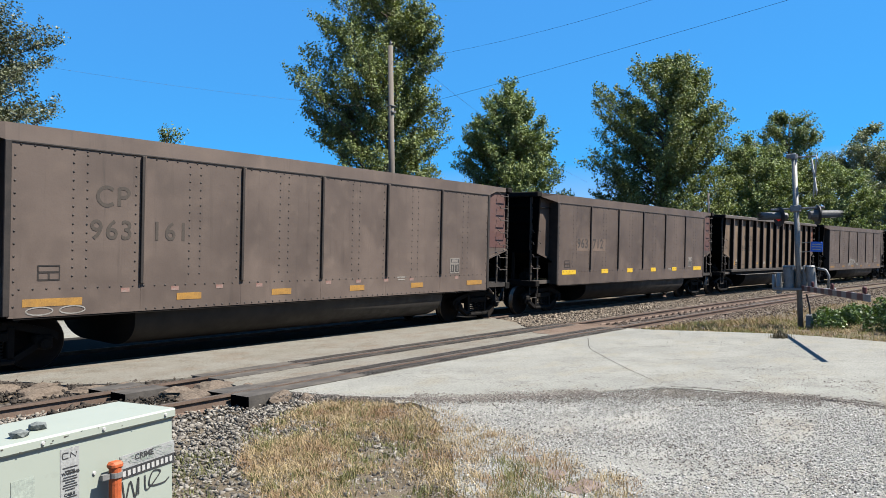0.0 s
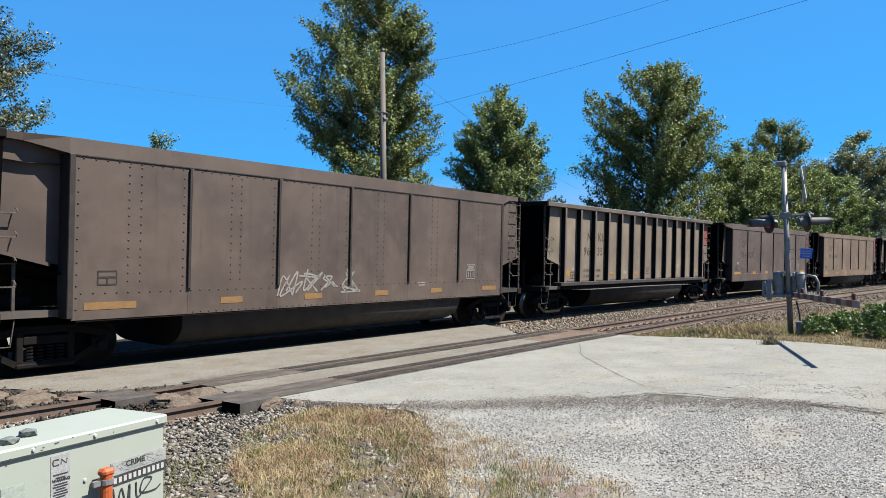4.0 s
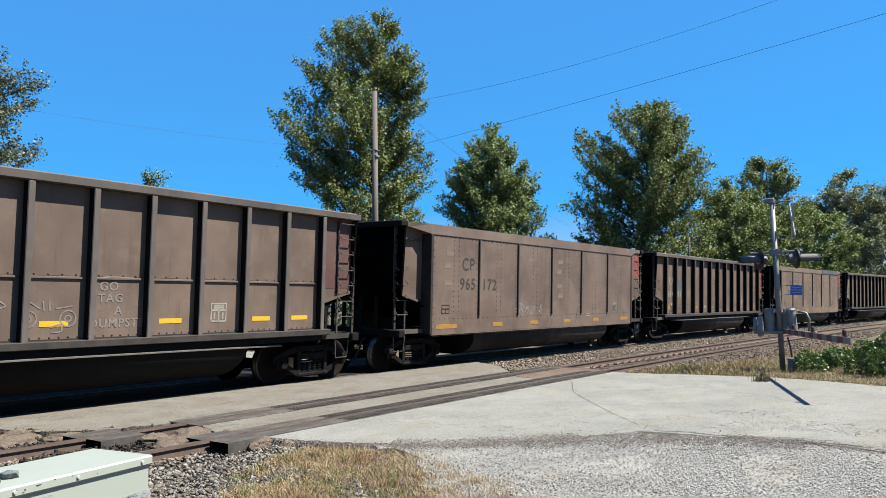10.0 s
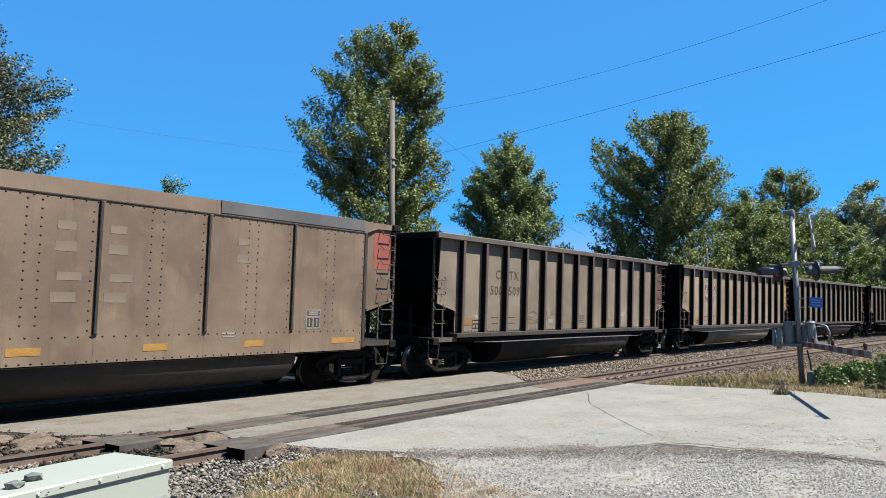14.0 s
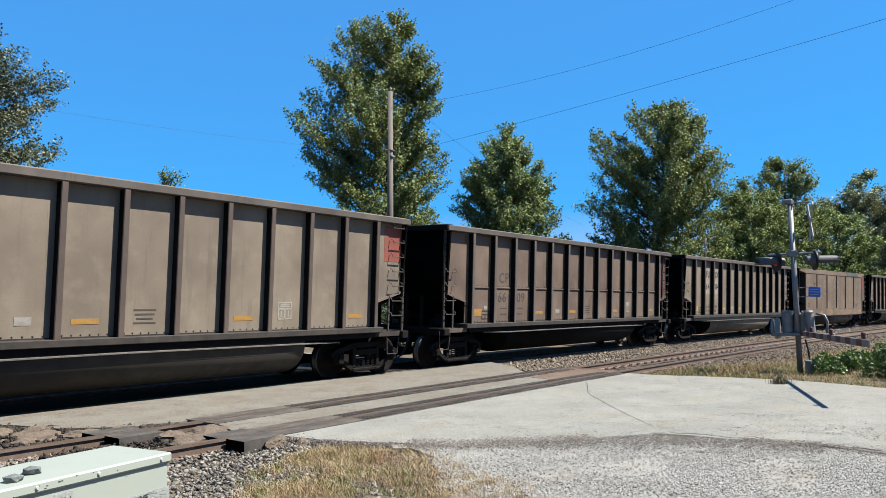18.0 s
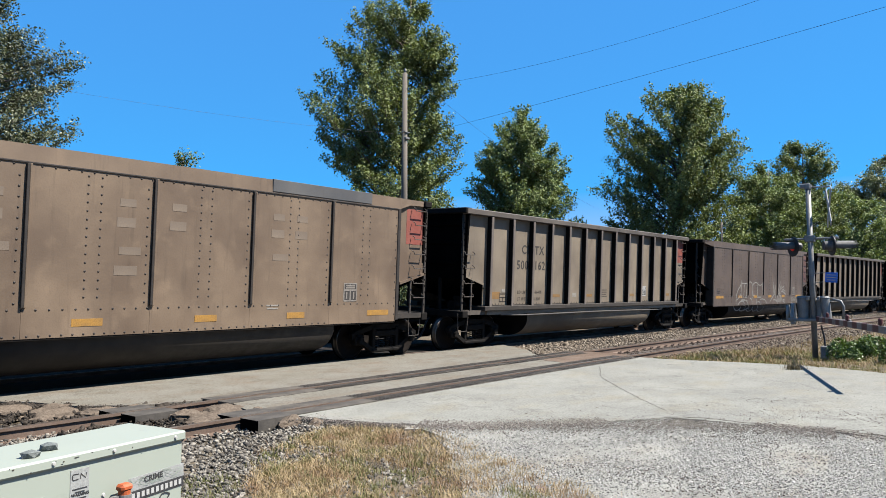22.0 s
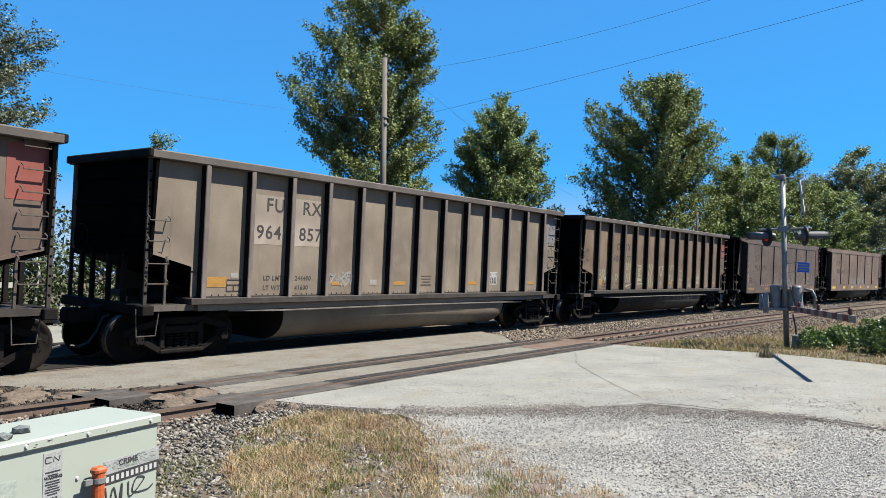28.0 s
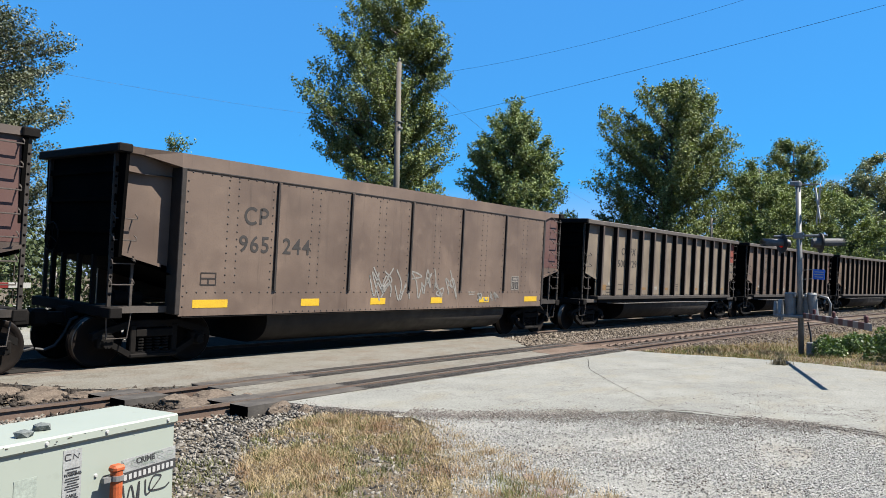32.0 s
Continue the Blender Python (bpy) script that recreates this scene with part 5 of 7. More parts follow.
    tagged(car, label, "coal wagon", "train of coal wagons")
    return car


def tag(car, x0, x1, z0, z1, n, seed, mat, y, width=0.03, shadow=False):
    part("spray_tag", scrawl(x0, x1, z0, z1, n, seed, mat, width, shadow), car, at=(0, y - 0.006, 0))


TRAIN = []
B, R = -HALF, -FACE
TRAIN.append(dressed("B", "963161", "umber", "maroon", None, M_YEL_OLD, M_LETTER_FADE, seed=1, label="brown riveted coal wagon with faded number and chalk loops"))
part("chalk_loop", ribbon([[(-5.75 + 0.2 * math.cos(a), 1.02 + 0.06 * math.sin(a)) for a in np.linspace(0, 6.3, 16)], [(-5.25 + 0.2 * math.cos(a), 1.02 + 0.06 * math.sin(a)) for a in np.linspace(0, 6.3, 16)]], 0.02, M_WHITE_OLD), TRAIN[-1], at=(0, B - 0.006, 0))
TRAIN.append(dressed("B", "963712", "dark", "maroon", None, M_YEL, M_LETTER, seed=2, label="dark brown riveted coal wagon with bright yellow reflectors"))
for px in (-4.58, -3.48):  # pale plates behind the number
    mark(TRAIN[-1], px, 2.26, 0.92, 0.42, PAINT["brown"], B + 0.002, "number_panel")
TRAIN.append(dressed("R", "964515", "warm", "rust", "dark", M_YEL_OLD, M_LETTER_FADE, (("NO", "KL"),), 3, label="warm brown ribbed coal wagon with a sprayed light-bulb tag"))
bulb = [spline([(-0.12, 0.0), (-0.26, 0.3), (-0.22, 0.55), (0.0, 0.68), (0.22, 0.55), (0.26, 0.3), (0.12, 0.0)]), [(-0.14, -0.05), (0.14, 0.0)], [(-0.14, -0.12), (0.14, -0.07)], [(-0.12, -0.2), (0.12, -0.14)], spline([(-0.06, 0.0), (-0.1, 0.3), (0.0, 0.2), (0.1, 0.35), (0.06, 0.0)]), spline([(-0.12, -0.45), (0.0, -0.3), (0.12, -0.42), (-0.1, -0.5)])]
part("spray_tag", ribbon([[(x * 0.75, z * 0.75) for x, z in stroke] for stroke in bulb], 0.028, M_TAG), TRAIN[-1], "white sprayed light bulb", at=(0.47, R - 0.006, 2.32))
TRAIN.append(dressed("B", "", "dark", "dark", None, M_YEL_DUSTY, M_LETTER_FADE, seed=4, label="dark brown riveted coal wagon with a white spray tag"))
tag(TRAIN[-1], -2.0, 0.3, 1.15, 1.75, 4, 31, M_TAG, B, 0.035)
TRAIN.append(dressed("R", "964351", "taupe", "red", "rib", M_YEL_OLD, M_LETTER_FADE, (("NO", "KL"),), 5, "taupe ribbed coal wagon with a red end bay"))
TRAIN.append(dressed("B", "964027", "dark", "maroon", None, M_YEL_OLD, M_LETTER, seed=6, label="dark brown riveted coal wagon with a pale worn number"))
tag(TRAIN[-1], -5.0, -4.2, 1.5, 1.72, 3, 50, M_TAG_DIM, B, 0.016)
mark(TRAIN[-1], -5.45, 1.85, 0.16, 0.11, M_WHITE_OLD, B, "stencil_plate")
TRAIN.append(dressed("B", "965149", "warm", "red", None, M_YEL_OLD, M_LETTER_FADE, seed=7, label="warm brown riveted coal wagon with a red end bay"))
TRAIN.append(dressed("S", "966089", "brown", "maroon", "steel", M_YEL, M_LETTER_FADE, seed=8, label="brown ribbed coal wagon with riveted mid seam and cream tags"))
tag(TRAIN[-1], -3.0, -0.2, 1.4, 2.0, 4, 32, M_CHALK, R, 0.022)
for words, x, z in (("GO", 1.22, 2.02), ("TAG", 1.20, 1.82), ("A", 1.50, 1.61), ("DUMPSTE", 1.06, 1.40)):
    letters(TRAIN[-1], words, x, z, 0.21, M_CHALK, R)
part("chalk_bubble", ribbon([spline([(1.06, 1.62), (1.16, 1.72), (1.15, 2.1), (1.3, 2.24), (1.82, 2.24)])], 0.02, M_CHALK), TRAIN[-1], at=(0, R - 0.006, 0))
for cx in (0.10, 0.72):
    part("chalk_eye", ribbon([[(cx + q * math.cos(a), 1.56 + q * math.sin(a)) for a in np.linspace(0, 6.3, 14)] for q in (0.13, 0.05)], 0.022, M_CHALK), TRAIN[-1], at=(0, R - 0.006, 0))
part("chalk_brow", ribbon([[(0.06, 1.86), (0.28, 1.72)], [(0.32, 1.84), (0.34, 1.68)], [(0.42, 1.84), (0.43, 1.68)], [(0.52, 1.72), (0.78, 1.76)], spline([(0.45, 1.42), (0.6, 1.46), (0.62, 1.36), (0.46, 1.34)])], 0.022, M_CHALK), TRAIN[-1], at=(0, R - 0.006, 0))
TRAIN.append(dressed("B", "965172", "brown", "red", None, M_YEL_OLD, M_LETTER, seed=9, label="brown riveted coal wagon with a dark number and thin white tag"))
tag(TRAIN[-1], -2.2, -0.6, 1.4, 1.75, 4, 33, M_TAG, B, 0.025)
TRAIN.append(dressed("R", "964891", "brown", "rust", "dark", M_YEL_OLD, M_LETTER_LIGHT, seed=10, label="brown ribbed coal wagon with pale number and yellow upright strips"))
for i, x in enumerate((-5.98, -1.9, 0.1, 2.15)):
    mark(TRAIN[-1], x, 2.0 - 0.35 * (i > 0), 0.13, 1.05 if i == 0 else 0.5, M_YEL_OLD, R, "reflector")
mark(TRAIN[-1], -4.75, 2.45, 1.1, 0.6, PAINT["grey"], R + 0.002, "paint_patch")
tag(TRAIN[-1], -1.6, 3.4, 1.35, 1.95, 7, 34, M_TAG_DIM, R, 0.028)
TRAIN.append(dressed("B", "96576", "warm", "red", (2.3, 6.2), M_YEL_OLD, M_LETTER_FADE, seed=11, label="dusty tan-brown riveted coal wagon with a grey rim patch"))
TRAIN.append(dressed("R", "500509", "taupe", "maroon", "dark", M_YEL_DUSTY, M_LETTER_FADE, (("CI", "TX"),), 12, "taupe ribbed coal wagon with faint chalk tags"))
tag(TRAIN[-1], -3.0, -0.9, 1.45, 1.9, 4, 35, M_TAG_DIM, R, 0.025)
TRAIN.append(dressed("R", "", "tan", "ochre", "rib", M_YEL_OLD, M_LETTER, seed=13, label="tan ribbed coal wagon with ochre end bay and white plates"))
for x in (-4.45, -3.72):
    for z in (2.95, 2.42):
        mark(TRAIN[-1], x, z, 0.42, 0.36, M_WHITE_OLD, R, "number_plate")
        letters(TRAIN[-1], {(-4.45, 2.95): "FU", (-3.72, 2.95): "RX", (-4.45, 2.42): "96", (-3.72, 2.42): "01"}[(x, z)], x - 0.2, z - 0.13, 0.36, M_LETTER, R - 0.004)
TRAIN.append(dressed("R", "966226", "taupe", "red", "dark", M_YEL_OLD, M_LETTER_LIGHT, (("FU", "RX"),), 14, "brown ribbed coal wagon with pale lettering and a chalk bulb"))
part("spray_tag", ribbon(bulb[:3], 0.02, M_TAG), TRAIN[-1], at=(-6.75, R - 0.006, 2.75))
TRAIN.append(dressed("S", "966009", "brown", "maroon", "steel", M_YEL_OLD, M_LETTER_FADE, seed=15, label="brown ribbed coal wagon with a riveted mid seam"))
TRAIN.append(dressed("R", "964784", "taupe", "lilac", "dark", M_YEL_MID, M_LETTER, (("FU", "RX"),), 16, "taupe ribbed coal wagon with a dark number on a cream patch"))
for x, w, z, h in ((-4.58, 0.80, 2.82, 1.30), (-3.52, 0.74, 2.80, 1.22)):
    part("number_patch", sheet(worn_patch(w, h, 31 + int(10 * w)), -0.0012, 0.0012, M_PATCH), TRAIN[-1], "worn cream paint patch", at=(x, R + 0.0005, z))
mark(TRAIN[-1], -5.43, 1.66, 0.19, 0.11, M_TAPE, R, "placard")
TRAIN.append(dressed("B", "965304", "warm", "red", (2.5, 5.3), M_YEL_OLD, M_LETTER_FADE, seed=17, label="dusty tan-brown riveted coal wagon with grey rim patch"))
TRAIN.append(dressed("R", "500162", "taupe", "red", "rib", M_YEL_DUSTY, M_LETTER, (("CI", "TX"),), 18, "taupe ribbed coal wagon with dark lettering and red end bay"))
TRAIN.append(dressed("B", "", "dark", "maroon", None, M_YEL_OLD, M_LETTER_FADE, seed=19, label="dark brown riveted coal wagon with big white outline graffiti"))
def loop(cx, cz, rx, rz):
    return [(cx + rx * math.cos(a), cz + rz * math.sin(a)) for a in np.linspace(0, 6.3, 18)]


def on_tub(strokes, width, mat):
    """Strokes sprayed over the side and, below its foot, round the tub under it."""
    out = []
    for me in ribbon(strokes, width, mat):
        for v in me.vertices:
            if v.co.z < 0.912:
                a = math.asin(min(1.0, max(0.0, (0.783 - v.co.z) / 0.523)))
                v.co.y = -1.408 + 0.868 * (1 - math.cos(a)) - (B - 0.006)
        out.append(me)
    return out


HOLLOW = [
    [(-2.87, 2.14), (-3.0, 1.91), (-3.29, 1.7), (-3.48, 1.49), (-3.56, 1.26), (-3.53, 0.95), (-3.36, 0.75), (-3.07, 0.68), (-2.77, 0.73), (-2.57, 0.88), (-2.55, 1.04), (-2.73, 1.13), (-3.08, 1.09), (-3.34, 0.94)],
    [(-2.95, 1.93), (-2.94, 1.69), (-2.98, 1.41)], [(-2.88, 1.98), (-2.6, 1.98), (-2.19, 1.98)], [(-2.57, 2.0), (-2.58, 1.65), (-2.61, 1.3)], [(-2.21, 1.98), (-2.25, 1.66), (-2.27, 1.33), (-2.42, 1.33)],
    [(-3.49, 1.18), (-3.28, 1.27), (-2.99, 1.43), (-2.92, 1.41), (-2.93, 1.27)], [(-2.13, 1.17), (-2.96, 1.17), (-2.58, 1.19), (-2.21, 1.12), (-2.02, 0.95), (-2.07, 0.74), (-2.31, 0.65), (-2.62, 0.66), (-2.8, 0.73)],
    [(-2.04, 2.01), (-1.8, 2.06), (-1.57, 1.99), (-1.46, 1.84), (-1.47, 1.54), (-1.5, 1.28)], [(-1.45, 1.84), (-1.34, 1.97), (-1.04, 2.04), (-0.77, 1.96)], [(-0.76, 2.05), (-0.79, 1.67), (-0.81, 1.36)],
    [(-0.7, 1.94), (-0.42, 1.9), (-0.1, 1.98)], [(-0.07, 2.05), (-0.12, 1.68), (-0.16, 1.28)], [(-0.81, 1.31), (-0.31, 1.31)], [(-1.81, 1.27), (-1.61, 1.22), (-1.5, 1.06), (-1.54, 0.7)], [(-1.44, 1.26), (-1.38, 1.39), (-1.21, 1.41)],
]
HOLLOW_FEET = [[(-2.04, 0.68), (-1.71, 0.77), (-1.49, 0.91)], [(-1.88, 0.69), (-1.59, 0.61), (-1.25, 0.65), (-0.99, 0.84), (-0.9, 1.05), (-0.93, 1.21)], [(-0.93, 1.05), (-0.53, 1.07), (-0.35, 0.91), (-0.46, 0.68), (-0.83, 0.6), (-1.13, 0.73)], [(-0.39, 1.19), (-0.02, 1.21), (0.35, 1.12), (0.55, 0.93), (0.43, 0.7), (0.06, 0.55), (-0.39, 0.66)]]
SPIKY = [
    [(1.45, 2.08), (1.51, 1.81), (1.49, 1.48)], [(1.47, 2.05), (1.63, 1.66), (1.81, 1.33), (2.09, 1.03)], [(1.8, 1.94), (1.78, 1.61), (1.79, 1.41)], [(1.67, 1.45), (1.39, 1.31), (0.98, 1.03)], [(1.53, 1.14), (1.79, 1.16), (2.06, 1.03)],
    [(2.1, 1.56), (2.12, 1.24), (2.15, 0.94)], [(2.19, 1.51), (2.28, 1.67), (2.55, 2.14)], [(2.15, 1.46), (2.38, 1.49), (2.56, 1.8), (2.78, 1.89)], [(2.39, 1.02), (2.3, 1.1), (2.44, 1.46), (2.56, 1.7), (3.15, 1.87)], [(2.52, 0.99), (2.45, 1.12), (2.39, 1.25)],
    [(2.57, 1.46), (2.95, 1.68), (3.37, 1.6)], [(2.57, 1.45), (2.85, 1.59), (3.47, 1.43)], [(2.6, 1.41), (2.63, 1.14), (2.7, 0.94)], [(2.7, 1.33), (2.75, 1.2), (2.8, 1.09)], [(3.27, 1.13), (2.96, 1.14), (3.3, 0.97)], [(2.98, 1.13), (3.03, 1.06), (3.07, 1.0)],
]
for strokes, width in ((HOLLOW, 0.05), (HOLLOW_FEET, 0.045), (SPIKY, 0.055)):
    part("spray_stroke", on_tub([spline(stroke) for stroke in strokes], width, M_TAG), TRAIN[-1], at=(0, B - 0.006, 0))
tag(TRAIN[-1], 4.34, 5.39, 0.97, 1.3, 6, 38, M_TAG, B, 0.022)
TRAIN.append(dressed("R", "500129", "taupe", "red", "rib", M_YEL_DUSTY, M_LETTER, (("CI", "TX"),), 20, "taupe ribbed coal wagon with a red end bay and black lettering"))
TRAIN.append(dressed("R", "500731", "brown", "red", "dark", M_YEL_DUSTY, M_LETTER_FADE, (("CO", "FX"),), 21, "brown ribbed coal wagon with red end bay"))
TRAIN.append(dressed("R", "964857", "taupe", "lilac", "rib", M_YEL_OLD, M_LETTER, (("FU", "RX"),), 22, "taupe ribbed coal wagon with whitewashed number panel and small tag"))
for x0, x1 in ((-5.06, -4.28), (-4.06, -3.24)):
    mark(TRAIN[-1], (x0 + x1) / 2, 2.78, x1 - x0, 1.0, PAINT["cream"], R + 0.002, "paint_patch")
tag(TRAIN[-1], -2.95, -2.2, 1.4, 1.75, 3, 39, M_TAG, R, 0.04)
TRAIN.append(dressed("R", "400377", "warm", "red", "dark", M_YEL_OLD, M_LETTER_FADE, (("CI", "TX"),), 23, label="warm brown ribbed coal wagon with cream painted letters along it"))
BRUSH = {  # single-stroke capitals
    "B": [[(0, 0), (0.06, 1)], [(0.06, 1), (0.7, 0.95), (0.85, 0.75), (0.6, 0.56), (0.1, 0.52), (0.75, 0.5), (1.0, 0.25), (0.7, 0.02), (0, 0)]],
    "R": [[(0, 0), (0.1, 1)], [(0.1, 1), (0.75, 0.98), (0.9, 0.76), (0.65, 0.55), (0.12, 0.5), (0.5, 0.4), (1.05, -0.08)]],
    "A": [[(0, 0), (0.45, 1), (1, 0.05)], [(0.12, 0.36), (0.86, 0.4)]],
    "P": [[(0.1, 0), (0.16, 0.96)], [(0.1, 0.96), (0.75, 0.98), (1.0, 0.76), (0.7, 0.54), (0.14, 0.5)]],
}
for ch, x, z, w, h in (("B", -5.99, 1.60, 0.27, 0.36), ("R", -5.69, 1.56, 0.24, 0.40), ("A", -5.36, 1.50, 0.24, 0.42), ("A", -5.07, 1.52, 0.30, 0.40), ("P", -4.66, 1.40, 0.24, 0.40)):
    part("spray_letter", ribbon([[(a * w, b * h) for a, b in stroke] for stroke in BRUSH[ch]], 0.045, M_TAG_CREAM), TRAIN[-1], "cream sprayed letter", at=(x, R - 0.006, z))
BLOCK = {  # hollow letters, drawn as one closed outline
    "H": [(0, 0), (0.06, 1), (0.34, 1), (0.34, 0.66), (0.6, 0.66), (0.62, 1), (0.98, 0.95), (0.95, 0.02), (0.64, 0), (0.64, 0.42), (0.36, 0.42), (0.3, 0), (0, 0)],
    "E": [(0.08, 0.05), (0.02, 0.6), (0.2, 0.98), (0.98, 0.92), (0.95, 0.72), (0.42, 0.72), (0.4, 0.58), (0.8, 0.56), (0.78, 0.4), (0.4, 0.38), (0.4, 0.25), (0.98, 0.25), (1.0, 0.0), (0.08, 0.05)],
    "Y": [(0.32, 0), (0.34, 0.42), (0, 0.96), (0.3, 0.98), (0.5, 0.66), (0.72, 1.0), (1.0, 0.96), (0.66, 0.42), (0.62, 0.0), (0.32, 0)],
    "!": [(0.3, 0.42), (0.0, 0.92), (0.9, 1.0), (0.6, 0.42), (0.3, 0.42)],
    "M": [(0, 0), (0.1, 0.9), (0.32, 0.98), (0.5, 0.7), (0.7, 1.0), (1.0, 0.98), (1.0, 0.02), (0.7, 0.02), (0.62, 0.34), (0.38, 0.34), (0.3, 0.0), (0, 0)],
}
for ch, x, z, w, h in (("H", -3.86, 1.53, 0.48, 0.70), ("E", -2.86, 1.62, 0.50, 0.57), ("Y", -1.80, 1.38, 0.52, 0.86), ("!", -0.62, 1.52, 0.38, 0.66), ("M", 0.26, 1.57, 0.58, 0.66)):
    part("spray_letter", ribbon([[(a * w, b * h) for a, b in BLOCK[ch]]], 0.06, M_TAG_CREAM), TRAIN[-1], "cream sprayed outline letter", at=(x, R - 0.006, z))
part("spray_tag", ribbon([loop(-0.45, 1.45, 0.08, 0.06)], 0.04, M_TAG_CREAM), TRAIN[-1], at=(0, R - 0.006, 0))
part("spray_tag", ribbon([spline([(-3.95, 1.30), (-3.3, 1.42), (-2.7, 1.50), (-2.9, 1.40)]), spline([(-2.9, 1.38), (-2.5, 1.44), (-2.0, 1.42)]), spline([(-2.86, 1.56), (-2.5, 1.58), (-2.3, 1.54)]), spline([(-1.3, 1.35), (-1.12, 1.6), (-1.02, 1.78), (-1.15, 1.82), (-1.18, 1.6), (-1.0, 1.45), (-1.1, 1.36)]), spline([(0.9, 1.6), (1.02, 1.72), (0.94, 1.76), (0.9, 1.62), (1.04, 1.56)])], 0.05, M_TAG_CREAM), TRAIN[-1], at=(0, R - 0.006, 0))
for i in range(4):  # rows of handwriting, as bars that cannot be read
    part("writing_bar", ribbon([[(1.26 + 0.05 * k, 2.0 - i * 0.2 + 0.05 * math.sin(k * 2.1 + i) + 0.02 * math.sin(k * 4.7)) for k in range(13 - i % 2 * 2)]], 0.03, M_TAG_CREAM), TRAIN[-1], at=(0, R - 0.006, 0))
for i in range(2):
    part("writing_bar", ribbon([[(3.28 + 0.05 * k, 1.70 - i * 0.24 + 0.05 * math.sin(k * 2.3 + i)) for k in range(13)]], 0.03, M_TAG_CREAM), TRAIN[-1], at=(0, R - 0.006, 0))
letters(TRAIN[-1], "was", 2.24, 1.58, 0.30, M_TAG_CREAM, R)
letters(TRAIN[-1], "here", 2.24, 1.30, 0.30, M_TAG_CREAM, R)
part("spray_tag", ribbon([spline([(4.42, 1.62), (4.55, 1.50), (4.72, 1.62)]), [(4.48, 1.76), (4.50, 1.71)], [(4.64, 1.76), (4.65, 1.71)]], 0.025, M_TAG_CREAM), TRAIN[-1], at=(0, R - 0.006, 0))
part("spray_tag", ribbon([loop(5.55, 2.10, 0.13, 0.12), [(5.55, 1.98), (5.40, 1.66), (5.72, 1.66), (5.55, 1.98)], [(5.32, 1.84), (5.80, 1.80)], [(5.48, 1.66), (5.46, 1.44)], [(5.62, 1.66), (5.64, 1.44)]], 0.04, M_TAG_CREAM), TRAIN[-1], "sprayed stick figure", at=(0, R - 0.006, 0))
part("lettering", text_mesh("FULL SEND", 0.34, M_TAG, 0.0, offset=0.001, space=1.3), TRAIN[-1], at=(0.95, -1.385, 0.74), rot=(radians(4), 0, 0))
TRAIN.append(dressed("B", "963979", "dark", "maroon", None, M_YEL_DUSTY, M_LETTER_FADE, seed=24, label="dark brown riveted coal wagon with pale outline graffiti"))
BUBBLES = [
    [(-1.33, 1.71), (-1.41, 1.57), (-1.58, 1.54), (-1.56, 1.65), (-1.69, 1.76), (-1.65, 1.9), (-1.53, 1.98), (-1.39, 1.95), (-1.33, 1.81)], [(-1.28, 1.72), (-1.36, 1.81), (-1.34, 2.0), (-1.14, 2.1), (-0.97, 2.05)], [(-1.13, 1.87), (-1.1, 1.73), (-1.1, 1.59)],
    [(-0.87, 1.78), (-0.93, 1.97), (-0.88, 2.09), (-0.7, 2.17), (-0.52, 2.03), (-0.51, 1.79), (-0.59, 1.61), (-0.8, 1.56), (-0.95, 1.63), (-0.87, 1.74)], [(-0.74, 1.98), (-0.73, 1.86), (-0.72, 1.74)], [(-0.52, 2.04), (-0.33, 2.16), (-0.14, 2.05), (-0.09, 1.85), (-0.16, 1.69), (-0.47, 1.64)],
    [(-1.18, 1.43), (-1.4, 1.39), (-1.56, 1.41), (-1.49, 1.52), (-1.24, 1.58)], [(-1.72, 0.93), (-1.61, 1.16), (-1.4, 1.34), (-1.12, 1.53), (-0.83, 1.49), (-0.61, 1.3), (-0.48, 1.04)], [(-0.48, 1.04), (-1.05, 0.96), (-1.49, 0.79), (-1.65, 0.66)],
    [(-0.48, 1.64), (-0.22, 1.62), (-0.07, 1.39), (-0.11, 1.09), (-0.45, 0.88)], [(-0.48, 1.37), (-0.5, 1.57), (-0.1, 1.7)], [(-1.02, 0.96), (-0.98, 0.85), (-0.95, 0.75)], [(-0.68, 0.71), (-0.44, 0.8), (-0.41, 0.68)],
    [(0.05, 2.15), (0.18, 2.08), (0.24, 1.75)], [(0.23, 2.03), (0.45, 2.18), (0.66, 2.1), (0.68, 1.92), (0.56, 1.74)], [(0.56, 1.74), (0.91, 1.64), (1.17, 1.45), (1.15, 1.08), (0.94, 0.82), (0.73, 0.68)], [(0.06, 1.7), (0.2, 1.5), (0.28, 1.19), (0.22, 0.91), (0.06, 0.71)],
    [(0.31, 1.6), (0.34, 1.24), (0.49, 0.73)], [(0.41, 1.24), (0.45, 0.75), (0.19, 0.79), (0.1, 0.71)],
]
CURLS = [[(0.49, 1.34), (0.6, 1.6), (0.92, 1.61), (1.1, 1.45), (1.03, 1.27), (0.75, 1.24), (0.61, 1.4)], [(0.75, 1.27), (0.92, 1.5), (0.74, 1.53), (0.68, 1.42)], [(1.07, 1.32), (1.18, 1.18), (1.07, 1.08), (0.93, 1.29)]]
SNAKE = [[(-2.05, 1.66), (-1.85, 1.7), (-1.68, 1.55), (-1.65, 1.4), (-1.84, 1.43)], [(-1.81, 1.41), (-1.83, 1.16), (-2.03, 1.11), (-2.19, 1.21), (-2.23, 1.48)], [(-2.06, 1.02), (-2.23, 0.86), (-2.26, 0.68), (-2.12, 0.59), (-1.97, 0.76), (-2.0, 0.96), (-2.08, 1.03)]]
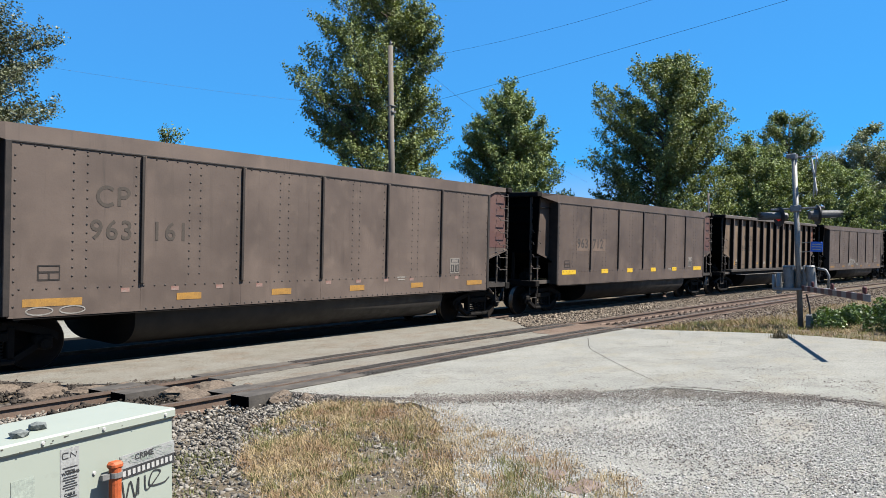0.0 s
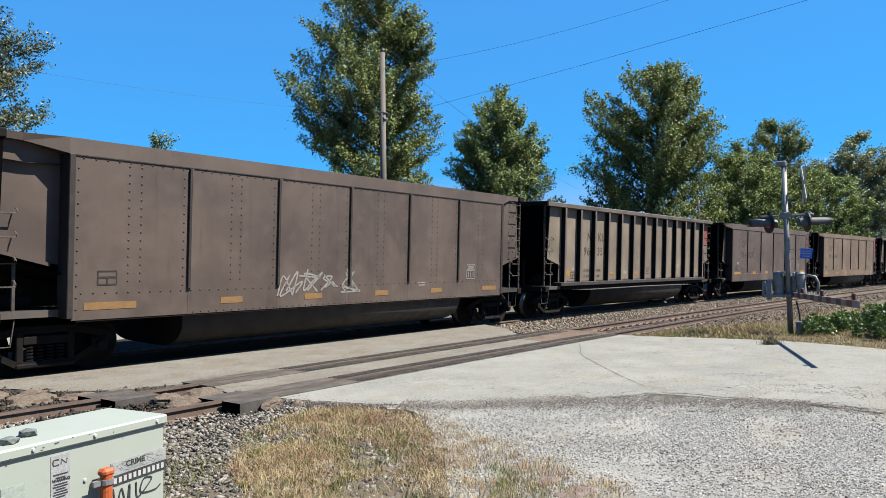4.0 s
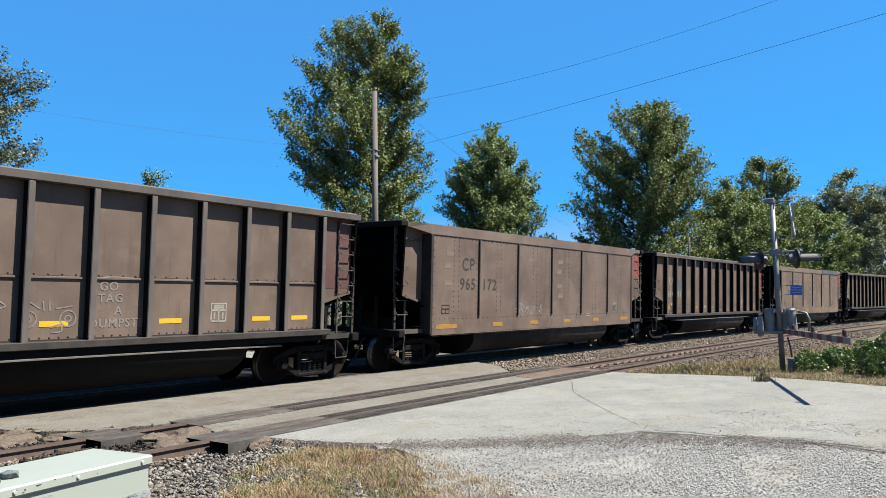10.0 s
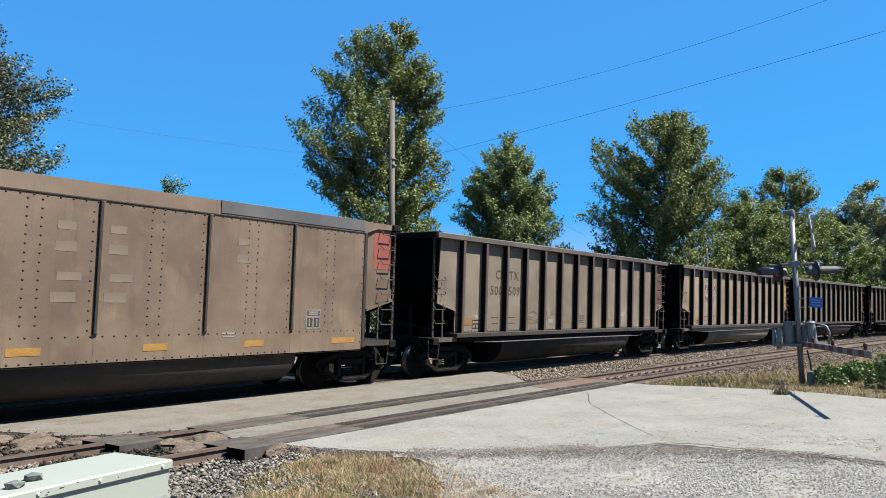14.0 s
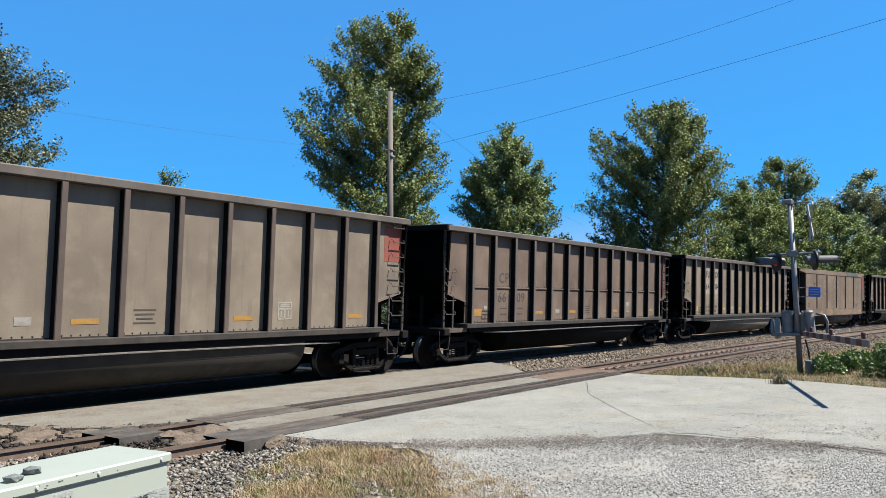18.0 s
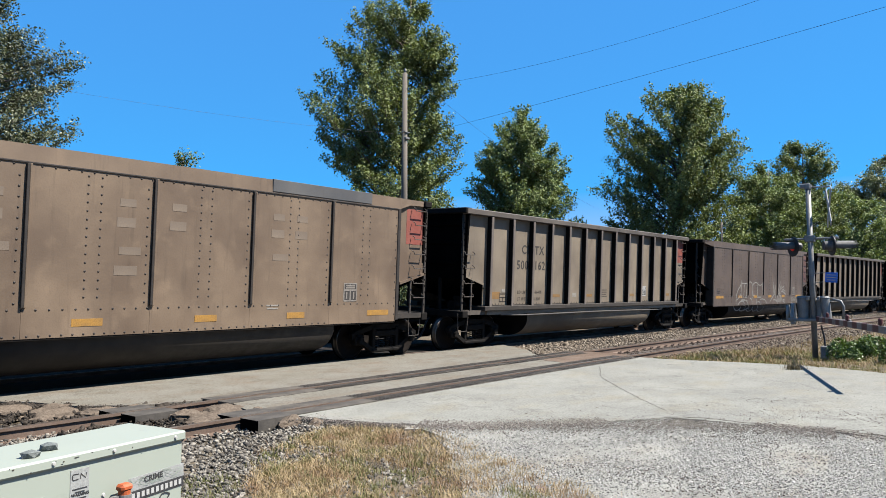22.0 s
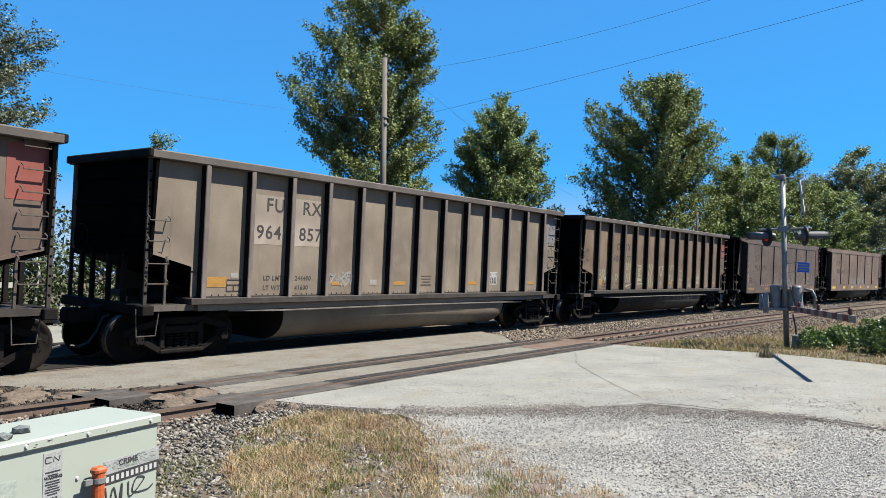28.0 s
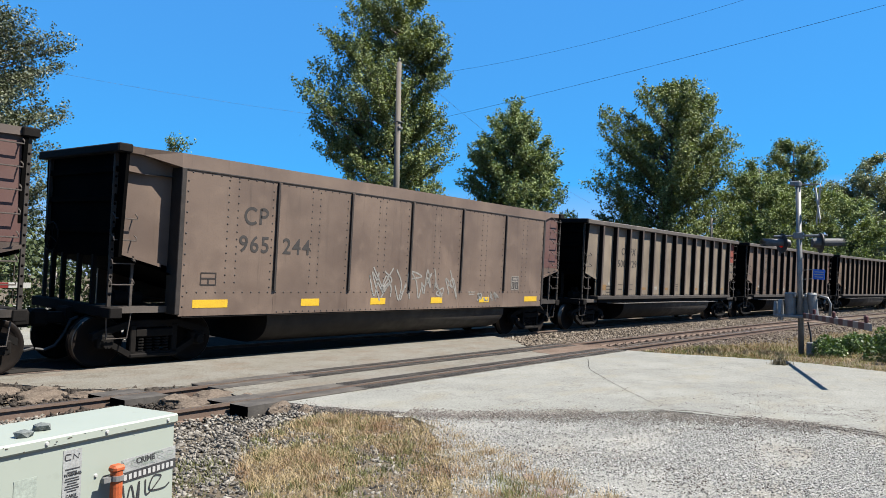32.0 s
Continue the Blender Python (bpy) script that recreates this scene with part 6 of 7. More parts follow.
for dx, dz, strokes, width in ((0, 0, BUBBLES, 0.024), (0, 0, CURLS, 0.03), (0, 0, SNAKE, 0.022), (3.05, 0.06, BUBBLES, 0.024), (3.05, 0.06, CURLS, 0.03)):  # the same outline sprayed twice
    part("spray_stroke", on_tub([spline([(x + dx, z + dz) for x, z in stroke]) for stroke in strokes], width, M_CHALK), TRAIN[-1], at=(0, B - 0.006, 0))
for k in range(22):  # red and pale reflector tape
    mark(TRAIN[-1], -4.0 + 0.37 * k, 1.343, 0.17, 0.065, M_TAPE, B, "reflector_tape")
    mark(TRAIN[-1], -3.815 + 0.37 * k, 1.343, 0.19, 0.065, M_TAPE_RED, B, "reflector_tape")
TRAIN.append(dressed("B", "965244", "brown", "maroon", None, M_YEL, M_LETTER, seed=25, label="brown riveted coal wagon with bright yellow reflectors and white tag"))
tag(TRAIN[-1], -1.4, 1.9, 1.15, 1.95, 7, 41, M_TAG, B, 0.04)
tag(TRAIN[-1], 2.9, 3.9, 1.1, 1.35, 4, 42, M_TAG, B, 0.03)
TRAIN.append(dressed("R", "500729", "taupe", "red", "dark", M_YEL_DUSTY, M_LETTER, (("CO", "FX"),), 26, "taupe ribbed coal wagon with a red end bay"))
TRAIN.append(dressed("R", "964410", "brown", "maroon", "dark", M_YEL_DUSTY, M_LETTER_FADE, seed=27, label="brown ribbed coal wagon"))
TRAIN.append(dressed("R", "964655", "warm", "rust", "dark", M_YEL_DUSTY, M_LETTER_FADE, seed=28, label="warm brown ribbed coal wagon"))
TRAIN.append(dressed("B", "", "brown", "maroon", None, M_YEL_DUSTY, M_LETTER_FADE, seed=29, label="brown riveted coal wagon"))
TRAIN.append(dressed("R", "", "brown", "maroon", "dark", M_YEL_DUSTY, M_LETTER_FADE, seed=30, label="brown ribbed coal wagon"))
for i, spots in ((10, ((-3.55, 4), (-2.6, 3), (-0.5, 4), (0.35, 4), (2.9, 2))), (16, ((-2.5, 3), (-0.45, 4), (0.5, 2), (2.7, 3), (3.3, 2))), (6, ((-5.6, 2), (-4.75, 1))), (8, ((-5.5, 3), (0.55, 4), (-1.3, 1)))):
    for x, n in spots:  # pale bars where old lettering was scrubbed off
        for k in range(n):
            mark(TRAIN[i], x + 0.05 * math.sin(k * 2.1 + i), 3.12 - 0.33 * k - 0.14 * (k > 1), 0.34 + 0.06 * math.cos(k + i), 0.13 + 0.03 * (k % 2), PAINT["ghost"], B + 0.0015, "scrubbed_patch")
for i in (0, 5):  # rows of small faded reflector tape
    for k in range(12):
        if (k * 7 + i) % 5:
            mark(TRAIN[i], -5.3 + 0.92 * k, 1.30, 0.15, 0.07, M_TAPE, B + 0.0015, "reflector_tape")
for z in (2.55, 2.2, 1.85, 1.6):
    mark(TRAIN[23], -6.02, z, 0.09, 0.2, M_TAPE, B, "reflector_tape")

# ---- trees ----
def leaf_mesh(name, centres, size, mat, seed, up=0.6):
    """Many folded leaf blades as one mesh."""
    rng = np.random.default_rng(seed)
    c = np.asarray(centres)
    n = len(c)
    s = (size * (0.6 + 0.8 * rng.random(n)))[:, None]
    out = c - c.mean(axis=0)
    out[:, 2] *= 0.3
    out /= np.maximum(np.linalg.norm(out, axis=1), 1e-6)[:, None]
    w = rng.normal(size=(n, 3)) + 0.55 * out + np.array([0, 0, up])  # blades turn outwards and up
    w /= np.linalg.norm(w, axis=1)[:, None]
    a = np.cross(w, rng.normal(size=(n, 3)))
    a /= np.maximum(np.linalg.norm(a, axis=1), 1e-6)[:, None]
    b = np.cross(w, a)
    v = np.stack([c - a * s * 0.6, c + b * s * 0.36 + w * s * 0.1, c + a * s * 0.6, c - b * s * 0.36 + w * s * 0.1], 1)
    f = np.arange(4 * n).reshape(n, 4)
    return big_mesh(name, v.reshape(-1, 3), f, mat)


def limb(bm, a, b, r0, r1, rng, bend=0.12, seg=6):
    """A tapering, slightly crooked limb; gives back its points."""
    a, b = Vector(a), Vector(b)
    n = 4
    pts = [a.lerp(b, i / n) + (Vector((rng.uniform(-1, 1), rng.uniform(-1, 1), rng.uniform(-0.4, 0.6))) * bend * (b - a).length * math.sin(math.pi * i / n) if 0 < i < n else Vector()) for i in range(n + 1)]
    for i in range(n):
        add_rod(bm, pts[i], pts[i + 1], r0 + (r1 - r0) * i / n, r0 + (r1 - r0) * (i + 1) / n, seg, caps=i == n - 1)
    return pts


def tree(x, y, crown, leaves, size, mat, seed, label, boughs=150, rise=0.75, tuft=1.0, loose=0.2):
    """A broadleaf tree: trunk, upswept boughs that reach to the crown's uneven edge, and leaves in tufted shoots.

    crown: from the top down, height over the root and reach to the one and the other side across the line of sight."""
    rng = random.Random(seed)
    gr = np.random.default_rng(seed)
    t = thing("tree", label, "tree", "trees behind the railway", at=(x, y, -0.5))
    zs = [c[0] for c in crown][::-1]
    mid = [(c[2] - c[1]) / 2 for c in crown][::-1]
    half = [(c[2] + c[1]) / 2 for c in crown][::-1]
    across = Vector((y, -x, 0)).normalized()
    depth = Vector((x, y, 0)).normalized()
    top = crown[0][0]
    bm = bmesh.new()
    lean = Vector(across * mid[-1])
    trunk = limb(bm, (0, 0, 0), lean + Vector((0, 0, top * 0.97)), 0.013 * top + 0.06, 0.03, rng, 0.015, 9)

    def on_trunk(z):
        f = min(max(z / (top * 0.97), 0.0), 0.999) * 4
        return trunk[int(f)].lerp(trunk[int(f) + 1], f - int(f))
    weight = [0.35 + h for h in half]
    shoots = []
    tries = 0
    while tries < boughs:
        z = rng.uniform(zs[0], top)
        if rng.random() > np.interp(z, zs, weight) / max(weight):
            continue
        tries += 1
        a = rng.uniform(0, 2 * math.pi)
        reach = 0.45 + 0.58 * rng.random() ** 0.4
        reach *= 1.0 - loose + 2.0 * loose * (0.5 + noise.noise((math.cos(a) * 1.7, math.sin(a) * 1.7 + seed, z * 0.42)))
        reach = min(reach, 1.06)
        h, m = max(float(np.interp(z, zs, half)) - 0.25 * tuft, 0.12), float(np.interp(z, zs, mid))
        end = across * (m + h * math.cos(a) * reach) + depth * (h * math.sin(a) * reach)
        r = (end - on_trunk(z).xy.to_3d()).length
        end.z = z - 0.4 * tuft
        o = on_trunk(max(0.8, z - rise * r - 0.4))
        pts = limb(bm, o, end, 0.02 + 0.011 * r, 0.012, rng, 0.07, 5)
        way = (end - o).normalized()
        for q in range(8):
            u = 1.0 if q == 0 else 0.32 + 0.66 * (q - rng.random()) / 7
            k = min(int(u * 4), 3)
            p = pts[k].lerp(pts[k + 1], u * 4 - k)
            for w in range(2):
                d = way * 0.8 + Vector((rng.gauss(0, 0.6), rng.gauss(0, 0.6), rise * rng.uniform(0.1, 1.0)))
                d = d.normalized() * tuft * rng.uniform(0.5, 1.15)
                shoots.append((*p, *d, tuft * rng.uniform(0.13, 0.24)))
    part("trunk", finish(bm, "trunk", M_BARK, True), t, "grey-brown trunk and limbs")
    sh = np.array(shoots)
    pick = gr.integers(0, len(sh), leaves)
    e = gr.random((leaves, 1))
    c = sh[pick, :3] + sh[pick, 3:6] * e + gr.normal(size=(leaves, 3)) * sh[pick, 6:7] * (1.0 - 0.55 * e)
    c[:, 2] = np.maximum(c[:, 2], 0.3)
    part("crown", leaf_mesh("crown", c, size, mat, seed + 1), t, "crown of many small leaves with gaps")
    return t


tree(35.6, 32.2, [(22.2, -1.2, 1.7), (21.3, 0.0, 2.5), (20.7, 1.7, 2.9), (19.3, 3.7, 3.2), (17.4, 3.8, 3.8), (16.5, 3.6, 4.2), (15.7, 5.2, 4.0), (14.1, 5.9, 4.3), (13.0, 5.6, 4.3), (11.8, 4.4, 4.8), (10.1, 3.5, 4.7), (8.0, 3.9, 4.8), (3.0, 2.8, 3.2)], 150000, 0.135, M_LEAF[1], 101, "tall dark green cottonwood with ragged upswept branches", 190, 0.8, 1.15, 0.22)
tree(51.0, 31.4, [(17.1, 0.5, 0.0), (16.2, 1.8, 1.1), (14.8, 2.8, 2.1), (13.8, 3.3, 2.8), (11.9, 4.3, 3.4), (10.5, 4.1, 4.0), (9.1, 4.1, 4.5), (7.0, 4.0, 4.8), (2.5, 3.4, 4.2)], 120000, 0.15, M_LEAF[0], 102, "dense conical green poplar behind the railway", 170, 0.8, 1.1, 0.1)
tree(58.0, 22.2, [(18.7, -0.4, 2.4), (18.0, 1.5, 4.3), (17.3, 3.0, 4.8), (16.4, 4.2, 5.1), (15.1, 4.8, 5.7), (13.9, 4.9, 6.0), (12.6, 4.6, 6.2), (11.4, 5.0, 6.2), (10.0, 6.2, 6.2), (8.9, 5.0, 6.2), (7.0, 4.2, 6.2), (2.5, 3.2, 4.6)], 140000, 0.155, M_LEAF[1], 103, "broad round-topped poplar with several leaders", 220, 0.7, 1.15, 0.14)
tree(66.5, 16.6, [(12.8, 0.5, 0.9), (11.8, 2.4, 2.3), (9.4, 3.6, 3.4), (6.0, 4.2, 4.2), (2.0, 3.6, 3.6)], 64000, 0.145, M_LEAF[0], 104, "lower green poplar in the row of trees", 90, 0.6, 1.1, 0.15)
tree(72.0, 17.6, [(13.0, 0.9, 0.6), (12.0, 2.3, 2.2), (9.5, 3.6, 4.0), (6.0, 4.2, 4.6), (2.0, 3.6, 4.0)], 56000, 0.15, M_LEAF[1], 105, "bushy green tree in the far row", 90, 0.6, 1.1, 0.15)
tree(78.6, 16.2, [(16.7, 0.9, 1.1), (15.5, 3.0, 2.3), (14.4, 2.9, 2.9), (12.7, 2.6, 3.1), (9.0, 3.6, 3.6), (3.0, 3.2, 3.2)], 54000, 0.15, M_LEAF[1], 106, "tall rounded tree above the far row", 100, 0.6, 1.2, 0.2)
tree(92.0, 14.6, [(13.4, 0.5, 0.8), (12.0, 3.0, 3.0), (9.0, 5.0, 5.0), (3.0, 4.6, 4.6)], 44000, 0.19, M_LEAF[0], 107, "dark green tree at the far end of the row", 90, 0.6, 1.3, 0.15)
tree(109.0, 14.2, [(19.4, 0.2, 1.7), (18.2, 2.3, 3.5), (16.6, 3.6, 5.3), (12.9, 5.2, 6.5), (6.0, 6.0, 7.0), (2.0, 5.0, 6.0)], 56000, 0.22, M_LEAF[2], 108, "large pale green willow in the distance", 120, 0.7, 1.6, 0.2)
tree(112.0, 8.6, [(18.0, 0.5, 1.0), (16.5, 2.8, 3.0), (13.0, 4.2, 4.5), (6.0, 4.6, 4.6), (2.0, 4.0, 4.0)], 36000, 0.22, M_LEAF[2], 109, "pale green willow beside the far bend", 100, 0.7, 1.6, 0.2)
tree(13.2, 36.0, [(16.4, 1.4, 0.3), (14.8, 2.2, 1.2), (13.8, 3.0, 2.8), (12.5, 3.5, 3.3), (11.0, 4.0, 4.1), (9.9, 4.0, 4.3), (8.8, 4.0, 4.0), (5.0, 3.6, 3.5), (2.0, 2.4, 2.2)], 90000, 0.1, M_LEAF[5], 110, "slender dark green tree with drooping twigs", 150, 0.45, 0.95, 0.24)
tree(21.4, 33.8, [(9.3, 0.7, 0.9), (8.2, 1.3, 1.3), (6.0, 1.2, 1.2), (3.0, 0.8, 0.8)], 3600, 0.1, M_LEAF[1], 111, "thin young tree showing its leafy tip", 30, 0.9, 0.6, 0.2)


def hedge(name, pts, height, width, leaves, size, mat, seed, label, category, uneven=0.35, base=-0.2):
    """A run of bushes as one leafy mass on stems."""
    rng = np.random.default_rng(seed)
    p = np.array(pts, float)
    seglen = np.linalg.norm(np.diff(p, axis=0), axis=1)
    cum = np.r_[0, np.cumsum(seglen)]
    n = int(cum[-1] / 0.45) + 2
    lumps = []
    for u in np.linspace(0, cum[-1], n):
        i = min(np.searchsorted(cum, u, "right") - 1, len(seglen) - 1)
        q = p[i] + (p[i + 1] - p[i]) * (u - cum[i]) / seglen[i]
        h = height * (1 - uneven * rng.random())
        for _ in range(4):
            lumps.append((q[0] + rng.normal() * width * 0.4, q[1] + rng.normal() * width * 0.4, h * rng.uniform(0.15, 0.92), 0.16 * height + 0.1))
    lumps = np.array(lumps)
    pick = rng.integers(0, len(lumps), leaves)
    d = rng.normal(size=(leaves, 3))
    d /= np.linalg.norm(d, axis=1)[:, None]
    c = lumps[pick, :3] + d * (lumps[pick, 3:4] * (0.7 + 0.4 * rng.random((leaves, 1))))
    c[:, 2] = np.maximum(c[:, 2], 0.02) + base
    t = thing(name, label, category)
    part("foliage", leaf_mesh(name, c, size, mat, seed), t)
    bm = bmesh.new()
    r2 = random.Random(seed)
    for lx, ly, lz, _ in lumps[::3]:
        add_rod(bm, (lx + r2.uniform(-0.2, 0.2), ly, base - 0.1), (lx, ly, lz + base), 0.025, 0.008, 5)
    part("stem", finish(bm, "stem", M_BARK), t)["kind"] = "stuff"
    for lx, ly, lz, _ in lumps[::34] if height > 4 else []:
        bm = bmesh.new()
        limb(bm, (lx, ly - 0.5, base - 0.1), (lx + r2.uniform(-0.8, 0.8), ly - 0.5, height * 0.9 + base), 0.07, 0.03, r2, 0.06, 6)
        part("trunk", finish(bm, "thin_trunk", M_BIRCH, True), t, "thin pale trunk")
    return t


hedge("hedge", [(-8, 25), (4, 23.4), (20, 24.4)], 4.9, 1.8, 46000, 0.12, M_LEAF[3], 120, "overgrown green scrub behind the railway", "bushes", base=-0.5)
hedge("hedge", [(24, 23), (40, 20.5), (58, 17.0)], 3.4, 1.8, 26000, 0.15, M_LEAF[3], 121, "scrubby green bushes along the far side of the line", "bushes", base=-0.5)
hedge("hedge", [(60, 16), (76, 12.5), (96, 8.0)], 3.6, 2.0, 20000, 0.21, M_LEAF[3], 122, "dark scrub below the far row of trees", "bushes", base=-0.5)
hedge("bramble_bush", [(19.3, 1.9), (19.0, 1.2), (18.6, 0.2), (18.0, -1.0), (17.0, -3.0)], 1.05, 0.6, 30000, 0.058, M_LEAF[4], 123, "sprawling dark green bramble bush beside the crossing", "bush", 0.4)
hedge("bramble_bush", [(19.5, 3.3), (20.3, 3.1), (21.0, 2.7), (21.8, 2.2), (22.6, 0.8)], 0.6, 0.6, 17000, 0.06, M_LEAF[4], 124, "low green bramble shoots at the foot of the signal", "bush", 0.5)


# ---- grass ----
def blade_mesh(name, places, height, width, mat, seed, lean=0.5):
    """Grass blades: each a bent strip of two pieces."""
    rng = np.random.default_rng(seed)
    p = np.asarray(places, float)
    n = len(p)
    h = (height[0] + (height[1] - height[0]) * rng.random(n) ** 1.6)[:, None]
    a = rng.random(n) * 2 * np.pi
    side = np.stack([np.cos(a), np.sin(a), np.zeros(n)], 1) * width / 2
    d = np.stack([-np.sin(a), np.cos(a), np.zeros(n)], 1) * h * lean * rng.normal(size=(n, 1)) * 0.7
    d += np.stack([np.cos(a * 3), np.sin(a * 3), np.zeros(n)], 1) * h * 0.25
    z = np.array([0, 0, 1.0])
    mid, tip = p + d * 0.35 + z * h * 0.6, p + d + z * h
    v = np.stack([p - side, p + side, mid - side * 0.8, mid + side * 0.8, tip], 1)
    base = 5 * np.arange(n)[:, None]
    f = np.concatenate([base + np.array([0, 1, 3]), base + np.array([0, 3, 2]), base + np.array([2, 3, 4])])
    return big_mesh(name, v.reshape(-1, 3), f, mat)


def tufted(poly, n, z, seed, tufts, radius, keep=None):
    rng = np.random.default_rng(seed)
    c = np.array(scatter(poly, tufts, z, seed, keep))
    k = rng.integers(0, tufts, n)
    r = radius * (0.4 + 0.9 * rng.random(tufts))[k]
    q = c[k].copy()
    q[:, 0] += rng.normal(size=n) * r
    q[:, 1] += rng.normal(size=n) * r
    return q


DRY_ZONE = [(6.75, 5.5), (6.1, 4.65), (5.5, 4.05), (4.9, 3.6), (4.4, 3.1), (3.7, 2.3), (2.7, 2.3), (3.2, 3.9), (4.0, 5.2), (4.9, 6.2), (6.3, 6.6)]
SPARSE = [(6.3, 4.6), (6.0, 3.9), (5.6, 3.0), (5.2, 2.2), (3.9, 1.6), (3.6, 2.4), (4.6, 3.2), (5.5, 4.0)]
LOW = -0.07


def patchy(x, y):
    return max(0.0, min(1.0, 0.55 + 1.5 * noise.noise((x * 1.1, y * 1.1, 5)) + 0.5 * noise.noise((x * 4, y * 4, 2))))

thing("dry_grass", "straw-coloured trampled dry grass beside the track", "grass", kind="stuff", data=blade_mesh("dry_grass", np.vstack([tufted(DRY_ZONE, 15000, LOW, 201, 700, 0.07, patchy), np.array(scatter(DRY_ZONE, 17000, LOW, 202, patchy)), tufted(SPARSE, 6500, LOW + 0.03, 218, 190, 0.07), np.array(beside(GRASS_EDGE[:7], 4200, 0.16, PAVE - 0.012, 220))]), (0.012, 0.075), 0.0045, M_DRY, 203, 2.0))
thing("green_weeds", "sparse green weeds in the dry grass", "grass", kind="stuff", data=blade_mesh("green_weeds", np.vstack([tufted(DRY_ZONE, 7000, LOW, 204, 210, 0.05), tufted([(2.5, 4.2), (2.9, 4.0), (4.2, 5.6), (3.8, 5.9)], 1300, LOW - 0.02, 221, 70, 0.06), tufted([(4.5, 3.0), (5.1, 3.3), (5.0, 2.4), (4.0, 1.8), (3.4, 2.2)], 4200, LOW + 0.015, 205, 60, 0.08)]), (0.02, 0.085), 0.006, M_GRASS, 206, 1.0))
VERGE = [(17.2, 6.9), (17.4, 4.0), (16.9, 2.3), (16.5, 1.2), (18.6, 0.4), (21.5, 2.5), (22.0, 4.6), (19.5, 6.6)]
thing("verge_grass", "dry yellow and green grass round the crossing signal", "grass", kind="stuff", data=blade_mesh("verge_grass", np.vstack([tufted(VERGE, 9000, -0.10, 207, 260, 0.11), np.array(scatter(VERGE, 4000, -0.10, 208))]), (0.03, 0.17), 0.008, M_DRY, 209, 1.2))
thing("verge_weeds", "green weeds among the dry verge grass", "grass", kind="stuff", data=blade_mesh("verge_weeds", tufted(VERGE, 9000, -0.10, 210, 210, 0.13), (0.04, 0.14), 0.012, M_GRASS, 211, 1.1))
TRACKSIDE = [(17.5, 6.2), (22.0, 5.6), (30.0, 4.6), (36, 3.6), (36, 1.5), (26, 3.0), (21, 4.6)]
thing("verge_grass", "dry weeds along the near track's shoulder", "grass", kind="stuff", data=blade_mesh("trackside_grass", tufted(TRACKSIDE, 9000, -0.13, 212, 300, 0.2), (0.05, 0.2), 0.016, M_DRY, 213, 0.6))
tuft_rng = random.Random(181)
tuft_at = np.array([(16.35 + 0.08 * tuft_rng.gauss(0, 1), 3.62 + 0.08 * tuft_rng.gauss(0, 1), -0.05) for _ in range(380)])
thing("grass_tuft", "dark brown dead grass tuft at the road's edge", "grass", kind="stuff", data=blade_mesh("grass_tuft", tuft_at, (0.06, 0.19), 0.008, mottled("dead_grass", (0.0980, 0.0770, 0.0420), (0.1540, 0.1260, 0.0700), 8, 50, 0.95), 214, 0.35))
thing("ballast_stones", "pale stones strewn in the dry grass", "gravel", kind="stuff", data=stone_mesh("strewn_stones", scatter(SPARSE, 2600, LOW + 0.02, 215) + scatter(DRY_ZONE, 5200, LOW, 219) + scatter([(2.6, 4.6), (4.2, 6.2), (5.2, 6.9), (6.4, 7.1), (6.6, 6.4), (5.2, 6.3), (4.0, 5.2), (3.2, 3.9)], 2600, LOW, 216), (0.007, 0.032), M_STONE, 217))
for i, (px, py, a, w, l) in enumerate(((5.02, 2.72, 20, 0.14, 0.22), (4.86, 2.42, -10, 0.18, 0.30), (5.3, 3.1, 35, 0.1, 0.16))):
    slab_ob = thing("flat_stone", "flat brown stone piece lying in the gravel", "stone", "flat stones", data=box_mesh(l, w, 0.03, M_FLATSTONE, 0.008), at=(px, py, -0.035))
    slab_ob.rotation_euler = (0.06, -0.05, radians(a))

# ---- crossing: rubber panels, header blocks, rubble ----
def pad_mesh(length, ribbed=True):
    def make():
        bm = bmesh.new()
        add_box(bm, -length / 2, length / 2, -0.14, 0.14, -0.10, -0.012, 0.006)
        k = int(length / 0.05) if ribbed else 0
        for i in range(k):
            x = -length / 2 + (i + 0.5) * length / k
            vs = add_box(bm, x - 0.013, x + 0.013, -0.125, 0.125, -0.013, 0.0)
            for v in vs:
                v.co.x += v.co.y * 0.25
        return finish(bm, "pad", M_RUBBER)
    return cached(("pad", length, ribbed), make)


for rail_off in (-0.745, 0.745):
    for side in (-1, 1):
        for i in range(6):
            s = 7.15 + 1.8 * i + (0.3 if rail_off > 0 else 0)
            p, h = line(s, NEAR + rail_off + side * 0.215, -0.006 if i else 0.004)
            o = thing("rubber_crossing_pad", "ribbed black rubber pad beside the rail, dusty and worn", "crossing pad", "rubber pads along the near rails", data=pad_mesh(1.79, i > 0), at=p)
            o.rotation_euler = (0, 0, h)
for i in range(7):
    p, h = line(1.0 + 2.6 * i, -0.745 - 0.2, PAVE - 0.004)
    o = thing("timber_crossing_plank", "dark worn plank along the far rail", "crossing plank", "planks along the far rail", data=box_mesh(2.58, 0.22, 0.1, M_TIE, 0.01), at=p - Vector((0, 0, 0.04)))
    o.rotation_euler = (0, 0, h)


